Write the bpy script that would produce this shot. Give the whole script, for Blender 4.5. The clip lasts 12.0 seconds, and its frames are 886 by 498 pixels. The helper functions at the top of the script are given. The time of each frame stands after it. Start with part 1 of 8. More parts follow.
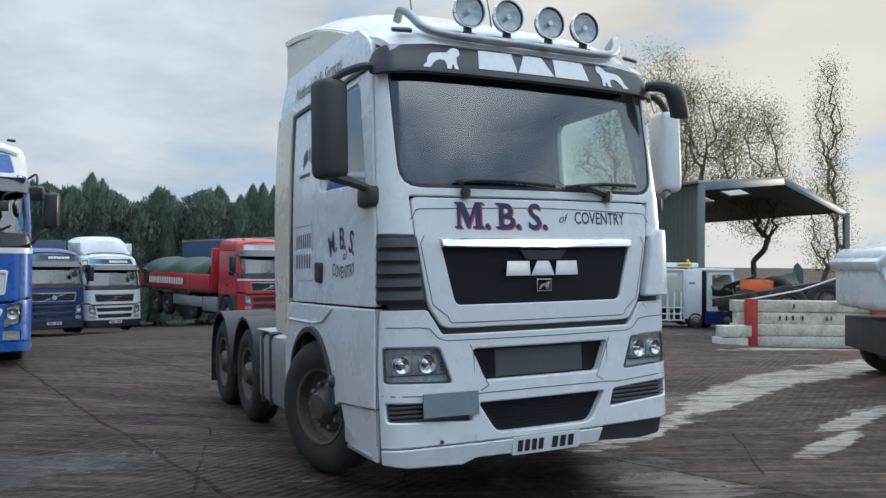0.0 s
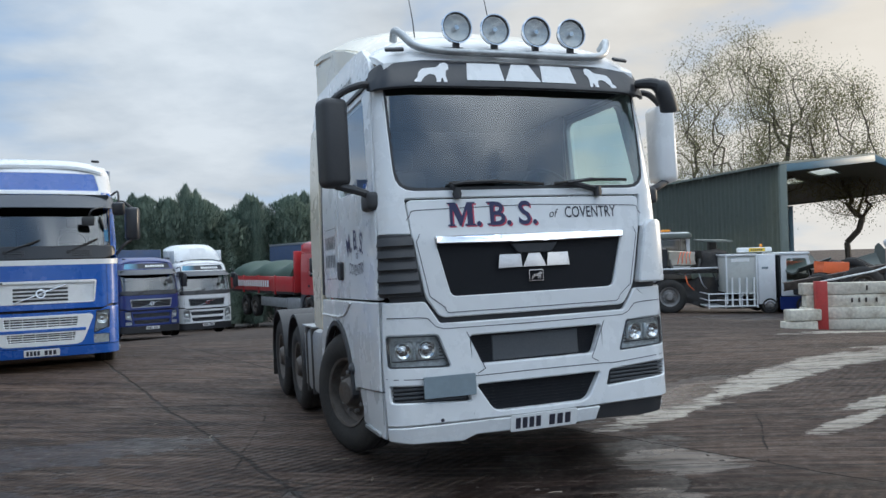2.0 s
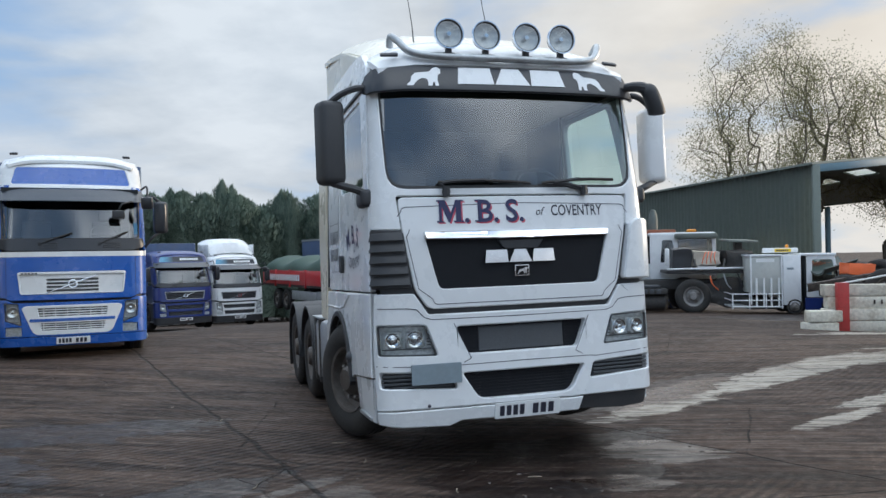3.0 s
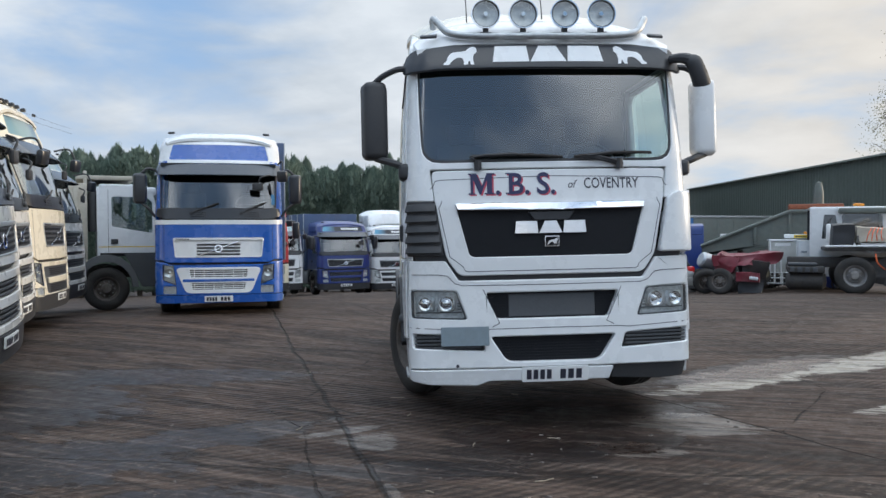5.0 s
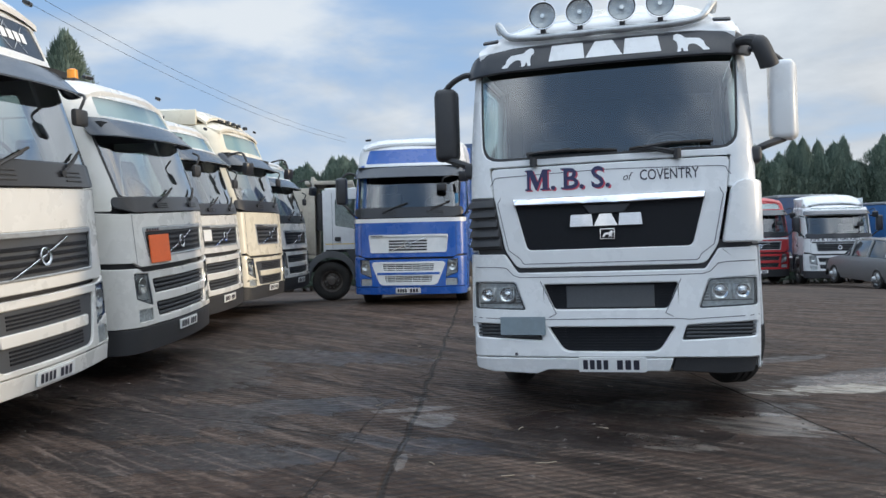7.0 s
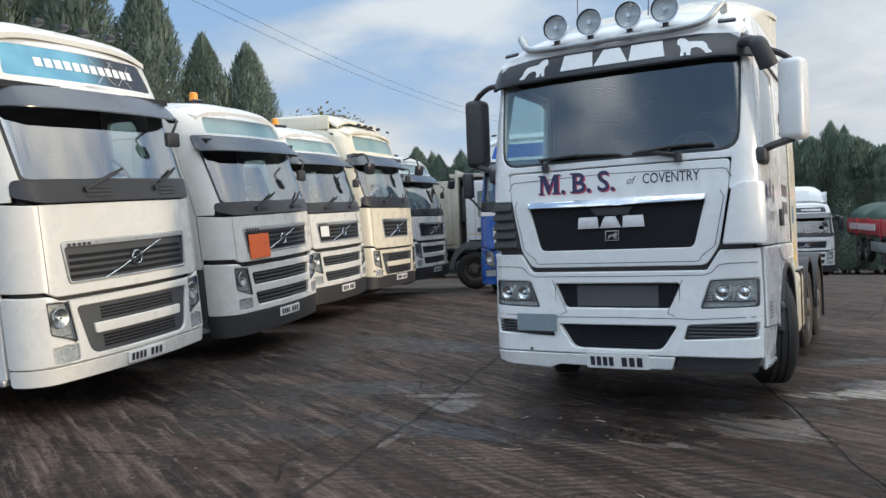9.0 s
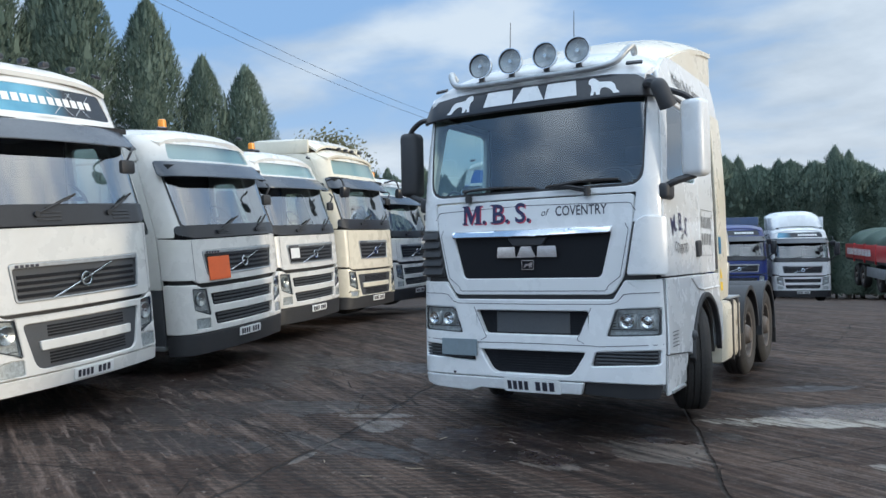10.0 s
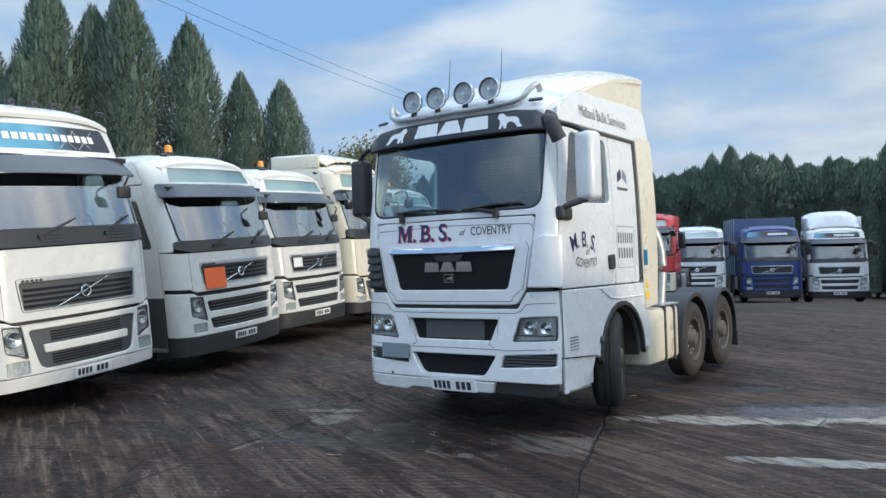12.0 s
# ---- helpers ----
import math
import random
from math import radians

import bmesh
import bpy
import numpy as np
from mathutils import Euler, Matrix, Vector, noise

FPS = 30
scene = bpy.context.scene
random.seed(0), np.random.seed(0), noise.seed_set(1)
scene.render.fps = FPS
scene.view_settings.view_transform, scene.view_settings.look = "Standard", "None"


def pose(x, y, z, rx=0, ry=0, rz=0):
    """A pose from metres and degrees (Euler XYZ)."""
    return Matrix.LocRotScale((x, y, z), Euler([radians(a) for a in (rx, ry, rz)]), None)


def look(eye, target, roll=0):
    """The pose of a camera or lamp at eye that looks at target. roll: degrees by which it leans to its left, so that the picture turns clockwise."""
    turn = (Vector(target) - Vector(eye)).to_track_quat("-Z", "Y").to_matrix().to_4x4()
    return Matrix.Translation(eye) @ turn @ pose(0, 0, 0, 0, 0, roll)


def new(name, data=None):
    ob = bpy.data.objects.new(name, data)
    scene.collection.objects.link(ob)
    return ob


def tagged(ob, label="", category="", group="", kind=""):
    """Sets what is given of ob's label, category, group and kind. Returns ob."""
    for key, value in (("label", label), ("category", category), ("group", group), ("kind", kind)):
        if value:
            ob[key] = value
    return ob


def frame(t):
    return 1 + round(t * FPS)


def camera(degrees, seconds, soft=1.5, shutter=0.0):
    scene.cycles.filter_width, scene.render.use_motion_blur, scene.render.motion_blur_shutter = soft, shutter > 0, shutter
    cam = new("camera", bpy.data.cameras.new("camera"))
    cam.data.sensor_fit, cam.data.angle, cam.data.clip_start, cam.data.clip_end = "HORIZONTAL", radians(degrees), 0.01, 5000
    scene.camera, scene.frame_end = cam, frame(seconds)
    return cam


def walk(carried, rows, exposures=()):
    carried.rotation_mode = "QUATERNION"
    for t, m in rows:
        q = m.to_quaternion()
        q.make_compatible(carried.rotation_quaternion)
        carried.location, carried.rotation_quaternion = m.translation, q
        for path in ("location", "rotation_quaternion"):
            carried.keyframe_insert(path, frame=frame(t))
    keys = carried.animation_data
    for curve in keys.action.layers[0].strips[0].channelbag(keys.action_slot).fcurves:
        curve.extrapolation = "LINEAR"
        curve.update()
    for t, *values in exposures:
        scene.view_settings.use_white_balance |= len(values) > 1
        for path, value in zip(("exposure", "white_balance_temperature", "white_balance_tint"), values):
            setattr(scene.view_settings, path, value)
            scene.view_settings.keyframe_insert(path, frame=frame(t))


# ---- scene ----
cam = camera(59.2, 12.0)
METRES, EYE, TILT, LEAN, TURN = 8.502, 1.59, 0.0, 0.0, 0.0
ROWS = [
    (0.0, 0.0, 0.0, 0.0, -0.01, 0.9, -0.57),
    (0.5, 0.03, -0.0056, -0.0024, 1.7, 0.52, -0.97),
    (1.0, 0.0501, -0.016, -0.0019, 2.58, 0.46, -0.52),
    (1.5, 0.0622, -0.0409, -0.002, 4.11, 0.47, 0.61),
    (2.0, 0.0797, -0.0578, -0.0005, 6.58, 0.62, 1.65),
    (2.5, 0.101, -0.0754, -0.002, 7.78, 0.7, 1.05),
    (4.5, 0.2226, -0.0977, -0.0059, 17.68, -1.14, 1.29),
    (5.0, 0.2654, -0.0961, -0.0073, 22.11, -1.41, 0.2),
    (5.5, 0.3143, -0.0828, -0.0103, 27.45, -1.34, 0.63),
    (6.0, 0.365, -0.0738, -0.0101, 31.47, -1.0, 0.76),
    (6.5, 0.4138, -0.061, -0.0097, 36.34, -1.24, 0.9),
    (7.0, 0.4602, -0.0378, -0.0091, 41.35, -1.55, 1.32),
    (9.0, 0.6337, 0.0524, 0.0051, 55.8, -2.27, 1.96),
    (9.5, 0.6772, 0.0824, 0.0117, 57.93, -0.57, 2.45),
    (10.0, 0.7195, 0.1115, 0.0133, 56.95, -0.9, 1.26),
    (10.5, 0.7608, 0.1401, 0.0153, 57.98, -2.18, 1.03),
    (11.0, 0.8075, 0.156, 0.0212, 58.5, -2.75, 1.5),
    (11.5, 0.8522, 0.1724, 0.0275, 59.49, -1.63, 2.01),
    (12.0, 0.8956, 0.1853, 0.0299, 61.6, -0.8, 1.79),
]
walk(cam, [(t, pose(0, 0, EYE, TILT, LEAN, TURN) @ pose(METRES * x, METRES * y, METRES * z, 90 + pitch, roll, yaw)) for t, x, y, z, yaw, pitch, roll in ROWS],
     [(0.0, -0.04, 6050, 6), (2.5, 0.02, 6150, 8), (5.5, 0.08, 6300, 9), (7.5, 0.06, 6300, 9), (9.0, 0.03, 6350, 8), (9.5, 0.0, 5950, 6), (10.0, 0.0, 5800, 6), (11.0, 0.02, 6050, 8), (11.5, 0.0, 6100, 8), (12.0, 0.0, 5800, 6)])


# ---- world, sun ----
SUN_BEARING, SUN_HEIGHT = 54.0, 8.0          # degrees right of +y, degrees above the horizon


def link(tree, a, b):
    tree.links.new(a, b)


def make_world():
    w = bpy.data.worlds.new("sky")
    scene.world = w
    w.use_nodes = True
    t = w.node_tree
    t.nodes.clear()
    N = t.nodes.new
    out, bg = N("ShaderNodeOutputWorld"), N("ShaderNodeBackground")
    sky = N("ShaderNodeTexSky")
    sky.sky_type = "NISHITA"
    sky.sun_disc = False
    sky.sun_elevation = radians(SUN_HEIGHT)
    sky.sun_rotation = radians(SUN_BEARING)
    sky.air_density, sky.dust_density, sky.ozone_density = 1.0, 1.2, 1.5
    tc = N("ShaderNodeTexCoord")
    sep = N("ShaderNodeSeparateXYZ")
    link(t, tc.outputs["Generated"], sep.inputs[0])
    # cloud deck: directions are laid on a flat sheet overhead
    den = N("ShaderNodeMath"); den.operation = "ADD"; den.inputs[1].default_value = 0.22
    zc = N("ShaderNodeMath"); zc.operation = "MAXIMUM"; zc.inputs[1].default_value = 0.0
    link(t, sep.outputs[2], zc.inputs[0]); link(t, zc.outputs[0], den.inputs[0])
    div = N("ShaderNodeVectorMath"); div.operation = "DIVIDE"
    comb = N("ShaderNodeCombineXYZ")
    for i in range(3):
        link(t, den.outputs[0], comb.inputs[i])
    link(t, tc.outputs["Generated"], div.inputs[0]); link(t, comb.outputs[0], div.inputs[1])
    n1 = N("ShaderNodeTexNoise"); n1.inputs["Scale"].default_value = 1.5
    n1.inputs["Detail"].default_value = 7.0; n1.inputs["Roughness"].default_value = 0.50; n1.inputs["Distortion"].default_value = 0.3
    mp = N("ShaderNodeMapping"); mp.inputs["Location"].default_value = CLOUD_SHIFT; mp.inputs["Scale"].default_value = (1.0, 1.0, 0.2)
    link(t, div.outputs[0], mp.inputs[0]); link(t, mp.outputs[0], n1.inputs["Vector"])
    cover = N("ShaderNodeMapRange"); cover.inputs[1].default_value = 0.36; cover.inputs[2].default_value = 0.62
    cover.interpolation_type = "SMOOTHSTEP"
    # clearer sky to one side
    side = N("ShaderNodeVectorMath"); side.operation = "DOT_PRODUCT"; side.inputs[1].default_value = (-0.78, 0.40, 0.48)
    link(t, tc.outputs["Generated"], side.inputs[0])
    clear = N("ShaderNodeMapRange"); clear.inputs[1].default_value = 0.80; clear.inputs[2].default_value = 1.0
    clear.inputs[3].default_value = 0.10; clear.inputs[4].default_value = -0.10
    link(t, side.outputs["Value"], clear.inputs[0])
    lean = N("ShaderNodeMath"); lean.operation = "ADD"
    link(t, n1.outputs[0], lean.inputs[0]); link(t, clear.outputs[0], lean.inputs[1])
    rear = N("ShaderNodeVectorMath"); rear.operation = "DOT_PRODUCT"; rear.inputs[1].default_value = (0.30, -0.86, 0.42)
    link(t, tc.outputs["Generated"], rear.inputs[0])
    gap = N("ShaderNodeMapRange"); gap.inputs[1].default_value = 0.25; gap.inputs[2].default_value = 0.75
    gap.inputs[3].default_value = 0.0; gap.inputs[4].default_value = -0.165
    link(t, rear.outputs["Value"], gap.inputs[0])
    lean2 = N("ShaderNodeMath"); lean2.operation = "ADD"
    link(t, lean.outputs[0], lean2.inputs[0]); link(t, gap.outputs[0], lean2.inputs[1])
    link(t, lean2.outputs[0], cover.inputs[0])
    # light and dark of the clouds
    n2 = N("ShaderNodeTexNoise"); n2.inputs["Scale"].default_value = 1.5; n2.inputs["Detail"].default_value = 7.0
    n2.inputs["Roughness"].default_value = 0.55
    link(t, mp.outputs[0], n2.inputs["Vector"])
    ramp = N("ShaderNodeValToRGB")
    ramp.color_ramp.elements[0].position, ramp.color_ramp.elements[0].color = 0.33, (0.40, 0.46, 0.53, 1)
    ramp.color_ramp.elements[1].position, ramp.color_ramp.elements[1].color = 0.64, (0.74, 0.78, 0.82, 1)
    link(t, n2.outputs[0], ramp.inputs[0])
    # warm glow of the low sun in the clouds round its bearing
    a = radians(30.0)
    dot = N("ShaderNodeVectorMath"); dot.operation = "DOT_PRODUCT"
    dot.inputs[1].default_value = (math.sin(a) * 0.98, math.cos(a) * 0.98, 0.17)
    link(t, tc.outputs["Generated"], dot.inputs[0])
    glow = N("ShaderNodeMapRange"); glow.inputs[1].default_value = 0.70; glow.inputs[2].default_value = 1.0
    link(t, dot.outputs["Value"], glow.inputs[0])
    gs = N("ShaderNodeMath"); gs.operation = "MULTIPLY"; gs.inputs[1].default_value = 0.58
    link(t, glow.outputs[0], gs.inputs[0])
    warm = N("ShaderNodeMixRGB"); warm.blend_type = "MIX"; warm.inputs[2].default_value = (0.98, 0.80, 0.58, 1)
    link(t, gs.outputs[0], warm.inputs[0]); link(t, ramp.outputs[0], warm.inputs[1])
    skys = N("ShaderNodeMixRGB"); skys.blend_type = "MULTIPLY"; skys.inputs[0].default_value = 1.0
    skys.inputs[2].default_value = (SKY_GAIN * 0.62, SKY_GAIN * 0.98, SKY_GAIN * 1.35, 1)
    link(t, sky.outputs[0], skys.inputs[1])
    calm = N("ShaderNodeMixRGB"); calm.blend_type = "DARKEN"; calm.inputs[0].default_value = 1.0; calm.inputs[2].default_value = (0.52, 0.60, 0.78, 1)
    link(t, skys.outputs[0], calm.inputs[1])
    veil = N("ShaderNodeMixRGB"); veil.inputs[0].default_value = 0.75; veil.inputs[2].default_value = (0.38, 0.56, 0.84, 1)
    link(t, calm.outputs[0], veil.inputs[1])
    # the cloud is brighter overhead than low down
    zen = N("ShaderNodeMapRange"); zen.inputs[1].default_value = 0.30; zen.inputs[2].default_value = 1.0
    zen.inputs[3].default_value = 1.0; zen.inputs[4].default_value = ZENITH
    link(t, sep.outputs[2], zen.inputs[0])
    up = N("ShaderNodeMixRGB"); up.blend_type = "MULTIPLY"; up.inputs[0].default_value = 1.0
    # clouds lit full-face opposite the low sun
    face = N("ShaderNodeVectorMath"); face.operation = "DOT_PRODUCT"; face.inputs[1].default_value = (0.30, -0.94, 0.14)
    link(t, tc.outputs["Generated"], face.inputs[0])
    lit = N("ShaderNodeMapRange"); lit.inputs[1].default_value = 0.05; lit.inputs[2].default_value = 0.95
    lit.inputs[3].default_value = 1.0; lit.inputs[4].default_value = 1.6
    link(t, face.outputs["Value"], lit.inputs[0])
    both = N("ShaderNodeMath"); both.operation = "MULTIPLY"
    link(t, zen.outputs[0], both.inputs[0]); link(t, lit.outputs[0], both.inputs[1])
    link(t, warm.outputs[0], up.inputs[1]); link(t, both.outputs[0], up.inputs[2])
    # thin cream band of haze low down
    hz = N("ShaderNodeMapRange"); hz.inputs[1].default_value = 0.0; hz.inputs[2].default_value = 0.22
    hz.inputs[3].default_value = 0.45; hz.inputs[4].default_value = 0.0
    link(t, sep.outputs[2], hz.inputs[0])
    mix = N("ShaderNodeMixRGB")
    link(t, cover.outputs[0], mix.inputs[0]); link(t, veil.outputs[0], mix.inputs[1]); link(t, up.outputs[0], mix.inputs[2])
    hmix = N("ShaderNodeMixRGB"); hmix.inputs[2].default_value = (0.82, 0.80, 0.78, 1)
    link(t, hz.outputs[0], hmix.inputs[0]); link(t, mix.outputs[0], hmix.inputs[1])
    link(t, hmix.outputs[0], bg.inputs[0])
    bg.inputs[1].default_value = SKY_STRENGTH
    link(t, bg.outputs[0], out.inputs[0])


ZENITH = 3.9
SKY_STRENGTH, SKY_GAIN, CLOUD_SHIFT = 1.0, 0.11, (0.0, 0.0, 0.0)
make_world()
sun = new("sun", bpy.data.lights.new("sun", "SUN"))
sun.data.energy, sun.data.angle, sun.data.color = 2.0, radians(3), (1.0, 0.80, 0.58)
_a, _e = radians(SUN_BEARING), radians(SUN_HEIGHT)
sun.matrix_world = look((0, 0, 30), (-math.sin(_a) * 10, -math.cos(_a) * 10, 30 - 10 * math.tan(_e)))
scene.view_settings.exposure = 0.0


# ---- materials ----
def mat(name, color, rough=0.5, metal=0.0, coat=0.0, grain=0.0, grain_scale=30.0, dirt=0.0, dirt_color=(0.12, 0.10, 0.08), dirt_scale=3.0,
        bump=0.0, spec=0.5, vary=0.0, rough_vary=0.0):
    """A principled material in object space with fine grain, coarse dirt and slight bump."""
    m = bpy.data.materials.new(name)
    m.use_nodes = True
    t = m.node_tree
    b = t.nodes["Principled BSDF"]
    b.inputs["Base Color"].default_value = (*color, 1)
    b.inputs["Roughness"].default_value = rough
    b.inputs["Metallic"].default_value = metal
    b.inputs["Specular IOR Level"].default_value = spec
    b.inputs["Coat Weight"].default_value = coat
    b.inputs["Coat Roughness"].default_value = 0.06
    N = t.nodes.new
    tc = N("ShaderNodeTexCoord")
    src = None
    if grain or dirt or bump or rough_vary:
        n = N("ShaderNodeTexNoise"); n.inputs["Scale"].default_value = grain_scale; n.inputs["Detail"].default_value = 5
        link(t, tc.outputs["Object"], n.inputs["Vector"])
        d = N("ShaderNodeTexNoise"); d.inputs["Scale"].default_value = dirt_scale; d.inputs["Detail"].default_value = 8
        d.inputs["Roughness"].default_value = 0.65
        link(t, tc.outputs["Object"], d.inputs["Vector"])
        if grain:
            g = N("ShaderNodeMapRange"); g.inputs[1].default_value = 0.3; g.inputs[2].default_value = 0.7
            g.inputs[3].default_value = 1 - grain; g.inputs[4].default_value = 1 + grain
            link(t, n.outputs[0], g.inputs[0])
            mx = N("ShaderNodeMixRGB"); mx.blend_type = "MULTIPLY"; mx.inputs[0].default_value = 1.0
            mx.inputs[1].default_value = (*color, 1)
            link(t, g.outputs[0], mx.inputs[2])
            src = mx.outputs[0]
        if dirt:
            k = N("ShaderNodeMapRange"); k.inputs[1].default_value = 0.48; k.inputs[2].default_value = 0.75
            k.inputs[3].default_value = 0.0; k.inputs[4].default_value = dirt
            link(t, d.outputs[0], k.inputs[0])
            md = N("ShaderNodeMixRGB"); md.inputs[1].default_value = (*color, 1); md.inputs[2].default_value = (*dirt_color, 1)
            if src:
                link(t, src, md.inputs[1])
            link(t, k.outputs[0], md.inputs[0])
            src = md.outputs[0]
        if rough_vary:
            r = N("ShaderNodeMapRange"); r.inputs[1].default_value = 0.35; r.inputs[2].default_value = 0.7
            r.inputs[3].default_value = max(0.02, rough - rough_vary); r.inputs[4].default_value = min(1, rough + rough_vary)
            link(t, d.outputs[0], r.inputs[0]); link(t, r.outputs[0], b.inputs["Roughness"])
        if bump:
            bp = N("ShaderNodeBump"); bp.inputs["Strength"].default_value = bump; bp.inputs["Distance"].default_value = 0.01
            link(t, n.outputs[0], bp.inputs["Height"]); link(t, bp.outputs[0], b.inputs["Normal"])
    if vary:
        oi = N("ShaderNodeObjectInfo")
        v = N("ShaderNodeMapRange"); v.inputs[3].default_value = 1 - vary; v.inputs[4].default_value = 1 + vary
        link(t, oi.outputs["Random"], v.inputs[0])
        mv = N("ShaderNodeMixRGB"); mv.blend_type = "MULTIPLY"; mv.inputs[0].default_value = 1.0
        mv.inputs[1].default_value = (*color, 1)
        if src:
            link(t, src, mv.inputs[1])
        link(t, v.outputs[0], mv.inputs[2])
        src = mv.outputs[0]
    if src:
        link(t, src, b.inputs["Base Color"])
    return m


def glass_mat(name, tint, face=0.05):
    m = bpy.data.materials.new(name)
    m.use_nodes = True
    t = m.node_tree
    t.nodes.clear()
    N = t.nodes.new
    out, mix, tr, gl = N("ShaderNodeOutputMaterial"), N("ShaderNodeMixShader"), N("ShaderNodeBsdfTransparent"), N("ShaderNodeBsdfGlossy")
    # reflection rises from a few per cent face-on to all at grazing
    lw = N("ShaderNodeLayerWeight"); lw.inputs[0].default_value = 0.5
    pw = N("ShaderNodeMath"); pw.operation = "POWER"; pw.inputs[1].default_value = 4.0
    link(t, lw.outputs["Facing"], pw.inputs[0])
    mul = N("ShaderNodeMapRange"); mul.inputs[3].default_value = face; mul.inputs[4].default_value = 0.9
    link(t, pw.outputs[0], mul.inputs[0])
    tr.inputs[0].default_value = (*tint, 1)
    gl.inputs[0].default_value = (0.95, 0.97, 1, 1); gl.inputs["Roughness"].default_value = 0.02
    link(t, mul.outputs[0], mix.inputs[0]); link(t, tr.outputs[0], mix.inputs[1]); link(t, gl.outputs[0], mix.inputs[2])
    link(t, mix.outputs[0], out.inputs[0])
    return m


WHITE = mat("white_paint", (0.735, 0.75, 0.755), 0.30, coat=0.35, grain=0.012, grain_scale=9, dirt=0.06, dirt_color=(0.45, 0.42, 0.38), dirt_scale=2.2, rough_vary=0.10)
# white paint with the low sun's warmth put into its colour
SUNLIT_CREAM = mat("cream_white_paint", (0.74, 0.68, 0.54), 0.32, coat=0.3, grain=0.02, grain_scale=9, dirt=0.16, dirt_color=(0.42, 0.37, 0.30), dirt_scale=2.5, rough_vary=0.1)
BLACK = mat("black_plastic", (0.032, 0.033, 0.036), 0.55, grain=0.15, grain_scale=140, dirt=0.25, dirt_color=(0.07, 0.065, 0.06), bump=0.15)
VISOR = mat("dark_visor", (0.028, 0.030, 0.035), 0.28, grain=0.1, grain_scale=60, dirt=0.2, dirt_color=(0.06, 0.06, 0.06))
MESH = mat("black_mesh", (0.008, 0.009, 0.012), 0.5, grain=0.5, grain_scale=260, bump=0.4, spec=0.22)
GREYBLACK = mat("grey_grille", (0.06, 0.065, 0.072), 0.5, grain=0.1, grain_scale=90, dirt=0.2)
RUBBER = mat("tyre_rubber", (0.030, 0.028, 0.026), 0.85, grain=0.3, grain_scale=60, dirt=0.5, dirt_color=(0.075, 0.062, 0.05), bump=0.3)
STEEL = mat("painted_steel", (0.30, 0.29, 0.28), 0.5, metal=0.6, grain=0.15, grain_scale=25, dirt=0.6, dirt_color=(0.12, 0.085, 0.06), dirt_scale=6)
CHROME = mat("chrome", (0.82, 0.83, 0.85), 0.08, metal=1.0, grain=0.04, dirt=0.08)
CHASSIS = mat("chassis_black", (0.042, 0.039, 0.037), 0.7, grain=0.2, grain_scale=20, dirt=0.5, dirt_color=(0.09, 0.07, 0.05), bump=0.2)
GLASS = glass_mat("windscreen_glass", (0.70, 0.82, 0.80), 0.14)
SCREEN = glass_mat("lorry_screen_glass", (0.66, 0.76, 0.75), 0.38)
DULLSCREEN = glass_mat("far_screen_glass", (0.66, 0.76, 0.75), 0.13)
LENS = glass_mat("lamp_glass", (0.80, 0.82, 0.82), 0.06)
SMOKED = mat("smoked_visor", (0.050, 0.058, 0.072), 0.24, grain=0.08, grain_scale=50, dirt=0.25, dirt_color=(0.10, 0.10, 0.105))
REFLECT = mat("lamp_reflector", (0.70, 0.72, 0.73), 0.28, metal=1.0, grain=0.3, grain_scale=60, bump=0.3)
INSIDE = mat("cab_lining", (0.017, 0.019, 0.022), 0.8, grain=0.15, grain_scale=30)
SEAT = mat("seat_cloth", (0.016, 0.018, 0.024), 0.9, grain=0.25, grain_scale=120)
NAVY = mat("navy_letters", (0.025, 0.025, 0.085), 0.4)
PINK = mat("red_letter_shade", (0.52, 0.06, 0.10), 0.4)
INK = mat("dark_letters", (0.03, 0.03, 0.045), 0.4)
PLATE = mat("number_plate_white", (0.80, 0.81, 0.80), 0.35, grain=0.03, dirt=0.12)
GREYPL = mat("grey_panel", (0.20, 0.25, 0.28), 0.45, grain=0.05, dirt=0.2)
BLUE = mat("blue_paint", (0.022, 0.105, 0.42), 0.28, coat=0.5, grain=0.05, grain_scale=6, dirt=0.14, dirt_color=(0.10, 0.12, 0.18), rough_vary=0.08)
DKBLUE = mat("dark_blue_paint", (0.016, 0.035, 0.17), 0.3, coat=0.4, grain=0.06, grain_scale=6, dirt=0.12)
RED = mat("red_paint", (0.48, 0.03, 0.035), 0.35, coat=0.3, grain=0.06, grain_scale=6, dirt=0.2)
ORANGE = mat("orange_plate", (0.85, 0.16, 0.045), 0.5, grain=0.03, dirt=0.1)
AMBER = mat("amber_lens", (0.80, 0.30, 0.03), 0.25)
TAIL = mat("red_lens", (0.5, 0.02, 0.02), 0.2)
YELLOW = mat("yellow_sticker", (0.80, 0.55, 0.03), 0.5)
SIGNBLUE = mat("sign_blue", (0.03, 0.17, 0.32), 0.35, grain=0.5, grain_scale=4)
GREENSHED = mat("green_cladding", (0.195, 0.225, 0.195), 0.6, grain=0.12, grain_scale=3, dirt=0.3, dirt_color=(0.03, 0.04, 0.035))
TEAL = mat("teal_fascia", (0.12, 0.21, 0.26), 0.55, grain=0.1, dirt=0.25)
CONCRETE = mat("concrete", (0.40, 0.37, 0.32), 0.85, grain=0.15, grain_scale=18, dirt=0.5, dirt_color=(0.20, 0.17, 0.13), bump=0.4, vary=0.12)
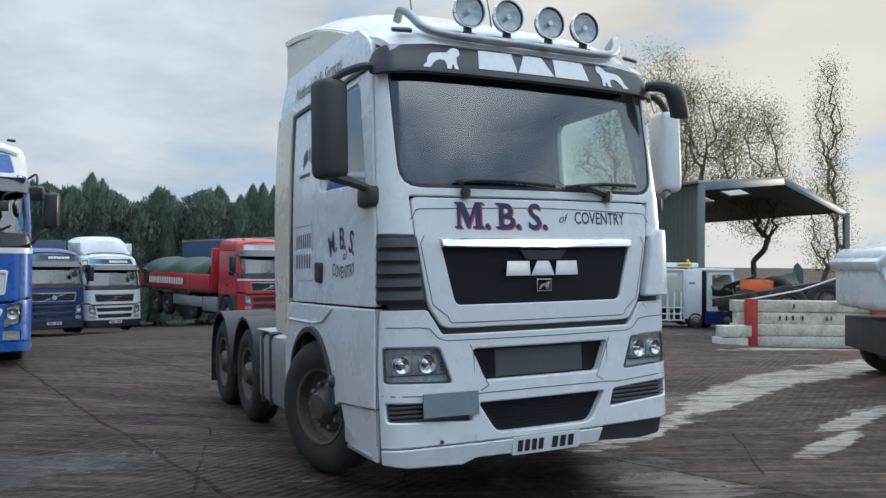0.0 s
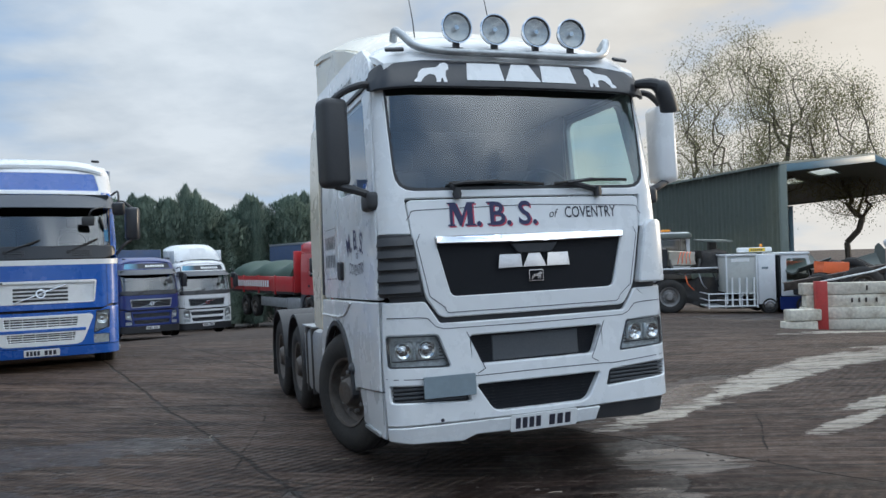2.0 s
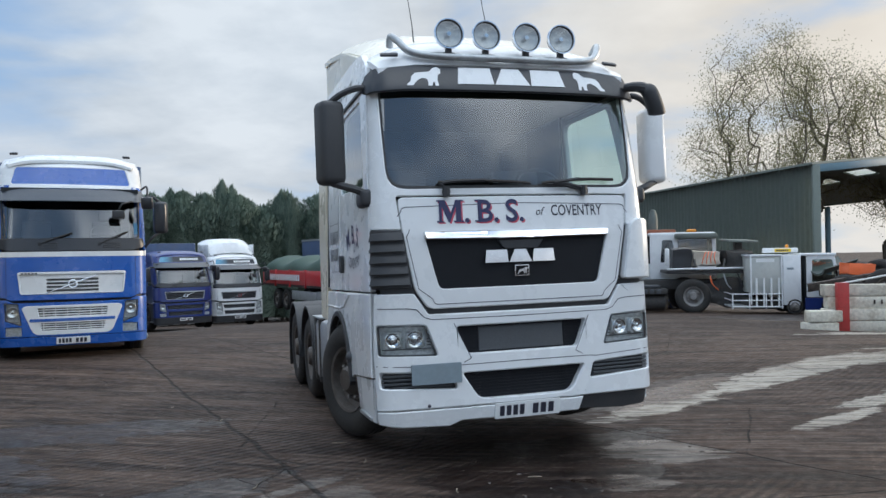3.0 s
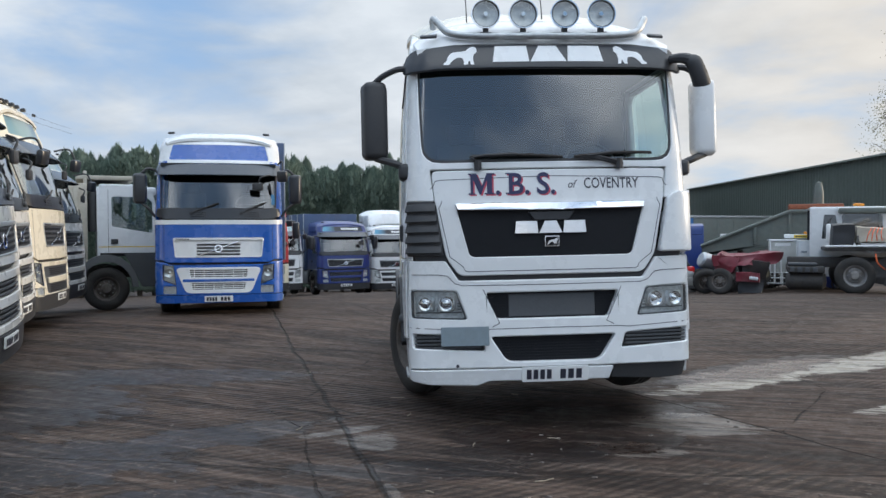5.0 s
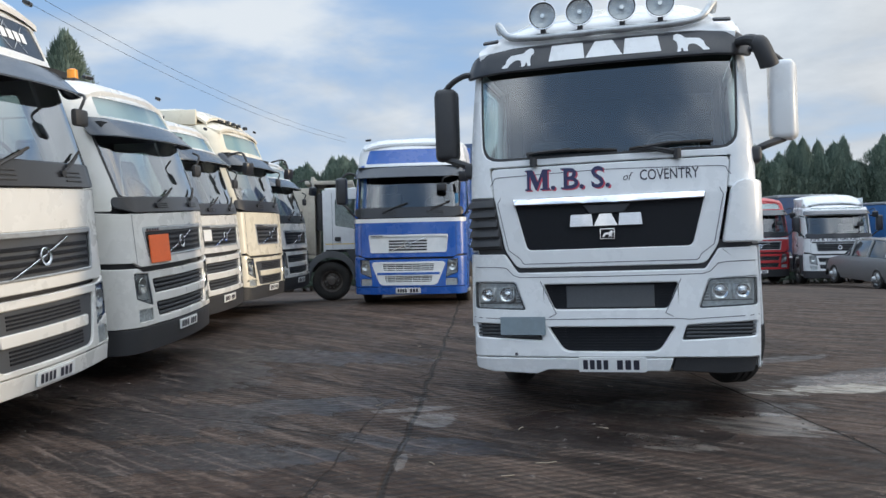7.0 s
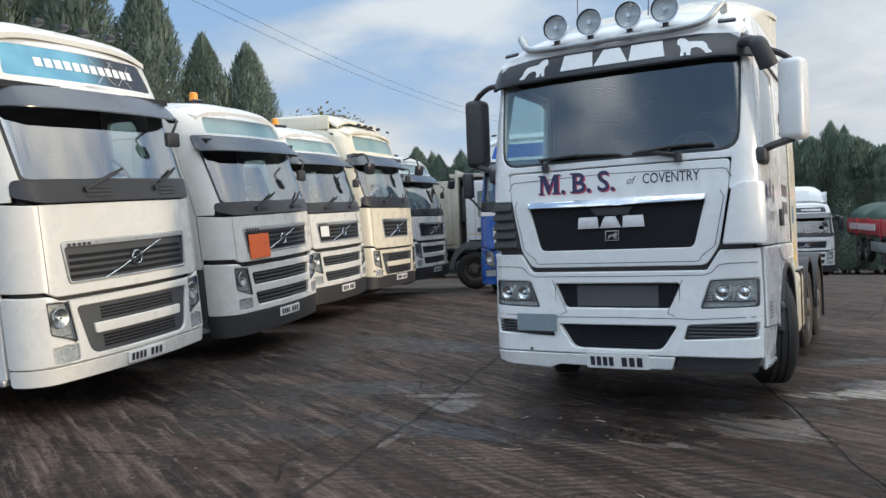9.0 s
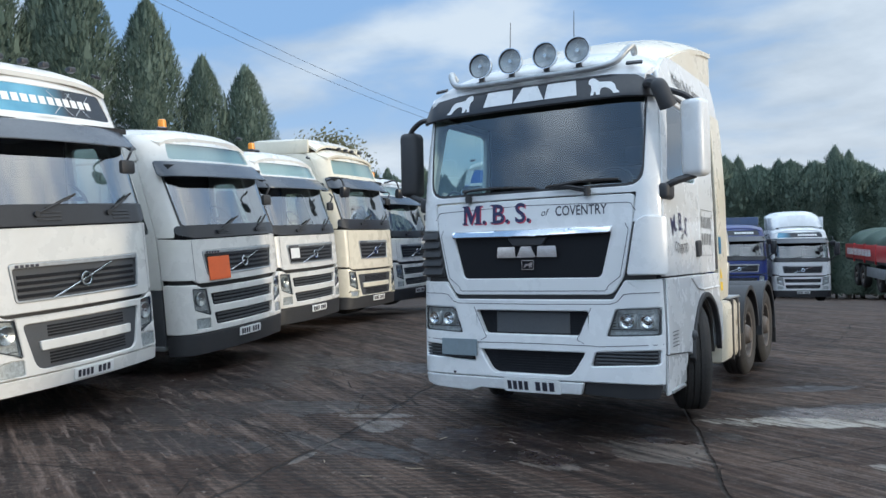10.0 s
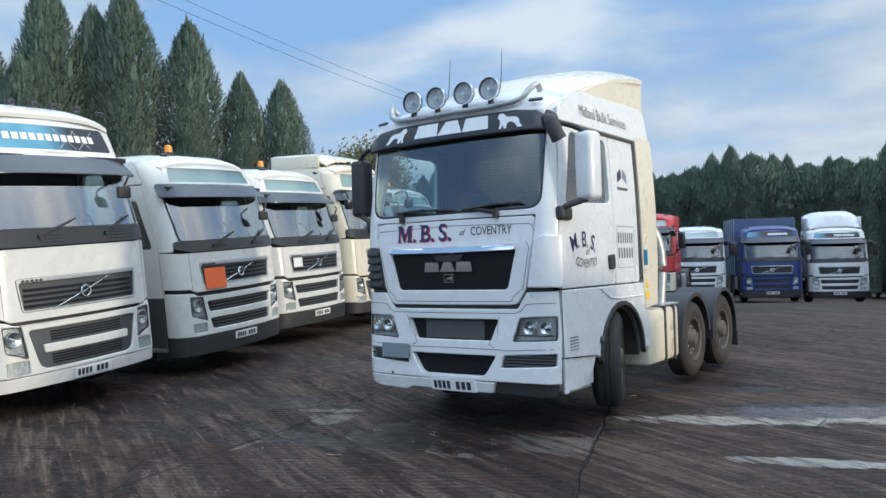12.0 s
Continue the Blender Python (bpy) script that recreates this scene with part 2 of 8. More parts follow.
TARP = mat("green_tarpaulin", (0.035, 0.07, 0.05), 0.65, grain=0.15, grain_scale=14, bump=0.3)
BEIGE = mat("beige_tipper", (0.50, 0.46, 0.38), 0.55, grain=0.08, dirt=0.4, dirt_color=(0.22, 0.17, 0.12))
RUST = mat("rusty_scrap", (0.075, 0.058, 0.048), 0.75, grain=0.4, grain_scale=12, dirt=0.6, dirt_color=(0.10, 0.085, 0.075), bump=0.5, vary=0.5)
GALV = mat("galvanised_steel", (0.46, 0.48, 0.49), 0.45, metal=0.7, grain=0.12, grain_scale=20, dirt=0.3)
SILVER = mat("silver_car_paint", (0.27, 0.27, 0.265), 0.36, metal=0.4, coat=0.5, grain=0.04)
BARK = mat("bark", (0.13, 0.105, 0.082), 0.9, grain=0.35, grain_scale=12, bump=0.6)


def leaf_mat(name, a, b, scale=0.6, thin=0.0):
    m = bpy.data.materials.new(name)
    m.use_nodes = True
    t = m.node_tree
    p = t.nodes["Principled BSDF"]
    p.inputs["Roughness"].default_value = 0.75
    p.inputs["Specular IOR Level"].default_value = 0.25
    N = t.nodes.new
    g = N("ShaderNodeNewGeometry")
    tc = N("ShaderNodeTexCoord")
    n = N("ShaderNodeTexNoise"); n.inputs["Scale"].default_value = scale; n.inputs["Detail"].default_value = 4
    link(t, tc.outputs["Object"], n.inputs["Vector"])
    add = N("ShaderNodeMath"); add.operation = "ADD"
    ml = N("ShaderNodeMath"); ml.operation = "MULTIPLY"; ml.inputs[1].default_value = 0.6
    link(t, g.outputs["Random Per Island"], ml.inputs[0]); link(t, ml.outputs[0], add.inputs[0]); link(t, n.outputs[0], add.inputs[1])
    r = N("ShaderNodeMapRange"); r.inputs[1].default_value = 0.35; r.inputs[2].default_value = 1.2
    link(t, add.outputs[0], r.inputs[0])
    mx = N("ShaderNodeMixRGB"); mx.inputs[1].default_value = (*a, 1); mx.inputs[2].default_value = (*b, 1)
    link(t, r.outputs[0], mx.inputs[0]); link(t, mx.outputs[0], p.inputs["Base Color"])
    if thin:
        tl, ms = N("ShaderNodeBsdfTranslucent"), N("ShaderNodeMixShader")
        ms.inputs[0].default_value = thin
        link(t, mx.outputs[0], tl.inputs[0]); link(t, p.outputs[0], ms.inputs[1]); link(t, tl.outputs[0], ms.inputs[2])
        link(t, ms.outputs[0], t.nodes["Material Output"].inputs[0])
    return m


CONIFER = leaf_mat("conifer_leaves", (0.085, 0.130, 0.106), (0.235, 0.295, 0.235), thin=0.3)
LEAVES = leaf_mat("autumn_leaves", (0.14, 0.145, 0.078), (0.31, 0.29, 0.165), thin=0.55)
LAMPFACE = mat("fluted_lamp_glass", (0.62, 0.64, 0.65), 0.25, metal=0.35, grain=0.12, grain_scale=45, bump=0.3)


# ---- building tools ----
def part(name, bm, material, parent, label="", smooth=True):
    """Links a bmesh as one mesh object under a thing or part."""
    me = bpy.data.meshes.new(name)
    bm.to_mesh(me)
    bm.free()
    me.materials.append(material)
    if smooth:
        me.polygons.foreach_set("use_smooth", [True] * len(me.polygons))
        me.set_sharp_from_angle(angle=radians(35))
    ob = new(name, me)
    ob.parent = parent
    if label:
        ob["label"] = label
    return ob


def again(ob, parent, m=None):
    """Another part on the same mesh."""
    o = new(ob.name.split(".")[0], ob.data)
    o.parent = parent
    if m is not None:
        o.matrix_basis = m
    if "label" in ob:
        o["label"] = ob["label"]
    return o


def thing(name, label, category, m=None, group="", kind=""):
    ob = new(name)
    ob.empty_display_size = 0.1
    if m is not None:
        ob.matrix_basis = m
    return tagged(ob, label, category, group, kind)


def box(x0, x1, y0, y1, z0, z1, bevel=0.01, bm=None, seg=2):
    bm = bm or bmesh.new()
    r = bmesh.ops.create_cube(bm, size=1.0)
    vs = r["verts"]
    for v in vs:
        v.co = Vector(((x0 + x1) / 2 + v.co.x * (x1 - x0), (y0 + y1) / 2 + v.co.y * (y1 - y0), (z0 + z1) / 2 + v.co.z * (z1 - z0)))
    if bevel > 0:
        es = list({e for v in vs for e in v.link_edges})
        bmesh.ops.bevel(bm, geom=es, offset=bevel, segments=seg, affect="EDGES", profile=0.5)
    return bm


def merge(*bms):
    """One bmesh out of several pieces of one part."""
    out = bmesh.new()
    for b in bms:
        me = bpy.data.meshes.new("tmp")
        b.to_mesh(me)
        b.free()
        out.from_mesh(me)
        bpy.data.meshes.remove(me)
    return out


def moved(bm, m):
    bmesh.ops.transform(bm, matrix=m, verts=bm.verts)
    return bm


def lathe(profile, n=32, axis="X", cap=True):
    """profile: (along, radius) pairs, turned round the axis."""
    bm = bmesh.new()
    rings = []
    for a, r in profile:
        ring = []
        for i in range(n):
            c, s = math.cos(2 * math.pi * i / n), math.sin(2 * math.pi * i / n)
            co = {"X": (a, r * c, r * s), "Y": (r * c, a, r * s), "Z": (r * c, r * s, a)}[axis]
            ring.append(bm.verts.new(co))
        rings.append(ring)
    for p, q in zip(rings, rings[1:]):
        for i in range(n):
            bm.faces.new((p[i], p[(i + 1) % n], q[(i + 1) % n], q[i]))
    for ring in (rings[0], rings[-1]):
        if cap and (ring[0].co - ring[n // 2].co).length > 1e-4:
            bm.faces.new(ring)
    bmesh.ops.remove_doubles(bm, verts=bm.verts, dist=1e-5)
    bmesh.ops.recalc_face_normals(bm, faces=bm.faces)
    return bm


def tube(points, r, n=10, r_end=None, close=True):
    """A round tube along points, its radius going from r to r_end."""
    bm = bmesh.new()
    pts = [Vector(p) for p in points]
    rings = []
    for i, p in enumerate(pts):
        d = (pts[min(i + 1, len(pts) - 1)] - pts[max(i - 1, 0)]).normalized()
        u = d.cross(Vector((0, 0, 1)))
        if u.length < 0.05:
            u = d.cross(Vector((0, 1, 0)))
        u.normalize()
        v = d.cross(u)
        k = r if r_end is None else r + (r_end - r) * i / (len(pts) - 1)
        rings.append([bm.verts.new(p + (u * math.cos(2 * math.pi * j / n) + v * math.sin(2 * math.pi * j / n)) * k) for j in range(n)])
    for a, b in zip(rings, rings[1:]):
        for j in range(n):
            bm.faces.new((a[j], a[(j + 1) % n], b[(j + 1) % n], b[j]))
    if close:
        bm.faces.new(rings[0])
        bm.faces.new(rings[-1])
    bmesh.ops.recalc_face_normals(bm, faces=bm.faces)
    return bm


def smooth_line(points, n=5):
    """Catmull-Rom line through points."""
    p = [Vector(q) for q in points]
    p = [2 * p[0] - p[1], *p, 2 * p[-1] - p[-2]]
    out = []
    for i in range(1, len(p) - 2):
        for k in range(n):
            t = k / n
            out.append(0.5 * (2 * p[i] + (p[i + 1] - p[i - 1]) * t + (2 * p[i - 1] - 5 * p[i] + 4 * p[i + 1] - p[i + 2]) * t * t
                              + (3 * p[i] - p[i - 1] - 3 * p[i + 1] + p[i + 2]) * t ** 3))
    out.append(p[-2])
    return out


def fillet(pts, r=0.03, n=4):
    """Round the corners of a polygon; a point may carry a radius of its own."""
    out = []
    k = len(pts)
    for i in range(k):
        p = Vector(pts[i][:2])
        a, b = Vector(pts[i - 1][:2]) - p, Vector(pts[(i + 1) % k][:2]) - p
        rr = pts[i][2] if len(pts[i]) > 2 else r
        rr = min(rr, a.length * 0.48, b.length * 0.48)
        if rr < 1e-4:
            out.append((p.x, p.y))
            continue
        p0, p1 = p + a.normalized() * rr, p + b.normalized() * rr
        for j in range(n + 1):
            t = j / n
            q = p0 * (1 - t) ** 2 + p * 2 * t * (1 - t) + p1 * t * t
            out.append((q.x, q.y))
    return out


def rect(u0, u1, v0, v1):
    return [(u0, v0), (u1, v0), (u1, v1), (u0, v1)]


def mirror_pts(pts):
    return [(-p[0], *p[1:]) for p in reversed(pts)]


def sheet(loops, step=0.1, vstep=0.0):
    """A flat mesh in (u, v) that fills the first loop but for the others, cut into strips so that it can bend."""
    bm = bmesh.new()
    es = []
    for pts in loops:
        vs = [bm.verts.new((u, v, 0)) for u, v in pts]
        es += [bm.edges.new((vs[i], vs[(i + 1) % len(vs)])) for i in range(len(vs))]
    bmesh.ops.triangle_fill(bm, use_beauty=True, use_dissolve=False, edges=es, normal=(0, 0, 1))
    for axis, st in ((0, step), (1, vstep)):
        if not st:
            continue
        lo, hi = min(v.co[axis] for v in bm.verts), max(v.co[axis] for v in bm.verts)
        k = math.floor(lo / st) + 1
        while k * st < hi - 1e-5:
            co = [0, 0, 0]; no = [0, 0, 0]
            co[axis], no[axis] = k * st, 1
            bmesh.ops.bisect_plane(bm, geom=[*bm.verts, *bm.edges, *bm.faces], dist=1e-5, plane_co=co, plane_no=no)
            k += 1
    bmesh.ops.recalc_face_normals(bm, faces=bm.faces)
    if bm.faces and sum(f.normal.z for f in bm.faces) < 0:
        bmesh.ops.reverse_faces(bm, faces=bm.faces)
    return bm


def panel(surf, outer, holes=(), off=0.0, thick=0.03, step=0.1, vstep=0.0, edge=0.006):
    """A panel of sheet metal or plastic laid on a curved surface: outer edge rounded and turned in by thick."""
    bm = sheet([outer, *holes], step, vstep)
    level = {}
    if edge > 0:
        bmesh.ops.inset_region(bm, faces=bm.faces, thickness=edge, use_even_offset=True, use_boundary=True)
    rim = [e for e in bm.edges if e.is_boundary]
    for e in rim:
        for v in e.verts:
            level[v] = off - edge
    if thick > 0:
        made = bmesh.ops.extrude_edge_only(bm, edges=rim)
        for g in made["geom"]:
            if isinstance(g, bmesh.types.BMVert):
                level[g] = off - thick
    bm.normal_update()
    inner = max((f for f in bm.faces), key=lambda f: f.calc_area(), default=None)
    probe = (inner, tuple(inner.calc_center_median()[:2])) if inner else None
    for v in bm.verts:
        v.co = Vector(surf(v.co.x, v.co.y, level.get(v, off)))
    bmesh.ops.recalc_face_normals(bm, faces=bm.faces)
    if probe:
        f, (u, v) = probe
        out = Vector(surf(u, v, 0.02)) - Vector(surf(u, v, 0.0))
        f.normal_update()
        if f.normal.dot(out) < 0:
            bmesh.ops.reverse_faces(bm, faces=bm.faces)
    return bm


def flat(m):
    """A flat surface for panel(): u and v in the plane, outwards along z of the pose m."""
    return lambda u, v, o: m @ Vector((u, v, o))


class Shell:
    """The skin of a cab: a plan curve bowed in front and rounded into the sides, whose set-back and width change with the height."""

    def __init__(self, half, bow, corner, back, width):
        self.half, self.bow, self.corner, self.back_rows, self.width_rows = half, bow, corner, back, width
        self.fx = half - corner
        self.turn = self.fx + corner * math.pi / 2

    def row(self, rows, z):
        if z <= rows[0][0]:
            return rows[0][1]
        for (a, p), (b, q) in zip(rows, rows[1:]):
            if z <= b:
                t = (z - a) / (b - a)
                return p + (q - p) * t
        return rows[-1][1]

    def side(self, y):
        """The way along the plan curve to the place y metres behind the front on the side."""
        return self.turn + (y - self.bow - self.corner)

    def plan(self, s):
        a, c = abs(s), self.corner
        if a < self.fx:
            x, y, n = a, self.bow * (a / self.fx) ** 2, Vector((2 * self.bow * a / self.fx ** 2, -1)).normalized()
        elif a < self.turn:
            th = (a - self.fx) / c
            x, y, n = self.fx + c * math.sin(th), self.bow + c * (1 - math.cos(th)), Vector((math.sin(th), -math.cos(th)))
        else:
            x, y, n = self.half, self.bow + c + (a - self.turn), Vector((1, 0))
        g = 1 if s >= 0 else -1
        return x * g, y, n.x * g, n.y

    def __call__(self, s, z, o=0.0):
        x, y, nx, ny = self.plan(s)
        a = abs(s)
        fade = 1.0 if a < self.turn else max(0.0, 1 - (a - self.turn) / 1.0)
        k = self.row(self.width_rows, z)
        return (x + nx * o) * k, y + self.row(self.back_rows, z) * fade + ny * o, z


def letters(text, size, surf, u, v, material, parent, name="lettering", shear=0.0, squash=1.0, thick=0.0, weight=0.0, arc=None, rot=0.0):
    """Writing in the built-in font, laid on a surface with its left foot at (u, v). arc: (radius) bends the line."""
    cu = bpy.data.curves.new("text", "FONT")
    cu.body, cu.size, cu.shear, cu.offset = text, size, shear, weight
    cu.resolution_u = 3
    ob = bpy.data.objects.new("text", cu)
    scene.collection.objects.link(ob)
    bpy.context.view_layer.update()
    me = bpy.data.meshes.new_from_object(ob.evaluated_get(bpy.context.evaluated_depsgraph_get()))
    bpy.data.objects.remove(ob)
    bm = bmesh.new()
    bm.from_mesh(me)
    bpy.data.meshes.remove(me)
    wid = max((q.co.x for q in bm.verts), default=0)
    cr, sr = math.cos(rot), math.sin(rot)
    for q in bm.verts:
        x, y = q.co.x * squash, q.co.y
        if arc:
            th = (x - wid * squash / 2) / arc
            x, y = (arc + y) * math.sin(th) + wid * squash / 2, (arc + y) * math.cos(th) - arc
        x, y = x * cr - y * sr, x * sr + y * cr
        q.co = Vector(surf(u + x, v + y, thick))
    return part(name, bm, material, parent, smooth=False)


def bars(surf, u, v, w, h, material, parent, n=6, name="plate_bar", off=0.003, gap=0.3):
    """Writing that is not to be read: plain bars of its size."""
    for i in range(n):
        a = u + w * i / n
        part(name, panel(surf, rect(a, a + w / n * (1 - gap), v, v + h), off=off, thick=0.0, step=0, edge=0), material, parent, smooth=False)


def ground_z(x, y):
    """The yard is level round the middle and falls away slowly beyond."""
    r = math.hypot(x, y) - 17.5
    s = 0.5 * (r + math.sqrt(r * r + 9.0)) - 0.1
    z = -(0.07 - 0.030 / (1 + math.exp(max(-30.0, min(30.0, (2.4 - x) / 0.6))))) * min(max(s, 0.0), 40.0)
    z -= 0.21 * math.exp(-((x - 8.3) ** 2 / 9.0 + (y - 17.9) ** 2 / 3.0))
    z -= 0.19 * math.exp(-((x + 0.8) ** 2 + (y - 10.2) ** 2) / 19.0) + 0.07 * math.exp(-((x - 0.1) ** 2 + (y - 4.6) ** 2) / 2.4)
    return z - 0.30 / (1 + math.exp(max(-30.0, min(30.0, (x + 10.4) / 0.7)))) / (1 + math.exp(max(-30.0, min(30.0, (9.0 - y) / 1.2))))


def on_ground(x, y, yaw, dz=0.0, roll=0.0, pitch=0.0):
    return pose(x, y, ground_z(x, y) + dz, pitch, roll, yaw)


# ---- the yard ----
def ground_mat():
    m = bpy.data.materials.new("yard_concrete")
    m.use_nodes = True
    t = m.node_tree
    b = t.nodes["Principled BSDF"]
    N = t.nodes.new
    tc = N("ShaderNodeTexCoord")

    def noise(scale, detail=6, rough=0.6, vec=None, dist=0.0):
        n = N("ShaderNodeTexNoise")
        n.inputs["Scale"].default_value, n.inputs["Detail"].default_value, n.inputs["Roughness"].default_value = scale, detail, rough
        n.inputs["Distortion"].default_value = dist
        link(t, vec or tc.outputs["Object"], n.inputs["Vector"])
        return n.outputs[0]

    def span(src, a, b_, lo=0.0, hi=1.0):
        r = N("ShaderNodeMapRange")
        for i, v in enumerate((a, b_, lo, hi)):
            r.inputs[i + 1].default_value = v
        link(t, src, r.inputs[0])
        return r.outputs[0]

    def op(kind, a, c):
        n = N("ShaderNodeMath"); n.operation = kind
        for i, v in enumerate((a, c)):
            if isinstance(v, (int, float)):
                n.inputs[i].default_value = v
            else:
                link(t, v, n.inputs[i])
        return n.outputs[0]

    def mixc(fac, a, c):
        n = N("ShaderNodeMixRGB")
        link(t, fac, n.inputs[0])
        for i, v in ((1, a), (2, c)):
            if isinstance(v, tuple):
                n.inputs[i].default_value = (*v, 1)
            else:
                link(t, v, n.inputs[i])
        return n.outputs[0]

    def turned(rz, scale=(1, 1, 1), loc=(0, 0, 0)):
        n = N("ShaderNodeMapping")
        n.inputs["Rotation"].default_value = (0, 0, radians(rz)); n.inputs["Scale"].default_value = scale; n.inputs["Location"].default_value = loc
        link(t, tc.outputs["Object"], n.inputs[0])
        return n.outputs[0]

    col = mixc(span(noise(0.55, 8), 0.3, 0.7), (0.050, 0.0310, 0.0225), (0.110, 0.073, 0.054))
    col = mixc(span(noise(9, 6), 0.35, 0.75, 0, 0.5), col, (0.026, 0.0165, 0.0125))
    # tyre-drawn streaks of mud and the ribs left by the tamping beam
    streak = noise(1.0, 7, 0.6, turned(-58, (0.22, 3.0, 1)))
    col = mixc(span(streak, 0.46, 0.58, 0, 0.85), col, (0.016, 0.0105, 0.008))
    ribs = N("ShaderNodeTexWave"); ribs.wave_type, ribs.bands_direction = "BANDS", "Y"
    ribs.inputs["Scale"].default_value, ribs.inputs["Distortion"].default_value = 3.4, 1.8
    ribs.inputs["Detail"].default_value, ribs.inputs["Detail Scale"].default_value = 4.0, 1.5
    link(t, turned(-58), ribs.inputs["Vector"])
    ribbed = span(noise(0.22, 3, 0.5, turned(0, (1, 1, 1), (3, 0, 0))), 0.40, 0.52)
    rib = op("MULTIPLY", op("MULTIPLY", ribs.outputs["Fac"], ribbed), span(noise(2.6, 6, 0.65, turned(-58, (0.5, 2.0, 1))), 0.36, 0.52))
    col = mixc(op("MULTIPLY", rib, 0.55), col, (0.125, 0.092, 0.074))
    valley = op("MULTIPLY", op("MULTIPLY", span(ribs.outputs["Fac"], 0.30, 0.08), ribbed), span(streak, 0.40, 0.60))
    col = mixc(op("MULTIPLY", valley, 0.8), col, (0.026, 0.019, 0.0155))
    sep = N("ShaderNodeSeparateXYZ"); link(t, tc.outputs["Object"], sep.inputs[0])
    pale_n = noise(1.1, 9, 0.68, turned(-50, (0.30, 2.2, 1)), 0.6)

    return m, t, b, tc, noise, span, op, mixc, turned, sep, pale_n, col, rib


def finish_ground():
    m, t, b, tc, noise, span, op, mixc, turned, sep, pale_n, col, rib = ground_mat()
    N = t.nodes.new
    px, py = sep.outputs[0], sep.outputs[1]

    def spot(cx, cy, rx, ry, rz):
        mp = N("ShaderNodeMapping"); mp.vector_type = "TEXTURE"
        mp.inputs["Location"].default_value = (cx, cy, 0); mp.inputs["Rotation"].default_value = (0, 0, radians(rz)); mp.inputs["Scale"].default_value = (rx, ry, 1000)
        link(t, tc.outputs["Object"], mp.inputs[0])
        ln = N("ShaderNodeVectorMath"); ln.operation = "LENGTH"
        link(t, mp.outputs[0], ln.inputs[0])
        return span(ln.outputs["Value"], 1.0, 0.35)

    edge = noise(2.2, 9, 0.7)
    fine = noise(7.0, 6, 0.65)
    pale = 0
    for args in SHEEN_SPOTS:
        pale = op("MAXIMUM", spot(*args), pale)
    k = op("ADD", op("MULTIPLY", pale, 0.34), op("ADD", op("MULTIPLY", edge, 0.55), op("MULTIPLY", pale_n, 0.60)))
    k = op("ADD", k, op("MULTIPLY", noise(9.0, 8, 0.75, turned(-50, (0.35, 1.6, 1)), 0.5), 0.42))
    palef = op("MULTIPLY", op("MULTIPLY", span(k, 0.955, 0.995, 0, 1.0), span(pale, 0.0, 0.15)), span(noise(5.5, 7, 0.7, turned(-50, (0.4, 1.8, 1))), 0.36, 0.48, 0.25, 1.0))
    # sky sheen of the films painted in as pale colour, stronger further off
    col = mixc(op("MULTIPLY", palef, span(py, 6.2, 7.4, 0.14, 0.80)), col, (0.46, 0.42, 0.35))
    wet = 0
    for args in DARK_WET_SPOTS:
        wet = op("MAXIMUM", spot(*args), wet)
    drawn = noise(1.0, 9, 0.66, turned(-58, (0.6, 3.0, 1)), 0.6)
    w = op("ADD", op("MULTIPLY", wet, 0.46), op("ADD", op("MULTIPLY", edge, 0.6), op("MULTIPLY", drawn, 0.7)))
    w = op("ADD", w, op("MULTIPLY", noise(4.5, 8, 0.75, turned(-58, (0.5, 2.2, 1))), 0.50))
    w = op("MULTIPLY", span(w, 1.085, 1.135), span(wet, 0.0, 0.12))
    dark = N("ShaderNodeMixRGB"); dark.blend_type = "MULTIPLY"
    dark.inputs[2].default_value = (0.22, 0.15, 0.13, 1)
    link(t, w, dark.inputs[0]); link(t, col, dark.inputs[1])
    col = dark.outputs[0]
    grit = noise(26.0, 3, 0.7)
    col = mixc(span(grit, 0.55, 0.66, 0, 0.65), col, (0.165, 0.125, 0.10))
    col = mixc(span(noise(38.0, 3, 0.7), 0.58, 0.68, 0, 0.7), col, (0.016, 0.012, 0.010))
    scuff = noise(1.7, 9, 0.72, turned(-58, (0.30, 2.2, 1)))
    col = mixc(span(scuff, 0.57, 0.68, 0, 0.6), col, (0.118, 0.085, 0.067))
    thin = noise(1.0, 8, 0.72, turned(-58, (0.8, 15.0, 1)), 0.4)
    col = mixc(op("MULTIPLY", span(thin, 0.50, 0.56, 0, 0.9), span(edge, 0.38, 0.56, 0.25, 1.0)), col, (0.019, 0.0135, 0.011))
    col = mixc(span(thin, 0.46, 0.38, 0, 0.55), col, (0.175, 0.130, 0.106))
    # damp smears all over, with hard edges
    smear = op("ADD", op("MULTIPLY", noise(0.8, 9, 0.62, turned(-58, (0.35, 1.5, 1), (2, 5, 0)), 0.8), 0.7), op("MULTIPLY", noise(6.0, 7, 0.7, turned(-58, (0.4, 1.8, 1))), 0.3))
    sm = op("MULTIPLY", span(smear, 0.515, 0.545), op("SUBTRACT", 1.0, palef))
    damp = N("ShaderNodeMixRGB"); damp.blend_type = "MULTIPLY"; damp.inputs[2].default_value = (0.50, 0.45, 0.43, 1)
    link(t, sm, damp.inputs[0]); link(t, col, damp.inputs[1])
    col = damp.outputs[0]
    # slab joints and wandering cracks
    warp = N("ShaderNodeMixRGB"); warp.blend_type = "ADD"; warp.inputs[0].default_value = 0.12
    wn = N("ShaderNodeTexNoise"); wn.inputs["Scale"].default_value = 1.4; wn.inputs["Detail"].default_value = 6
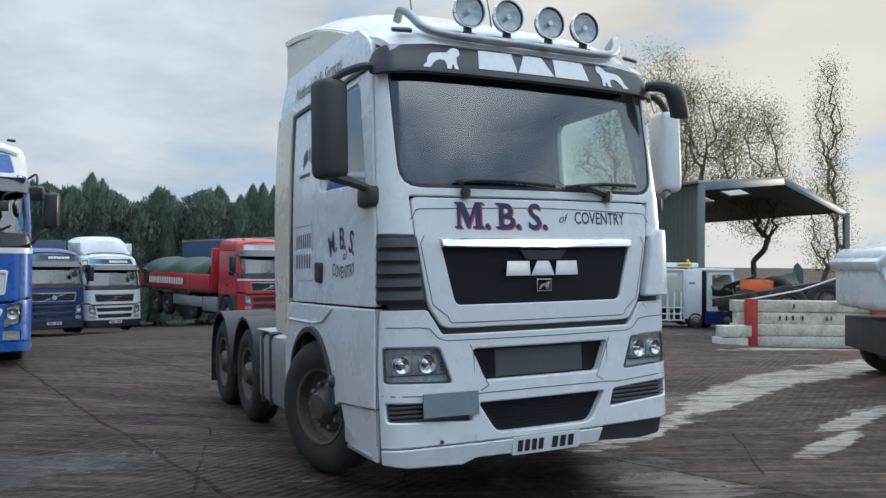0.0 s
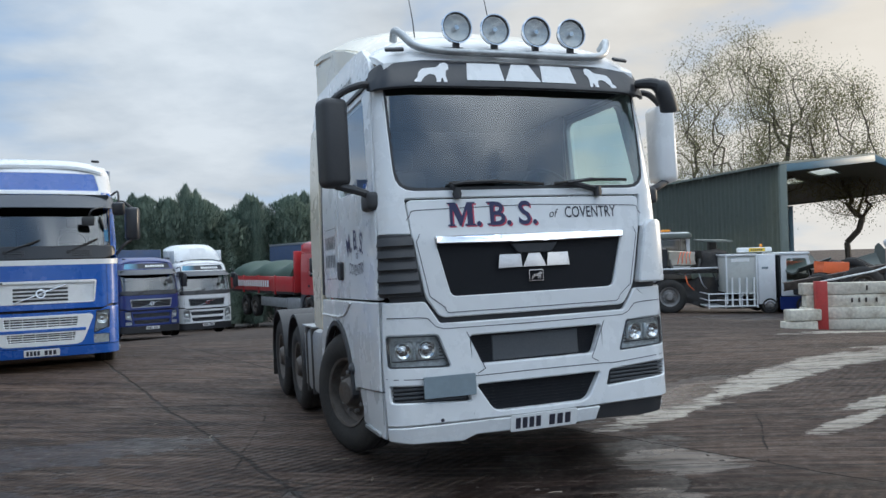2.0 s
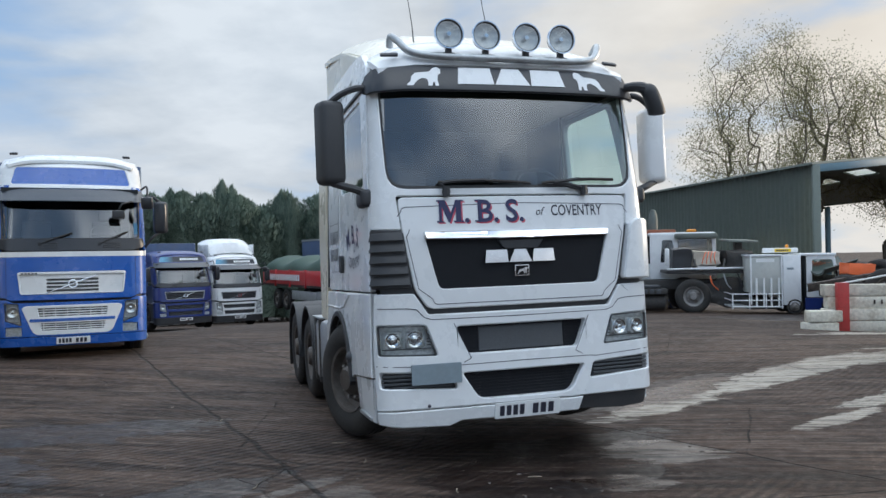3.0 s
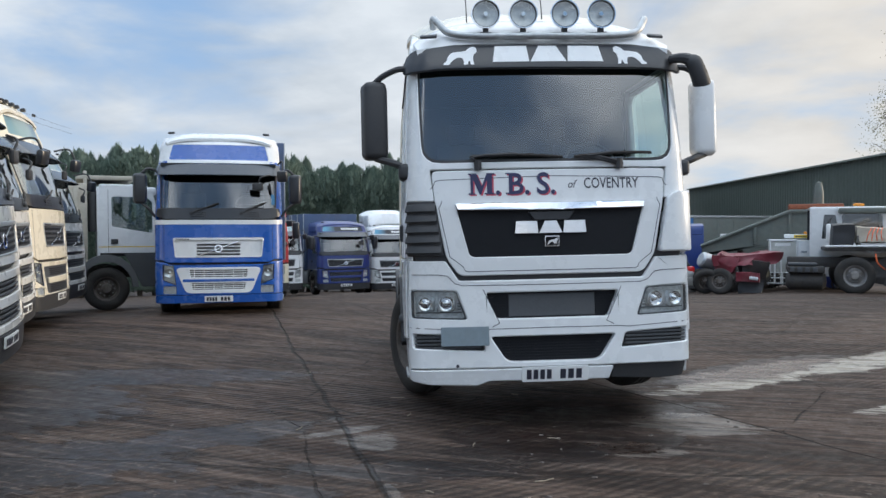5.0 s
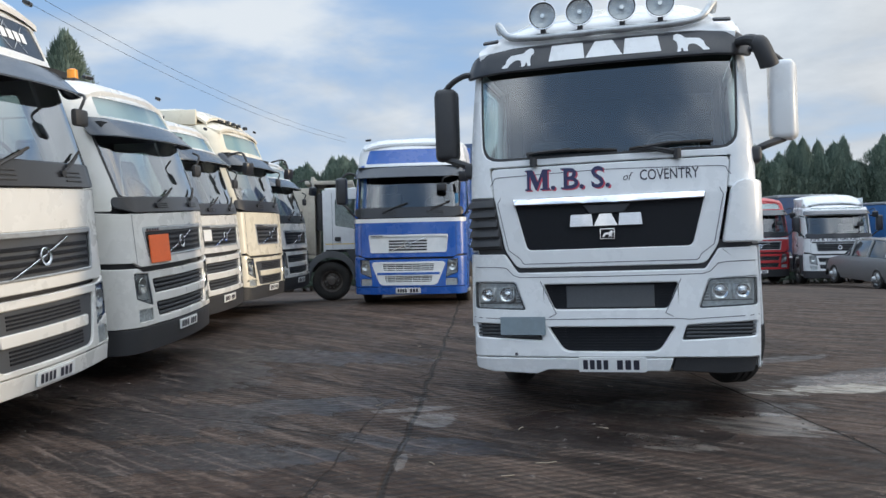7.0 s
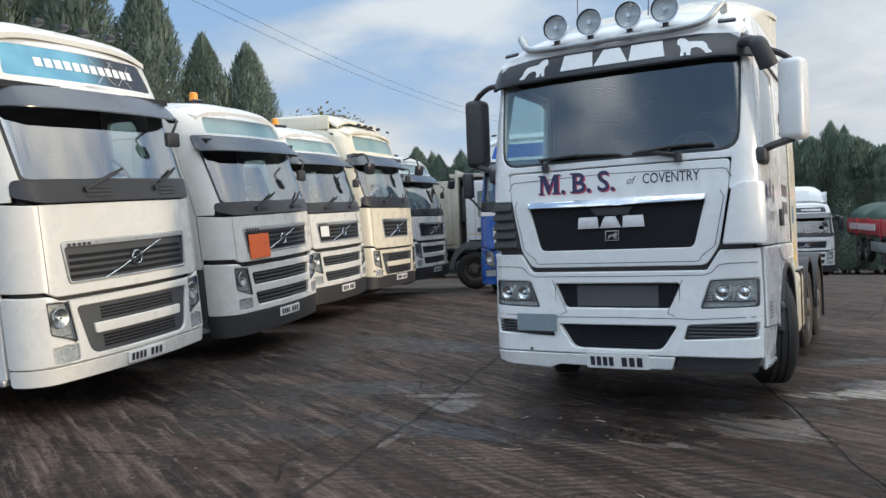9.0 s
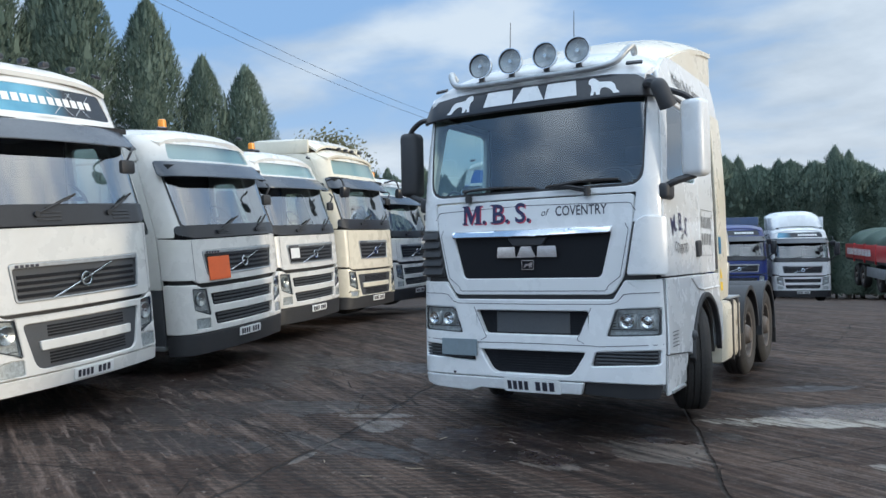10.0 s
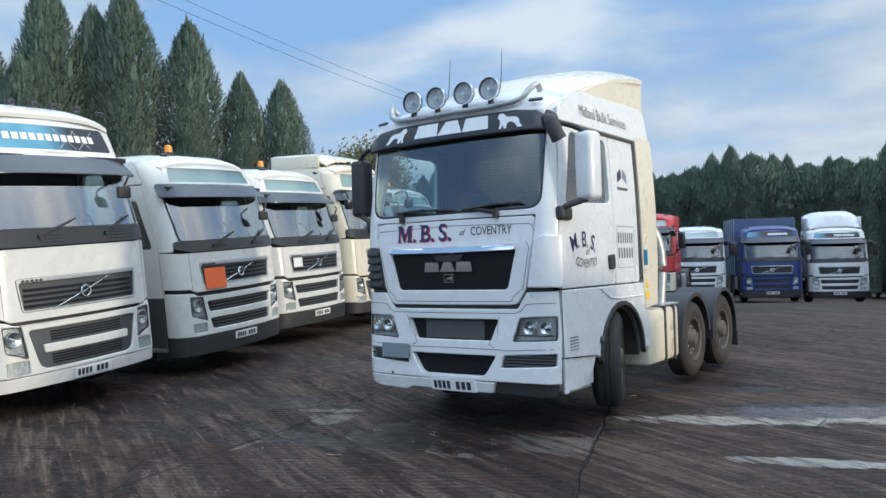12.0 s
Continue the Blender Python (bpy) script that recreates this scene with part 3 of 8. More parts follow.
    link(t, tc.outputs["Object"], wn.inputs["Vector"]); link(t, tc.outputs["Object"], warp.inputs[1]); link(t, wn.outputs["Color"], warp.inputs[2])
    ws = N("ShaderNodeSeparateXYZ"); link(t, warp.outputs[0], ws.inputs[0])
    crack = 0
    for nx, ny, d, half in JOINTS:
        a = op("ADD", op("MULTIPLY", ws.outputs[0], nx), op("MULTIPLY", ws.outputs[1], ny))
        e = op("ABSOLUTE", op("SUBTRACT", a, d), 0)
        crack = op("MAXIMUM", span(e, half, half * 0.3), crack)
    vor = N("ShaderNodeTexVoronoi"); vor.feature = "DISTANCE_TO_EDGE"; vor.inputs["Scale"].default_value = 0.30
    link(t, warp.outputs[0], vor.inputs["Vector"])
    crack = op("MAXIMUM", op("MULTIPLY", span(vor.outputs["Distance"], 0.0035, 0.001), span(edge, 0.45, 0.55)), crack)
    col = mixc(op("MULTIPLY", crack, 0.85), col, (0.016, 0.013, 0.011))
    link(t, col, b.inputs["Base Color"])
    rough = op("SUBTRACT", span(fine, 0.3, 0.7, 0.60, 0.92), op("ADD", op("MULTIPLY", w, 0.24), op("ADD", op("MULTIPLY", palef, 0.26), op("MULTIPLY", sm, 0.05))))
    link(t, rough, b.inputs["Roughness"])
    link(t, op("ADD", span(w, 0, 1, 0.22, 0.36), op("MULTIPLY", palef, 0.35)), b.inputs["Specular IOR Level"])
    h = op("ADD", op("MULTIPLY", fine, 0.45), op("MULTIPLY", rib, 0.9))
    h = op("MULTIPLY", h, op("SUBTRACT", 1.0, op("MULTIPLY", w, 0.85)))
    h = op("MULTIPLY", h, op("SUBTRACT", 1.0, op("MULTIPLY", palef, 0.8)))
    h = op("SUBTRACT", h, op("MULTIPLY", crack, 1.2))
    bp = N("ShaderNodeBump"); bp.inputs["Strength"].default_value = 0.8; bp.inputs["Distance"].default_value = 0.02
    link(t, h, bp.inputs["Height"]); link(t, bp.outputs[0], b.inputs["Normal"])
    return m


# centre, half sizes and turn of the water films, their sky sheen painted pale, and of the damp and dark patches
SHEEN_SPOTS = [(2.0, 7.9, 1.5, 0.42, 50), (3.4, 9.5, 1.9, 0.40, 48), (5.3, 11.5, 2.2, 0.42, 46), (3.7, 10.05, 4.6, 0.62, 47), (2.3, 9.0, 2.0, 0.45, 50), (1.75, 5.85, 0.62, 0.75, 60), (1.45, 4.9, 0.35, 0.5, 70), (6.8, 12.6, 4.2, 0.6, 40), (4.4, 8.3, 1.6, 0.28, 44), (3.6, 7.2, 1.2, 0.22, 46),
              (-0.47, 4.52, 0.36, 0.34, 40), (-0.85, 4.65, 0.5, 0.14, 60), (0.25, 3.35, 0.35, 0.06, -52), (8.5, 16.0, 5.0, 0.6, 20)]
# includes patches that darken the ground beside the row of lorries
DARK_WET_SPOTS = [(-4.6, 3.6, 2.8, 1.7, 35), (0.62, 5.15, 1.05, 0.75, 30), (0.75, 4.75, 0.9, 0.55, 25), (1.45, 5.1, 0.6, 0.35, 50), (1.1, 6.1, 1.4, 0.5, 28), (-1.65, 3.9, 1.6, 0.45, 62), (-2.2, 2.9, 1.5, 0.9, 40), (0.1, 3.9, 1.2, 0.35, 25), (2.2, 9.0, 2.4, 0.6, 55),
             (0.6, 9.2, 1.3, 0.3, 58), (-4.2, 5.6, 3.0, 0.7, 30), (8.0, 21.0, 5.0, 2.0, 10), (-1.0, 2.4, 1.6, 0.5, 45)]
JOINTS = [(0.789, 0.614, 2.29, 0.03), (-0.30, 0.954, 3.62, 0.018), (0.707, 0.707, 5.82, 0.02), (-0.31, 0.95, 9.2, 0.02), (0.789, 0.614, -2.6, 0.025), (-0.41, 0.912, -1.2, 0.02), (-0.69, 0.725, 14.0, 0.025)]


def make_ground():
    n, bm = 150, bmesh.new()
    ax = [((i / (n - 1)) * 2 - 1) for i in range(n)]
    ax = [700 * (0.03 * a + 0.97 * a ** 5) for a in ax]
    grid = [[bm.verts.new((x, y + 6, ground_z(x, y + 6))) for x in ax] for y in ax]
    for j in range(n - 1):
        for i in range(n - 1):
            bm.faces.new((grid[j][i], grid[j][i + 1], grid[j + 1][i + 1], grid[j + 1][i]))
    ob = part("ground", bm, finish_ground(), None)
    tagged(ob, "stained brown-grey concrete lorry yard, wet in patches", "ground", kind="structure")


make_ground()


# ---- wheels ----
def wheel_meshes(R=0.52, width=0.30, deep=True):
    """Tyre and rim of a lorry wheel, outer face towards +x."""
    w = width / 2
    tyre = lathe([(-w + 0.03, R * 0.56), (-w, R * 0.66), (-w - 0.005, R * 0.84), (-w + 0.03, R * 0.965), (-w + 0.06, R), (-0.09, R), (-0.085, R - 0.014), (-0.075, R - 0.014),
                  (-0.07, R), (-0.03, R), (-0.025, R - 0.014), (-0.015, R - 0.014), (-0.01, R), (0.03, R), (0.035, R - 0.014), (0.045, R - 0.014), (0.05, R), (0.085, R),
                  (w - 0.06, R), (w - 0.03, R * 0.965), (w + 0.005, R * 0.84), (w, R * 0.66), (w - 0.03, R * 0.56)], 40, cap=False)
    d = 0.10 if deep else -0.02
    rim = lathe([(-w + 0.03, R * 0.56), (w - 0.03, R * 0.57), (w - 0.012, R * 0.575), (w - 0.02, R * 0.53), (w - d, R * 0.50), (w - d - 0.02, R * 0.42), (w - d + 0.01, R * 0.36),
                 (w - d + 0.015, R * 0.30), (w - d + 0.03, R * 0.26), (w - d + 0.09, R * 0.22), (w - d + 0.11, R * 0.18), (w - d + 0.115, 0.0)], 40)
    nuts = bmesh.new()
    for i in range(10):
        a = 2 * math.pi * i / 10
        b = lathe([(w - d, 0.019), (w - d + 0.045, 0.019), (w - d + 0.05, 0.012)], 6)
        moved(b, Matrix.Translation((0, R * 0.33 * math.cos(a), R * 0.33 * math.sin(a))))
        nuts = merge(nuts, b)
    return tyre, rim, nuts


def add_wheel(parent, x, y, R=0.52, width=0.30, steer=0.0, rim=None, deep=True, z=None):
    """A wheel as a part with tyre, rim and nuts, on the side that x lies on."""
    hub = new("wheel")
    hub.parent = parent
    hub.matrix_basis = pose(x, y, R if z is None else z, 0, 0, steer + (180 if x < 0 else 0))
    key = (R, width, deep, rim.name if rim else "")
    if key not in WHEELS:
        ty, ri, nu = wheel_meshes(R, width, deep)
        WHEELS[key] = [part("tyre", ty, RUBBER, hub), part("rim", ri, rim or STEEL, hub), part("wheel_nuts", nu, STEEL, hub)]
    else:
        for o in WHEELS[key]:
            again(o, hub)
    return hub


WHEELS = {}


def slats(surf, u0, u1, v0, v1, n, material, parent, depth=0.03, off=-0.02, slope=0.0, name="slat", frac=0.55):
    """Louvre slats across an opening, each a part."""
    h = (v1 - v0) / n
    for i in range(n):
        a = v0 + h * (i + 0.5 - frac / 2)
        t0, t1 = (a - v0) / (v1 - v0), (a + h * frac - v0) / (v1 - v0)
        k0, k1 = slope * (1 - t0), slope * (1 - t1)
        part(name, panel(surf, [(u0 + k0, a), (u1 - k0, a), (u1 - k1, a + h * frac), (u0 + k1, a + h * frac)], off=off, thick=depth, step=0.12, edge=0.004), material, parent)


def plate(surf, u, v, parent, w=0.52, h=0.111, material=None, off=0.012):
    p = part("number_plate", panel(surf, fillet(rect(u - w / 2, u + w / 2, v, v + h), 0.012), off=off, thick=0.012, step=0.13, edge=0.002), material or PLATE, parent, "white number plate with dark bars")
    bars(surf, u - w * 0.43, v + h * 0.18, w * 0.40, h * 0.64, INK, p, 4, off=off + 0.003)
    bars(surf, u + w * 0.07, v + h * 0.18, w * 0.36, h * 0.64, INK, p, 3, off=off + 0.003)
    return p


def headlamp(surf, outline, parent, s, z, k=1, twin=True, r=0.075):
    """A lamp unit: bright bowl, two round reflectors, clear cover."""
    lamp = part("headlight", panel(surf, outline, off=-0.05, thick=0.03, step=0.1, edge=0.004), GREYPL_LAMP, parent, "clear headlight unit")
    part("lamp_frame", panel(surf, outline, [[(sum(p[0] for p in outline) / len(outline) * 0.07 + p[0] * 0.93, sum(p[1] for p in outline) / len(outline) * 0.09 + p[1] * 0.91) for p in outline]], off=-0.004, thick=0.02, step=0.1, edge=0.002), GREYBLACK, lamp, "dark lamp rim")
    for q in ((s - 0.085 * k, r), (s + 0.085 * k, r * 0.9)) if twin else ((s, r),):
        c, d = Vector(surf(q[0], z, -0.045)), Vector(surf(q[0], z, 0.06)) - Vector(surf(q[0], z, -0.045))
        turn = Matrix.Translation(c) @ d.to_track_quat("Z", "Y").to_matrix().to_4x4()
        if twin:
            hole = [(q[0] + q[1] * 0.74 * math.cos(i * math.pi / 9), z + q[1] * 0.70 * math.sin(i * math.pi / 9)) for i in range(18)]
            part("bowl", panel(surf, fillet([(q[0] - 0.078, z - 0.072), (q[0] + 0.074, z - 0.064), (q[0] + 0.080, z + 0.070), (q[0] - 0.070, z + 0.062)], 0.028), [hole], -0.020, 0.03, 0.03, edge=0.012), REFLECT, lamp, "bright squared reflector bowl")
        e = q[1] * (0.72 if twin else 1.0)
        part("reflector", moved(lathe([(0.0, 0.012), (0.008, 0.03), (0.016, e * 0.6), (0.030, e), (0.026, e * 1.06), (0.0, e * 1.08)], 24, "Z", cap=False), turn), CHROME if twin else REFLECT, lamp)
        part("bulb", moved(lathe([(0.0, 0.016), (0.03, 0.016), (0.036, 0.008)], 12, "Z"), turn), CHROME, lamp)
    if twin:
        for i in range(6):
            v = z - 0.05 + i * 0.024
            part("lamp_rib", panel(surf, rect(*sorted((s - k * 0.205, s - k * 0.178)), v, v + 0.008), [], -0.015, 0.01, 0.1, edge=0), GREYBLACK, lamp)
    us, vs_ = [p[0] for p in outline], [p[1] for p in outline]
    part("lamp_divider", panel(surf, rect(min(us) + 0.03, max(us) - 0.03, min(vs_) + 0.055, min(vs_) + 0.062), [], -0.03, 0.01, 0.1, edge=0), GREYBLACK, lamp)
    part("lamp_cover", panel(surf, outline, off=0.004, thick=0.0, step=0.1, edge=0.006), LENS, lamp)
    return lamp


GREYPL_LAMP = mat("lamp_bowl", (0.58, 0.60, 0.61), 0.30, metal=0.15, grain=0.3, grain_scale=40)


def wiper(surf, s0, z0, s1, z1, parent, s2=None, z2=None):
    a, b = Vector(surf(s0, z0, 0.03)), Vector(surf(s1, z1, 0.025))
    w = part("wiper", tube([Vector(surf(s0, z0, 0.02)), Vector(surf((s0 + s1) / 2, (z0 + z1) / 2 + 0.012, 0.045)), b], 0.011, 6), BLACK, parent)
    m = [Vector(surf(s0 + (s1 - s0) * k, z0 + (z1 - z0) * k + 0.012, 0.028)) for k in (0.25, 0.5, 0.75, 1.0, 1.2)]
    if s2 is not None:
        m = [Vector(surf(s1 + (s2 - s1) * k, z1 + (z2 - z1) * k + 0.015 * math.sin(k * math.pi), 0.034)) for k in (0, 0.2, 0.4, 0.6, 0.8, 1.0)]
        part("wiper_arm", tube([Vector(surf(s0, z0 + 0.02, 0.03)), Vector(surf((s0 + s1) / 2, (z0 + z1) / 2 + 0.03, 0.05)), Vector(surf(s1 + (s2 - s1) * 0.15, z1 + 0.005, 0.055)), Vector(surf((s1 + s2) / 2, (z1 + z2) / 2 + 0.02, 0.05))], 0.014, 6), BLACK, w)
        part("wiper_foot", tube([Vector(surf(s0, z0 - 0.035, 0.02)), Vector(surf(s0, z0 + 0.04, 0.03))], 0.030, 8), BLACK, w)
    part("wiper_blade", tube(m, 0.013, 5), RUBBER, w)
    part("wiper_hub", moved(lathe([(0, 0.03), (0.04, 0.028), (0.05, 0.015)], 12, "Y"), Matrix.Translation(a - Vector((0, 0.01, 0)))), BLACK, w)


# ---- the white tractor unit that the camera walks round ----
def bar_word(surf, u, v, w, h, material, parent, off, name="emblem_block", lean=0.0):
    """A maker's name as three plain blocks with tapered sides."""
    k = w * 0.30
    for i in range(3):
        a = u + i * (k + w * 0.05)
        e = 0.02 * w
        c = k * (0.22 if i == 1 else 0.0)
        part(name, panel(surf, [(a - e, v), (a + k + e, v), (a + k - c, v + h), (a + c, v + h)], off=off, thick=0.004, step=0.1, edge=0.0), material, parent, smooth=False)


def lion_shape(surf, u, v, k, material, parent, off):
    """A plain animal-like emblem: body, chest, head, legs, tail."""
    pts = [(0.0, 0.0), (0.085, 0.0), (0.10, 0.035), (0.155, 0.085), (0.20, 0.105), (0.265, 0.095), (0.285, 0.03), (0.275, 0.0), (0.335, 0.0), (0.345, 0.05), (0.365, 0.055), (0.375, 0.0), (0.425, 0.0), (0.405, 0.08), (0.415, 0.15), (0.455, 0.175), (0.450, 0.235), (0.405, 0.265), (0.345, 0.245), (0.295, 0.195), (0.18, 0.185), (0.105, 0.175), (0.055, 0.125), (0.045, 0.06), (0.0, 0.02)]
    pts = [(u + p[0] * k, v + p[1] * abs(k)) for p in pts]
    if k < 0:
        pts = list(reversed(pts))
    part("emblem_shape", panel(surf, fillet(pts, 0.008, 2), off=off, thick=0.0, step=0, edge=0), material, parent, smooth=False)


def roof_cap(rows, n=18, ny=12):
    """A roof lofted through rows of (y, half width, height of the edge, height of the crown)."""
    bm = bmesh.new()
    grid = []
    for y, w, ze, zc in rows:
        line = []
        for i in range(n + 1):
            t = i / n * 2 - 1
            x = w * math.copysign(abs(t) ** 0.8, t)
            z = ze + (zc - ze) * (1 - abs(t) ** 3.2)
            line.append(bm.verts.new((x, y, z)))
        grid.append(line)
    for a, b in zip(grid, grid[1:]):
        for i in range(n):
            bm.faces.new((a[i], a[i + 1], b[i + 1], b[i]))
    rim = [e for e in bm.edges if e.is_boundary]
    r = bmesh.ops.extrude_edge_only(bm, edges=rim)
    for g in r["geom"]:
        if isinstance(g, bmesh.types.BMVert):
            g.co.z -= 0.05
    bmesh.ops.recalc_face_normals(bm, faces=bm.faces)
    return bm


def mirror_unit(parent, x, y, z0, z1, shell, w=0.24, d=0.16, turn=0.0, label=""):
    """A door mirror: rounded housing and glass on its back."""
    bm = box(-w / 2, w / 2, -d / 2, d / 2, z0, z1, 0.055, seg=3)
    for v in bm.verts:
        if v.co.y < 0:
            v.co.x *= 0.86
    m = pose(x, y, 0, 0, 0, turn)
    h = part("mirror_housing", moved(bm, m), shell, parent, label)
    part("mirror_glass", moved(box(-w / 2 + 0.03, w / 2 - 0.03, d / 2 - 0.005, d / 2 + 0.004, z0 + 0.05, z1 - 0.05, 0.003), m), MIRROR, h)
    return h


MIRROR = mat("mirror", (0.9, 0.9, 0.9), 0.03, metal=1.0)


def cab_inside(parent, surf, z0, z1, depth, half, dash_z, wheel_x):
    """Dash, steering wheel, seats, bunk and back wall behind the windscreen."""
    part("dashboard", box(-half, half, 0.28, 0.80, dash_z - 0.45, dash_z - 0.06, 0.06, seg=3), INSIDE, parent)
    part("back_wall", box(-half, half, depth - 0.12, depth - 0.06, z0, z1, 0.01), INSIDE, parent)
    part("cab_floor", box(-half, half, 0.30, depth - 0.10, z0, z0 + 0.06, 0.0), INSIDE, parent)
    part("headlining", box(-half, half, 0.40, depth - 0.10, z1 - 0.06, z1, 0.0), INSIDE, parent)
    for g in (1, -1):
        part("side_lining", box(g * (half - 0.03) - 0.015, g * (half - 0.03) + 0.015, 1.32, depth - 0.08, z0, z1, 0.0), INSIDE, parent)
        part("door_lining", box(g * (half - 0.03) - 0.015, g * (half - 0.03) + 0.015, 0.40, 1.32, z0, dash_z - 0.06, 0.0), INSIDE, parent)
    pts = [(0.22 * math.cos(a * math.pi / 12), 0.22 * math.sin(a * math.pi / 12), 0) for a in range(25)]
    ring = tube(pts, 0.016, 6)
    sw = part("steering_wheel", moved(ring, pose(wheel_x, 0.72, dash_z + 0.06, 55, 0, 0)), BLACK, parent)
    part("steering_column", moved(box(-0.20, 0.20, -0.02, 0.02, -0.03, 0.01, 0.01), pose(wheel_x, 0.72, dash_z + 0.06, 55, 0, 0)), BLACK, sw)
    for x in (-0.58, 0.58):
        seat = part("seat", merge(box(x - 0.26, x + 0.26, 1.02, 1.52, dash_z - 0.50, dash_z - 0.34, 0.05), box(x - 0.25, x + 0.25, 1.42, 1.56, dash_z - 0.40, dash_z + 0.32, 0.05)), SEAT, parent)
        part("headrest", box(x - 0.14, x + 0.14, 1.44, 1.53, dash_z + 0.33, dash_z + 0.52, 0.04), SEAT, seat)


def chassis(parent, y0, y1, z=0.95, half=0.42):
    for x in (-half, half):
        part("chassis_rail", box(x - 0.04, x + 0.04, y0, y1, z - 0.27, z, 0.01), CHASSIS, parent)
    for y in np.linspace(y0 + 0.4, y1 - 0.2, 4):
        part("cross_member", box(-half, half, float(y) - 0.06, float(y) + 0.06, z - 0.22, z - 0.05, 0.01), CHASSIS, parent)


def mudguard(y, R, x0, x1, a0=-10, a1=190, thick=0.02, cz=0.52):
    """A half-round guard over a wheel."""
    bm = bmesh.new()
    n = 18
    prof = []
    for k in range(n + 1):
        a = radians(a0 + (a1 - a0) * k / n)
        prof.append((math.cos(a), math.sin(a)))
    ringo = [[bm.verts.new((x, y + c * r, cz + s * r)) for c, s in prof] for x, r in ((x0, R - 0.03), (x0, R), (x1, R), (x1, R - 0.05))]
    for p, q in zip(ringo, ringo[1:]):
        for i in range(n):
            bm.faces.new((p[i], p[i + 1], q[i + 1], q[i]))
    bmesh.ops.recalc_face_normals(bm, faces=bm.faces)
    bmesh.ops.solidify(bm, geom=bm.faces[:], thickness=thick)
    return bm


def make_hero():
    T = thing("tractor_unit", "white three-axle lorry tractor unit with sign-written cab and roof lamps", "lorry",
              pose(0.731, 5.358, HERO_Z, -1.6, -1.0, 26.2))
    S = Shell(1.195, 0.05, 0.17, [(0.2, 0.045), (0.45, -0.012), (1.1, 0.0), (1.2, -0.008), (1.75, -0.02), (2.08, 0.0), (2.45, 0.045), (2.85, 0.10), (3.05, 0.13), (3.12, 0.16), (3.25, 0.28), (3.4, 0.48)],
              [(0.2, 0.99), (0.6, 1.0), (1.0, 1.0), (1.3, 0.99), (2.1, 0.982), (2.5, 0.968), (2.9, 0.948), (3.1, 0.928), (3.25, 0.905), (3.4, 0.88)])
    side = S.side
    # bumper
    up = [(-0.55, 1.046), (0.55, 1.046), (0.46, 0.835), (-0.46, 0.835)]
    lo = [(-0.515, 0.69), (0.515, 0.69), (0.385, 0.485, 0.06), (-0.385, 0.485, 0.06)]
    hl = [(0.70, 0.833), (1.165, 0.852), (1.175, 1.078), (0.785, 1.066)]
    slot = [(0.56, 0.575), (1.15, 0.608), (1.16, 0.725), (0.60, 0.698)]
    outer = [(-1.205, 0.437), (-0.50, 0.437), (0.50, 0.437), (1.205, 0.437), (1.215, 0.9), (1.21, 1.315), (0.875, 1.310), (0.765, 1.148), (-0.765, 1.148), (-0.875, 1.310), (-1.21, 1.315), (-1.215, 0.9)]
    holes = [fillet(up, 0.03), fillet(lo, 0.03)]
    for o in (hl, slot):
        holes += [fillet(o, 0.025), fillet(mirror_pts(o), 0.025)]
    part("bumper", panel(S, fillet(outer, 0.02), holes, 0.0, 0.06, 0.09, edge=0.010), WHITE, T, "white painted bumper")
    lip = part("bumper_lip", panel(S, fillet([(-1.19, 0.335), (-1.0, 0.305), (-0.63, 0.292), (-0.53, 0.330), (0.46, 0.322), (0.495, 0.430), (-0.49, 0.430), (-1.20, 0.430)], 0.015), [], 0.004, 0.05, 0.09, edge=0.008), WHITE, T)
    part("broken_lip", panel(S, fillet([(0.48, 0.325), (0.9, 0.300), (1.15, 0.315), (1.20, 0.434), (0.51, 0.434)], 0.02), [], -0.03, 0.05, 0.09), BLACK, T, "bare black plastic where the bumper lip is missing")
    part("bumper_core", panel(S, fillet([(-1.17, 0.345), (1.17, 0.345), (1.19, 1.30), (-1.19, 1.30)], 0.02), [], -0.075, 0.02, 0.12), BLACK, T)
    # mesh in the two intakes
    for o, n in ((up, 9), (lo, 8)):
        part("intake_mesh", panel(S, fillet(o, 0.02), [], -0.06, 0.01, 0.12, edge=0), MESH, T)
        slats(S, o[3][0] - 0.05, o[2][0] + 0.05, o[3][1] + 0.01, o[0][1] - 0.01, n, MESH, T, 0.012, -0.056, name="mesh_bar", frac=0.25)
    part("radiator", panel(S, rect(-0.36, 0.36, 0.845, 1.03), [], -0.052, 0.01, 0.12), GREYBLACK, T)
    for g in (1, -1):
        o = slot if g > 0 else mirror_pts(slot)
        part("slot_back", panel(S, fillet(o, 0.02), [], -0.05, 0.01, 0.1, edge=0), BLACK, T)
        lo_u, hi_u = (0.60, 1.145) if g > 0 else (-1.145, -0.60)
        slats(S, lo_u, hi_u, 0.592, 0.708, 4, GREYBLACK, T, 0.02, -0.012, name="slot_slat")
        o = hl if g > 0 else mirror_pts(hl)
        headlamp(S, fillet(o, 0.025), T, g * 0.955, 0.965, g, r=0.080)
    plate(S, 0.005, 0.315, T, 0.55, 0.125)
    part("grey_board", panel(S, fillet(rect(-0.915, -0.53, 0.625, 0.778), 0.006), [], 0.035, 0.012, 0.1, edge=0.002), GREYPL, T, "blank grey rectangular board")
    for s, z in ((-0.515, 0.478), (0.54, 0.483)):
        part("towing_cap", moved(lathe([(0, 0.035), (0.006, 0.033)], 16, "Y"), Matrix.Translation(Vector(S(s, z, 0.006)))), WHITE, T)
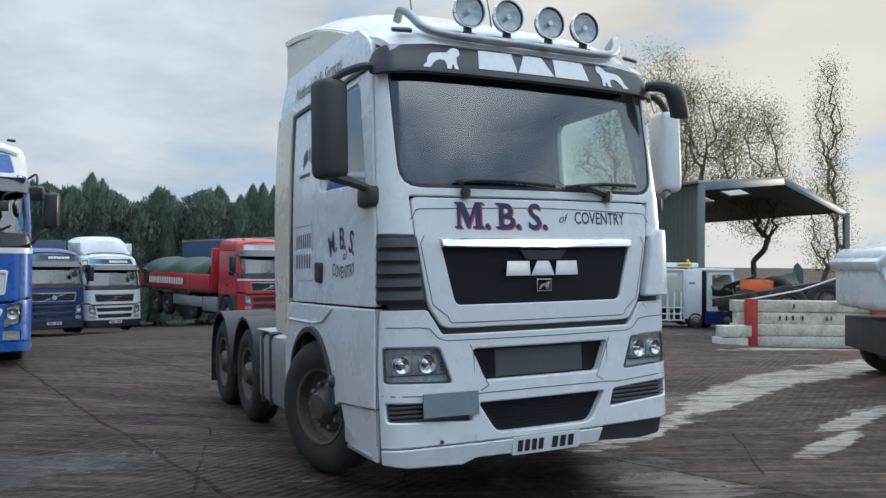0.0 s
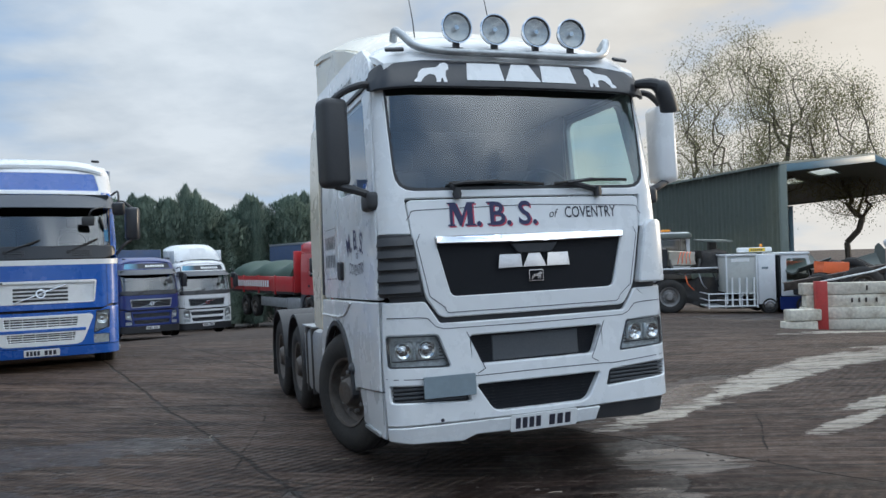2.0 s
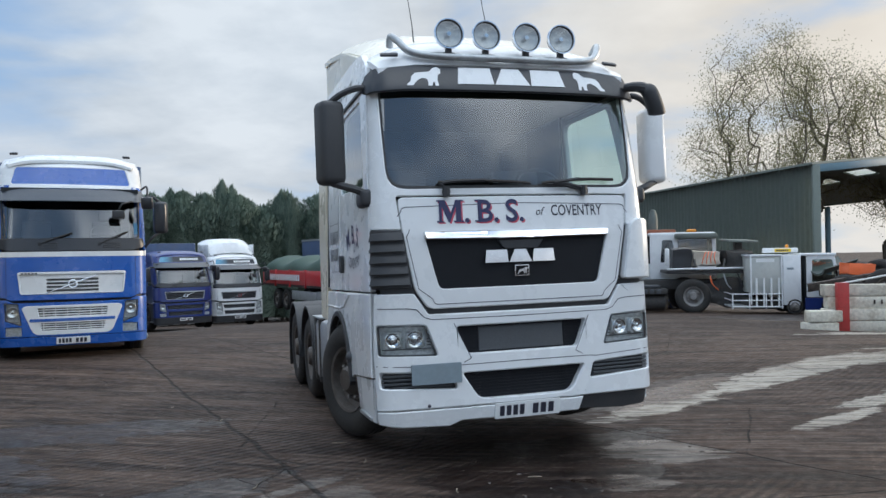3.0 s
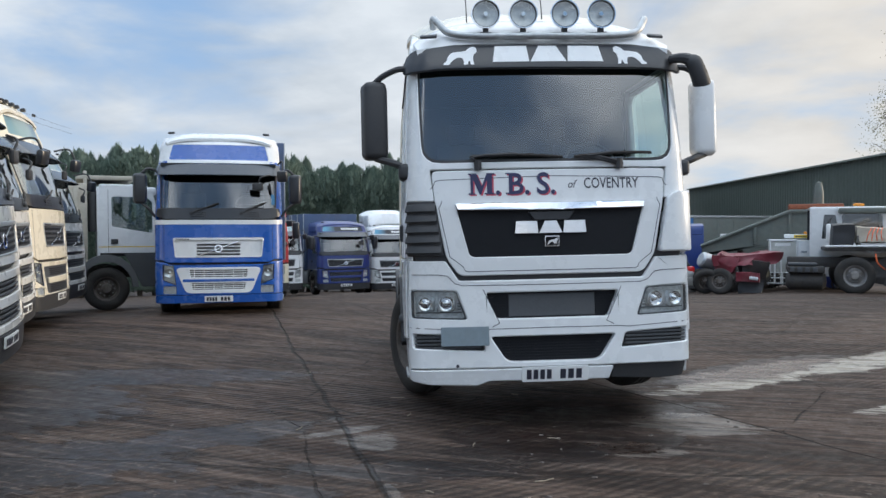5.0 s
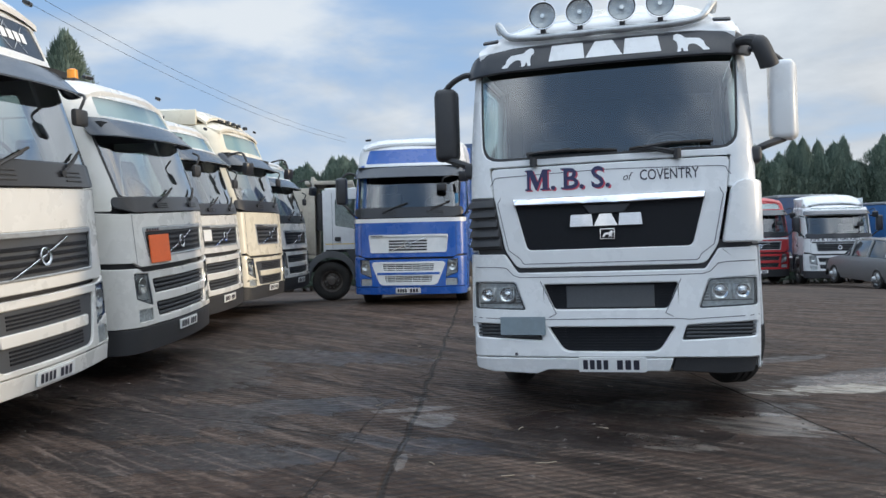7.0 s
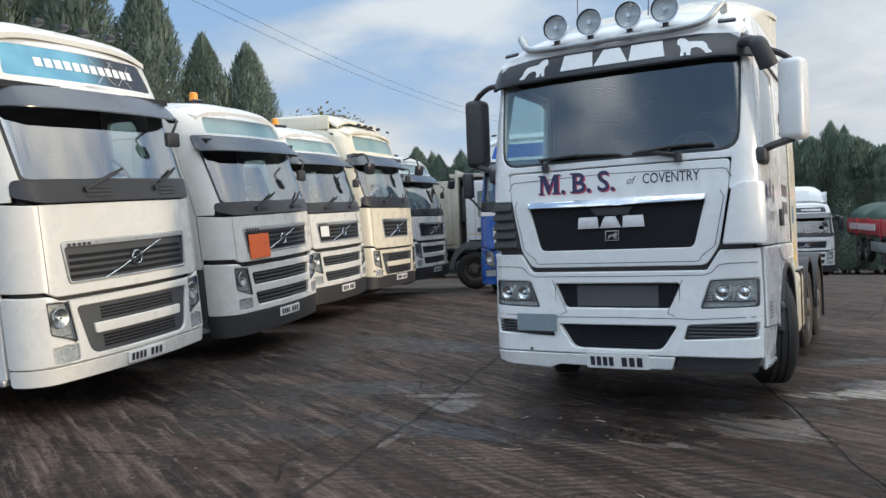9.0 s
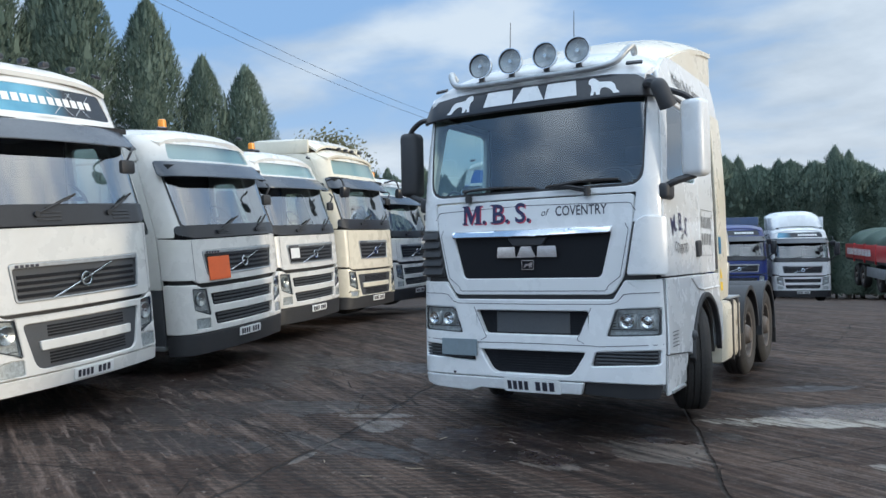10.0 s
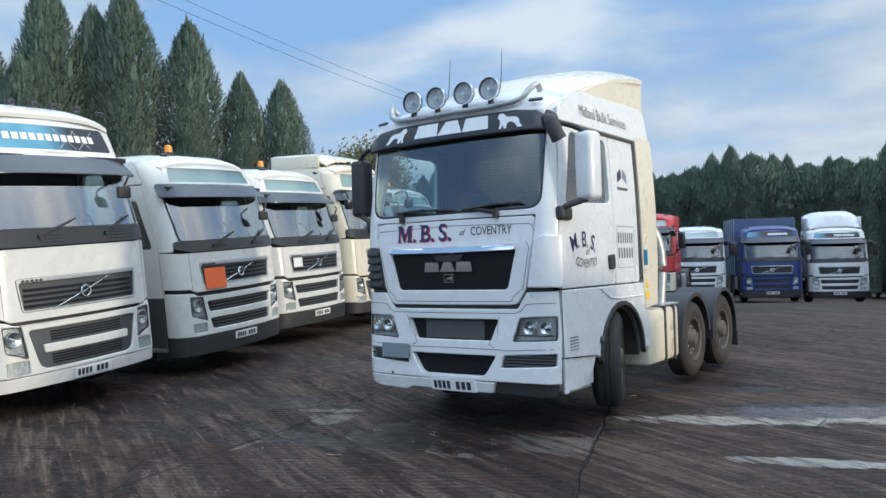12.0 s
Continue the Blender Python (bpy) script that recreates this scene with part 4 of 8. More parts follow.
    part("screw", moved(lathe([(0, 0.014), (0.008, 0.012)], 10, "Y"), Matrix.Translation(Vector(S(-0.79, 0.462, 0.010)))), INK, T)
    # front flap with grille
    grille = [(-0.785, 1.752), (0.785, 1.752), (0.675, 1.337), (-0.675, 1.337)]
    vee = [(-0.73, 1.188), (0.73, 1.188), (0.775, 1.205), (0.872, 1.340), (0.958, 1.785), (0.985, 2.04), (-0.985, 2.04), (-0.958, 1.785), (-0.872, 1.340), (-0.775, 1.205)]
    flap = part("front_flap", panel(S, fillet(vee, 0.05), [fillet(grille, 0.045)], 0.0, 0.05, 0.09, edge=0.008), WHITE, T)
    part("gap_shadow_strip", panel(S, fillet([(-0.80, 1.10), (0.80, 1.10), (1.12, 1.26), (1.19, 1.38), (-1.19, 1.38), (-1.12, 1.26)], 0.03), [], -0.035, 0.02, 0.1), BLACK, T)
    part("grille", panel(S, fillet(grille, 0.04), [], -0.018, 0.02, 0.1), MESH, T, "black mesh grille")
    part("chrome_strip", panel(lambda s, z, o: S(s, z, o + (1.775 - z) * 0.30), fillet([(-0.792, 1.775), (0.792, 1.775), (0.775, 1.716), (0.12, 1.708), (-0.12, 1.708), (-0.775, 1.716)], 0.012), [], 0.018, 0.03, 0.09, edge=0.008), CHROME, T, "polished chrome strip")
    part("badge_plate", panel(S, fillet([(-0.20, 1.70), (0.20, 1.70), (0.14, 1.625), (-0.14, 1.625)], 0.02), [], 0.004, 0.02, 0.1), VISOR, T)
    bar_word(S, -0.295, 1.522, 0.57, 0.098, CHROME, T, 0.01)
    part("emblem_frame", panel(S, rect(-0.06, 0.06, 1.412, 1.498), [rect(-0.053, 0.053, 1.419, 1.491)], 0.006, 0.01, 0, edge=0), CHROME, T)
    lion_shape(S, -0.043, 1.428, 0.20, CHROME, T, 0.006)
    # thin lining lines on the paint
    def coach(pts, w=0.0055):
        """A painted line along points of the front."""
        for (a, za), (b, zb) in zip(pts, pts[1:]):
            d = Vector((b - a, zb - za)).normalized() * w
            n = Vector((-d.y, d.x)) * 0.5
            part("coach_line", panel(S, [(a - n.x, za - n.y), (b - n.x, zb - n.y), (b + n.x, zb + n.y), (a + n.x, za + n.y)], [], 0.0022, 0, 0.1, edge=0), INK, T, smooth=False)

    for g in (1, -1):
        coach([(g * x, z) for x, z in ((0.0, 1.222), (0.70, 1.222), (0.72, 1.235), (0.73, 1.262), (0.76, 1.285), (0.84, 1.345), (0.925, 1.74), (0.905, 1.775), (0.90, 1.795))])
        coach([(g * x, z) for x, z in ((1.17, 1.905), (0.99, 1.895), (0.965, 1.925), (0.955, 1.955), (0.925, 1.965), (0.0, 1.985))][1:])
        coach([(g * x, z) for x, z in ((0.0, 1.105), (0.74, 1.108), (0.80, 1.128), (0.86, 1.19), (0.93, 1.20), (1.16, 1.205))])
        coach([(g * x, z) for x, z in ((0.0, 0.757), (0.56, 0.752), (0.62, 0.745), (1.18, 0.775))])
        coach([(g * x, z) for x, z in ((0.57, 1.075), (0.44, 0.80), (0.50, 0.77))])
    # sign-writing across the front
    for dx, dz, mt, o in ((0.012, -0.010, PINK, 0.002), (0, 0, NAVY, 0.005)):
        for ch, u in (("M.", -0.68), ("B.", -0.362), ("S.", -0.122)):
            if ch == "M.":
                em = [(0.018, 0.0), (0.038, 0.0), (0.042, 0.118), (0.092, 0.0), (0.104, 0.0), (0.152, 0.118), (0.152, 0.0), (0.196, 0.0), (0.196, 0.172), (0.152, 0.172), (0.110, 0.070), (0.066, 0.172), (0.018, 0.172)]
                part("lettering", panel(S, [(u + dx + a, 1.842 + dz + b) for a, b in em], [], o, 0, 0, edge=0), mt, T, smooth=False)
                letters(".", 0.245, S, u + dx + 0.215, 1.842 + dz, mt, T, thick=o, weight=0.004)
            else:
                letters(ch, 0.245, S, u + dx, 1.842 + dz, mt, T, thick=o, weight=0.004, squash=1.0)
            feet = {"M": ((0.0, 0.056, 1.842), (0.132, 0.216, 1.842), (0.0, 0.050, 2.002), (0.165, 0.216, 2.002)), "B": ((-0.012, 0.05, 1.842), (-0.012, 0.05, 2.002)), "S": ()}[ch[0]]
            for a, b, z in feet:
                part("lettering", panel(S, rect(u + dx + a, u + dx + b, z + dz, z + dz + 0.012), [], o, 0, 0, edge=0), mt, T, smooth=False)
    letters("of", 0.09, S, 0.135, 1.885, INK, T, thick=0.003, shear=0.35, squash=0.9)
    letters("COVENTRY", 0.122, S, 0.275, 1.880, INK, T, thick=0.003, squash=0.735, weight=0.001)
    # corner vents: black louvre on one corner, plain white deflector on the other
    lv = [(-1.235, 1.352), (-0.888, 1.352), (-0.945, 1.765), (-0.97, 1.79), (-1.235, 1.805)]
    vent = part("corner_vent", panel(S, fillet(lv, 0.02), [], 0.004, 0.05, 0.06, edge=0.008), BLACK, T, "black louvred corner vent")
    for i in range(5):
        z = 1.375 + i * 0.084
        e = 0.905 + (z - 1.36) * 0.135
        part("vent_slat", panel(lambda a, b, o, z=z: S(a, b, o + (z + 0.066 - b) * 0.35), fillet(rect(-1.215, -e, z, z + 0.066), 0.012), [], 0.012, 0.02, 0.06), BLACK, vent)
    part("corner_deflector", panel(S, fillet([(0.90, 1.352), (1.235, 1.352), (1.24, 1.84), (1.06, 1.85), (0.985, 1.80)], 0.03), [], 0.045, 0.07, 0.06, edge=0.012), WHITE, T)
    # windscreen frame, glass
    ws = [(-1.055, 2.105, 0.15), (1.055, 2.105, 0.15), (1.125, 2.95), (-1.125, 2.95)]
    d0 = side(0.155)
    frame_o = [(-d0, 1.80), (-0.962, 1.792), (-0.995, 2.05), (0.995, 2.05), (0.962, 1.792), (d0, 1.80), (d0, 3.04), (-d0, 3.04)]
    part("windscreen_frame", panel(S, fillet(frame_o, 0.02), [fillet(ws, 0.06)], 0.0, 0.05, 0.08, 0.16, edge=0.008), WHITE, T)
    wsg = part("windscreen", panel(S, fillet([(-1.055, 2.105, 0.14), (1.055, 2.105, 0.14), (1.12, 2.95), (-1.12, 2.95)], 0.05), [], -0.012, 0.0, 0.08, 0.16, edge=0), GLASS, T, "large tinted windscreen")
    part("windscreen_seal", panel(S, fillet(ws, 0.06), [fillet([(-1.035, 2.128, 0.14), (1.035, 2.128, 0.14), (1.108, 2.95), (-1.108, 2.95)], 0.06)], -0.008, 0.004, 0.08, 0.16, edge=0), BLACK, T)
    wiper(S, -0.60, 2.075, -0.66, 2.150, T, 0.10, 2.135)
    wiper(S, 0.58, 2.075, 0.20, 2.135, T, 0.86, 2.165)
    # visor
    vz = lambda s, z, o: S(s, z, o + 0.045 * max(0.0, min(1.0, (3.10 - z) / 0.20)))
    part("sun_visor", panel(vz, fillet([(-1.215, 2.845), (-0.9, 2.868), (0.9, 2.868), (1.215, 2.845), (1.22, 3.04, 0.09), (0.9, 3.098), (-0.9, 3.098), (-1.22, 3.04, 0.09)], 0.05), [], 0.03, 0.03, 0.08, 0.05, edge=0.01), VISOR, T, "dark sun visor band")
    bar_word(vz, -0.445, 2.925, 0.925, 0.142, WHITE, T, 0.036)
    lion_shape(vz, -0.885, 2.905, 0.62, WHITE, T, 0.035)
    lion_shape(vz, 0.89, 2.905, -0.62, WHITE, T, 0.035)
    # side: doors, sleeper panels, lower skirts with the wheel arch, both sides
    for g in (1, -1):
        q = lambda u, v: (g * side(u), v)
        f = lambda pts: [q(*p[:2]) + tuple(p[2:]) for p in (pts if g > 0 else list(reversed(pts)))]
        win = [(0.30, 2.16, 0.05), (1.36, 2.20, 0.08), (1.36, 2.87, 0.10), (0.41, 2.87, 0.08)]
        door = part("door", panel(S, fillet(f([(0.165, 1.335), (1.42, 1.335), (1.42, 2.95), (0.165, 2.95)]), 0.03), [fillet(f(win), 0.06)], 0.0, 0.05, 0.12, 0.2, edge=0.008), WHITE, T)
        part("door_window", panel(S, fillet(f(win), 0.06), [], -0.012, 0.0, 0.2, 0.2, edge=0), GLASS, door)
        part("door_handle", panel(S, fillet(f([(1.25, 1.49), (1.37, 1.50), (1.37, 1.655), (1.23, 1.645)]), 0.03), [], 0.03, 0.03, 0.1), BLACK, door, "black door handle")
        part("sleeper_panel", panel(S, fillet(f([(1.435, 1.335), (2.10, 1.335), (2.10, 2.95), (1.435, 2.95)]), 0.03), [], 0.0, 0.05, 0.2, 0.2, edge=0.008), WHITE, T)
        part("rear_gap_strip", panel(S, fillet(f([(2.115, 1.36), (2.20, 1.36), (2.20, 2.96), (2.115, 2.96)]), 0.005), [], 0.006, 0.04, 0.2), BLACK, T)
        part("rear_fin", panel(S, fillet(f([(2.21, 1.02), (2.60, 1.05), (2.68, 1.5), (2.70, 2.2), (2.70, 3.02), (2.21, 3.02)]), 0.03), [], 0.012, 0.05, 0.2, 0.2, edge=0.008), SUNLIT_CREAM, T, "cream-white side fin, warm sunlight put into its colour")
        upper = part("upper_side", panel(S, fillet(f([(0.165, 2.965), (2.68, 2.965), (2.68, 3.40), (0.80, 3.35), (0.40, 3.31), (0.20, 3.14)]), 0.06), [], 0.0, 0.05, 0.12, 0.06, edge=0.01), WHITE, T)
        part("roof_gutter", panel(S, f([(0.20, 2.922), (2.10, 2.922), (2.10, 2.952), (0.20, 2.958)]), [], 0.018, 0.03, 0.2, edge=0.004), BLACK, T)
        arch = [(1.52 + 0.58 * math.cos(radians(a)), 0.55 + 0.58 * math.sin(radians(a))) for a in range(0, 181, 12)]
        low = [(0.165, 0.685), (0.85, 0.635), (0.93, 0.60)] + [p for p in reversed(arch) if p[1] > 0.60] + [(2.12, 0.56), (2.30, 0.60), (2.30, 0.99), (2.20, 1.03), (2.20, 1.32), (0.165, 1.32)]
        part("lower_side", panel(S, f(low), [], 0.006, 0.06, 0.12, edge=0.008), WHITE, T)
        part("side_crease", panel(S, f([(0.98, 1.30), (1.22, 1.19), (1.45, 1.165), (2.18, 1.17), (2.18, 1.19), (1.46, 1.185), (1.25, 1.21), (1.03, 1.312)]), [], 0.018, 0.014, 0.12, edge=0.006), WHITE, T)
        ring = [(1.52 + r * math.cos(radians(a)), 0.55 + r * math.sin(radians(a))) for r, seq in ((0.60, range(-2, 183, 12)), (0.55, range(182, -3, -12))) for a in seq]
        part("arch_trim", panel(S, f(ring), [], 0.03, 0.05, 0.12), BLACK, T)
        part("wheel_housing", moved(mudguard(1.52, 0.575, -0.15, 0.15, -5, 185, 0.015, 0.55), Matrix.Translation((g * 1.0, 0, 0))), CHASSIS, T)
        part("step_panel", panel(S, fillet(f([(0.165, 0.675), (0.86, 0.625), (0.80, 0.50), (0.42, 0.345), (0.165, 0.335)]), 0.015), [], -0.015, 0.02, 0.1), WHITE, T, "bent white step panel")
        part("panel_gap", panel(S, f([(0.158, 0.45), (0.164, 0.45), (0.164, 1.33), (0.158, 1.33)]), [], 0.001, 0, 0, edge=0), INK, T)
        for a, b, c, d in ((0.0, 0.485, 2.06, 1.955), (0.0, 0.485, 1.50, 1.505)):
            part("coach_line", panel(S, f([(1.50 + a, d), (1.50 + b, d), (1.50 + b, d + 0.005), (1.50 + a, d + 0.005)]), [], 0.002, 0, 0, edge=0), INK, T, smooth=False)
        for a in (1.50, 1.985):
            part("coach_line", panel(S, f([(a, 1.505), (a + 0.005, 1.505), (a + 0.005, 1.96), (a, 1.96)]), [], 0.002, 0, 0, edge=0), INK, T, smooth=False)
        # entry steps ahead of the wheel
        part("step_box", box(g * 0.90 if g > 0 else -1.17, 1.17 if g > 0 else -0.90, 0.24, 0.82, 0.36, 0.60, 0.02), WHITE, T)
        part("step_tread", box(g * 1.00 if g > 0 else -1.19, 1.19 if g > 0 else -1.00, 0.26, 0.70, 0.345, 0.372, 0.005), GALV, T)
        part("marker_lamp", moved(lathe([(0, 0.045), (0.03, 0.043), (0.05, 0.02)], 14, "X"), Matrix.Translation((g * 1.19, 0.96, 0.778)) @ pose(0, 0, 0, 0, 0, 0 if g > 0 else 180)), GREYBLACK, T)
        if g > 0:
            SU = lambda u, v, o=0.0: S(side(u), v, o)
        else:
            SU = lambda u, v, o=0.0: S(-side(2.2 - u), v, o)
        letters("M. B. S.", 0.22, SU, 0.40 if g > 0 else 1.13, 1.735, NAVY, T, thick=0.003, arc=0.62, squash=0.80, weight=0.004)
        letters("of", 0.10, SU, 0.70 if g > 0 else 1.42, 1.655, INK, T, thick=0.003, shear=0.3)
        letters("COVENTRY", 0.125, SU, 0.47 if g > 0 else 1.18, 1.525, INK, T, thick=0.003, arc=-1.0, squash=0.78)
        letters("Midland Bulk Services", 0.175, SU, 0.70 if g > 0 else 0.0, 3.075, GREYBLACK, T, thick=0.003, squash=0.86)
        for z, n in ((1.775, 7), (1.61, 6)):
            bars(SU, 1.525 if g > 0 else 0.235, z, 0.44, 0.115, GREYBLACK, T, n, name="number_bar", off=0.003, gap=0.60)
        bars(SU, 1.58 if g > 0 else 0.30, 2.36, 0.30, 0.03, GREYBLACK, T, 7, name="sticker_bar", off=0.003, gap=0.25)
        part("badge_flag", panel(SU, [(1.60, 2.44), (1.72, 2.50), (1.70, 2.60), (1.60, 2.54)] if g > 0 else [(0.4, 2.44), (0.52, 2.50), (0.50, 2.60), (0.40, 2.54)], [], 0.003, 0, 0, edge=0), NAVY, T, smooth=False)
        part("badge_flag", panel(SU, [(1.86, 2.44), (1.74, 2.50), (1.76, 2.60), (1.86, 2.54)] if g > 0 else [(0.66, 2.44), (0.54, 2.50), (0.56, 2.60), (0.66, 2.54)], [], 0.003, 0, 0, edge=0), GREYPL, T, smooth=False)
        # mirrors
        mx = 1.412 * g
        shell = WHITE if g > 0 else BLACK
        mm = mirror_unit(T, mx, 0.30, 2.165, 2.815, shell, 0.225, 0.19, -8 * g, "white mirror housing" if g > 0 else "black mirror housing")
        part("mirror_arm", tube(smooth_line([(g * 1.09, 0.24, 2.90), (g * 1.20, 0.20, 2.905), (g * 1.33, 0.24, 2.86), (mx, 0.28, 2.80)]), 0.026, 8), BLACK, mm)
        part("mirror_arm", tube(smooth_line([(g * 1.14, 0.22, 2.07), (g * 1.25, 0.19, 2.12), (mx, 0.28, 2.18)]), 0.030, 8), BLACK, mm)
        part("mirror_base", box(g * 1.17 - 0.055, g * 1.17 + 0.055, 0.13, 0.36, 1.985, 2.12, 0.035, seg=3), BLACK, mm)
    fm = part("front_mirror", tube(smooth_line([(1.20, -0.005, 2.90), (1.215, -0.02, 2.885), (1.25, -0.02, 2.80), (1.275, -0.01, 2.735), (1.28, -0.005, 2.72)]), 0.066, 14, 0.074), BLACK, T, "black kerb mirror hanging before the pillar")
    part("mirror_arm", tube(smooth_line([(1.07, 0.12, 2.955), (1.12, 0.04, 2.945), (1.17, 0.0, 2.925), (1.215, -0.01, 2.88)]), 0.036, 10, 0.055), BLACK, fm)
    for i in range(5):
        bars(lambda u, v, o=0.0: S(side(u), v, o), 0.24, 0.86 - i * 0.03, 0.20, 0.010, GREYBLACK, T, 3, name="notice_bar", off=0.009, gap=0.12)
    # roof
    part("roof", roof_cap([(0.145, 1.05, 3.05, 3.105), (0.20, 1.07, 3.09, 3.21), (0.31, 1.075, 3.14, 3.31), (0.50, 1.07, 3.20, 3.39), (0.82, 1.06, 3.26, 3.46), (1.4, 1.05, 3.33, 3.53), (2.12, 1.05, 3.36, 3.58)]), WHITE, T)
    part("roof_spoiler", roof_cap([(0.70, 0.92, 3.24, 3.42), (1.0, 0.98, 3.38, 3.59), (1.4, 1.02, 3.52, 3.72), (1.8, 1.045, 3.63, 3.82), (2.30, 1.06, 3.72, 3.91), (2.70, 1.06, 3.77, 3.95)]), SUNLIT_CREAM, T, "cream-white roof air deflector, warm sunlight put into its colour")
    for g in (1, -1):
        side_m = Matrix(((0, 0, g, g * 1.0), (1, 0, 0, 0), (0, 1, 0, 0), (0, 0, 0, 1)))
        part("spoiler_side", panel(flat(side_m), fillet([(0.86, 3.30), (2.70, 3.30), (2.70, 3.76), (2.3, 3.71), (1.8, 3.62), (1.4, 3.51), (1.0, 3.37)], 0.04), [], 0.045, 0.05, 0), SUNLIT_CREAM, T)
        part("roof_marker", moved(box(-0.07, 0.07, -0.02, 0.02, -0.012, 0.012, 0.008), pose(g * 0.955, 0.17, 3.165, 40, 0, g * 12)), GREYBLACK, T)
    # lamp bar, lamps, aerials
    bar = part("lamp_bar", tube(smooth_line([(-0.90, 0.52, 3.28), (-0.905, 0.44, 3.33), (-0.87, 0.37, 3.28), (-0.78, 0.31, 3.18), (-0.55, 0.27, 3.145), (0, 0.25, 3.14), (0.55, 0.27, 3.145), (0.78, 0.31, 3.18), (0.87, 0.37, 3.28), (0.905, 0.44, 3.33), (0.90, 0.52, 3.28)]), 0.030, 12), GALV, T, "bent steel lamp bar")
    bar.matrix_basis = pose(0, -0.15, 0.012)
    for x in (-0.486, -0.175, 0.172, 0.478):
        lamp = new("roof_lamp")
        lamp.parent = T
        lamp.matrix_basis = pose(x, 0.115, 3.328)
        if x < -0.4:
            first = [part("lamp_shell", lathe([(0.08, 0.02), (0.07, 0.06), (0.03, 0.10), (-0.02, 0.118), (-0.035, 0.118), (-0.035, 0.104)], 28, "Y", cap=False), BLACK, lamp),
                     part("lamp_reflector", lathe([(-0.020, 0.104), (-0.012, 0.08), (-0.004, 0.05), (0.0, 0.0)], 28, "Y", cap=False), LAMPFACE, lamp),
                     part("lamp_bulb", lathe([(-0.034, 0.0), (-0.034, 0.018), (0.0, 0.02)], 14, "Y"), CHROME, lamp),
                     part("lamp_glass", lathe([(-0.030, 0.108), (-0.042, 0.07), (-0.046, 0.0)], 28, "Y", cap=False), LENS, lamp),
                     part("lamp_rim", lathe([(-0.032, 0.108), (-0.043, 0.112), (-0.043, 0.120), (-0.02, 0.121)], 28, "Y", cap=False), CHROME, lamp),
                     part("lamp_foot", merge(box(-0.022, 0.022, -0.02, 0.03, -0.155, -0.10, 0.006), box(-0.05, 0.05, -0.02, 0.03, -0.165, -0.145, 0.006)), BLACK, lamp)]
        else:
            for o in first:
                again(o, lamp)
    for x in (-0.56, 0.14):
        part("aerial", tube([(x, 0.85, 3.40), (x, 0.90, 3.65), (x - 0.02, 0.97, 3.98)], 0.007, 6, 0.003), BLACK, T)
    cab_inside(T, S, 1.25, 3.0, 2.25, 1.06, 2.12, 0.52)
    # chassis, tanks, wheels, guards
    chassis(T, 0.5, 6.2, 0.98)
    part("engine", box(-0.40, 0.40, 0.7, 2.2, 0.45, 1.15, 0.05), CHASSIS, T)
    part("front_axle", box(-0.95, 0.95, 1.43, 1.57, 0.42, 0.56, 0.02), CHASSIS, T)
    for g in (1, -1):
        add_wheel(T, g * 1.03, 1.50, 0.52, 0.30, 20, GREYRIM)
        add_wheel(T, g * 1.03, 4.05, 0.50, 0.29, 0, GREYRIM)
        add_wheel(T, g * 1.06, 5.32, 0.52, 0.27, 0, GREYRIM)
        add_wheel(T, g * 0.72, 5.32, 0.52, 0.27, 0, GREYRIM)
        a, b = (0.80, 1.20) if g > 0 else (-1.20, -0.80)
        part("mudguard", mudguard(4.05, 0.60, a, b, 5, 175), BLACK, T, "black plastic mudguard")
        a, b = (0.58, 1.22) if g > 0 else (-1.22, -0.58)
        part("mudguard", mudguard(5.32, 0.62, a, b, -8, 188), BLACK, T, "black plastic mudguard")
        part("mudflap", box(a, b, 5.93, 5.95, 0.22, 0.66, 0.004), RUBBER, T)
        tx0, tx1 = (0.62, 1.20) if g > 0 else (-1.20, -0.62)
        tank = part("side_tank", box(tx0, tx1, 2.28, 3.34, 0.34, 1.0, 0.06), SUNLIT_CREAM if g > 0 else GALV, T, "cream side skirt over the tank, warm sunlight put into its colour")
        part("tank_strap", box(tx0 - 0.012 if g < 0 else tx0, tx1 if g < 0 else tx1 + 0.012, 2.80, 2.86, 0.33, 1.012, 0.01), CHASSIS, tank)
        part("tank_strap", box(tx0 - 0.012 if g < 0 else tx0, tx1 if g < 0 else tx1 + 0.012, 3.12, 3.18, 0.33, 1.012, 0.01), CHASSIS, tank)
        part("deck_plate", box(tx0, tx1 - 0.02, 2.8, 3.42, 1.01, 1.03, 0.004), GALV, T)
    part("fifth_wheel", merge(moved(lathe([(0, 0.45), (0.05, 0.45), (0.06, 0.40), (0.06, 0.06)], 32, "Z"), Matrix.Translation((0, 4.9, 1.12))), box(-0.36, 0.36, 4.65, 5.15, 0.98, 1.13, 0.02)), CHASSIS, T)
    part("air_duct", tube(smooth_line([(1.02, 3.12, 1.02), (1.04, 3.16, 1.5), (1.02, 3.12, 1.80), (0.94, 3.02, 2.00), (0.74, 2.86, 2.08), (0.5, 2.8, 2.08)]), 0.085, 14), GALV, T, "grey bent intake duct")
    part("air_duct", tube(smooth_line([(0.62, 2.52, 1.0), (0.64, 2.55, 1.6), (0.60, 2.56, 2.1), (0.45, 2.52, 2.4)]), 0.12, 14), GALV, T, "grey vertical intake duct")
    part("air_duct", tube(smooth_line([(0.80, 2.62, 0.95), (0.82, 2.75, 1.5), (0.78, 2.62, 1.75), (0.6, 2.52, 1.8)]), 0.07, 12), BLACK, T)
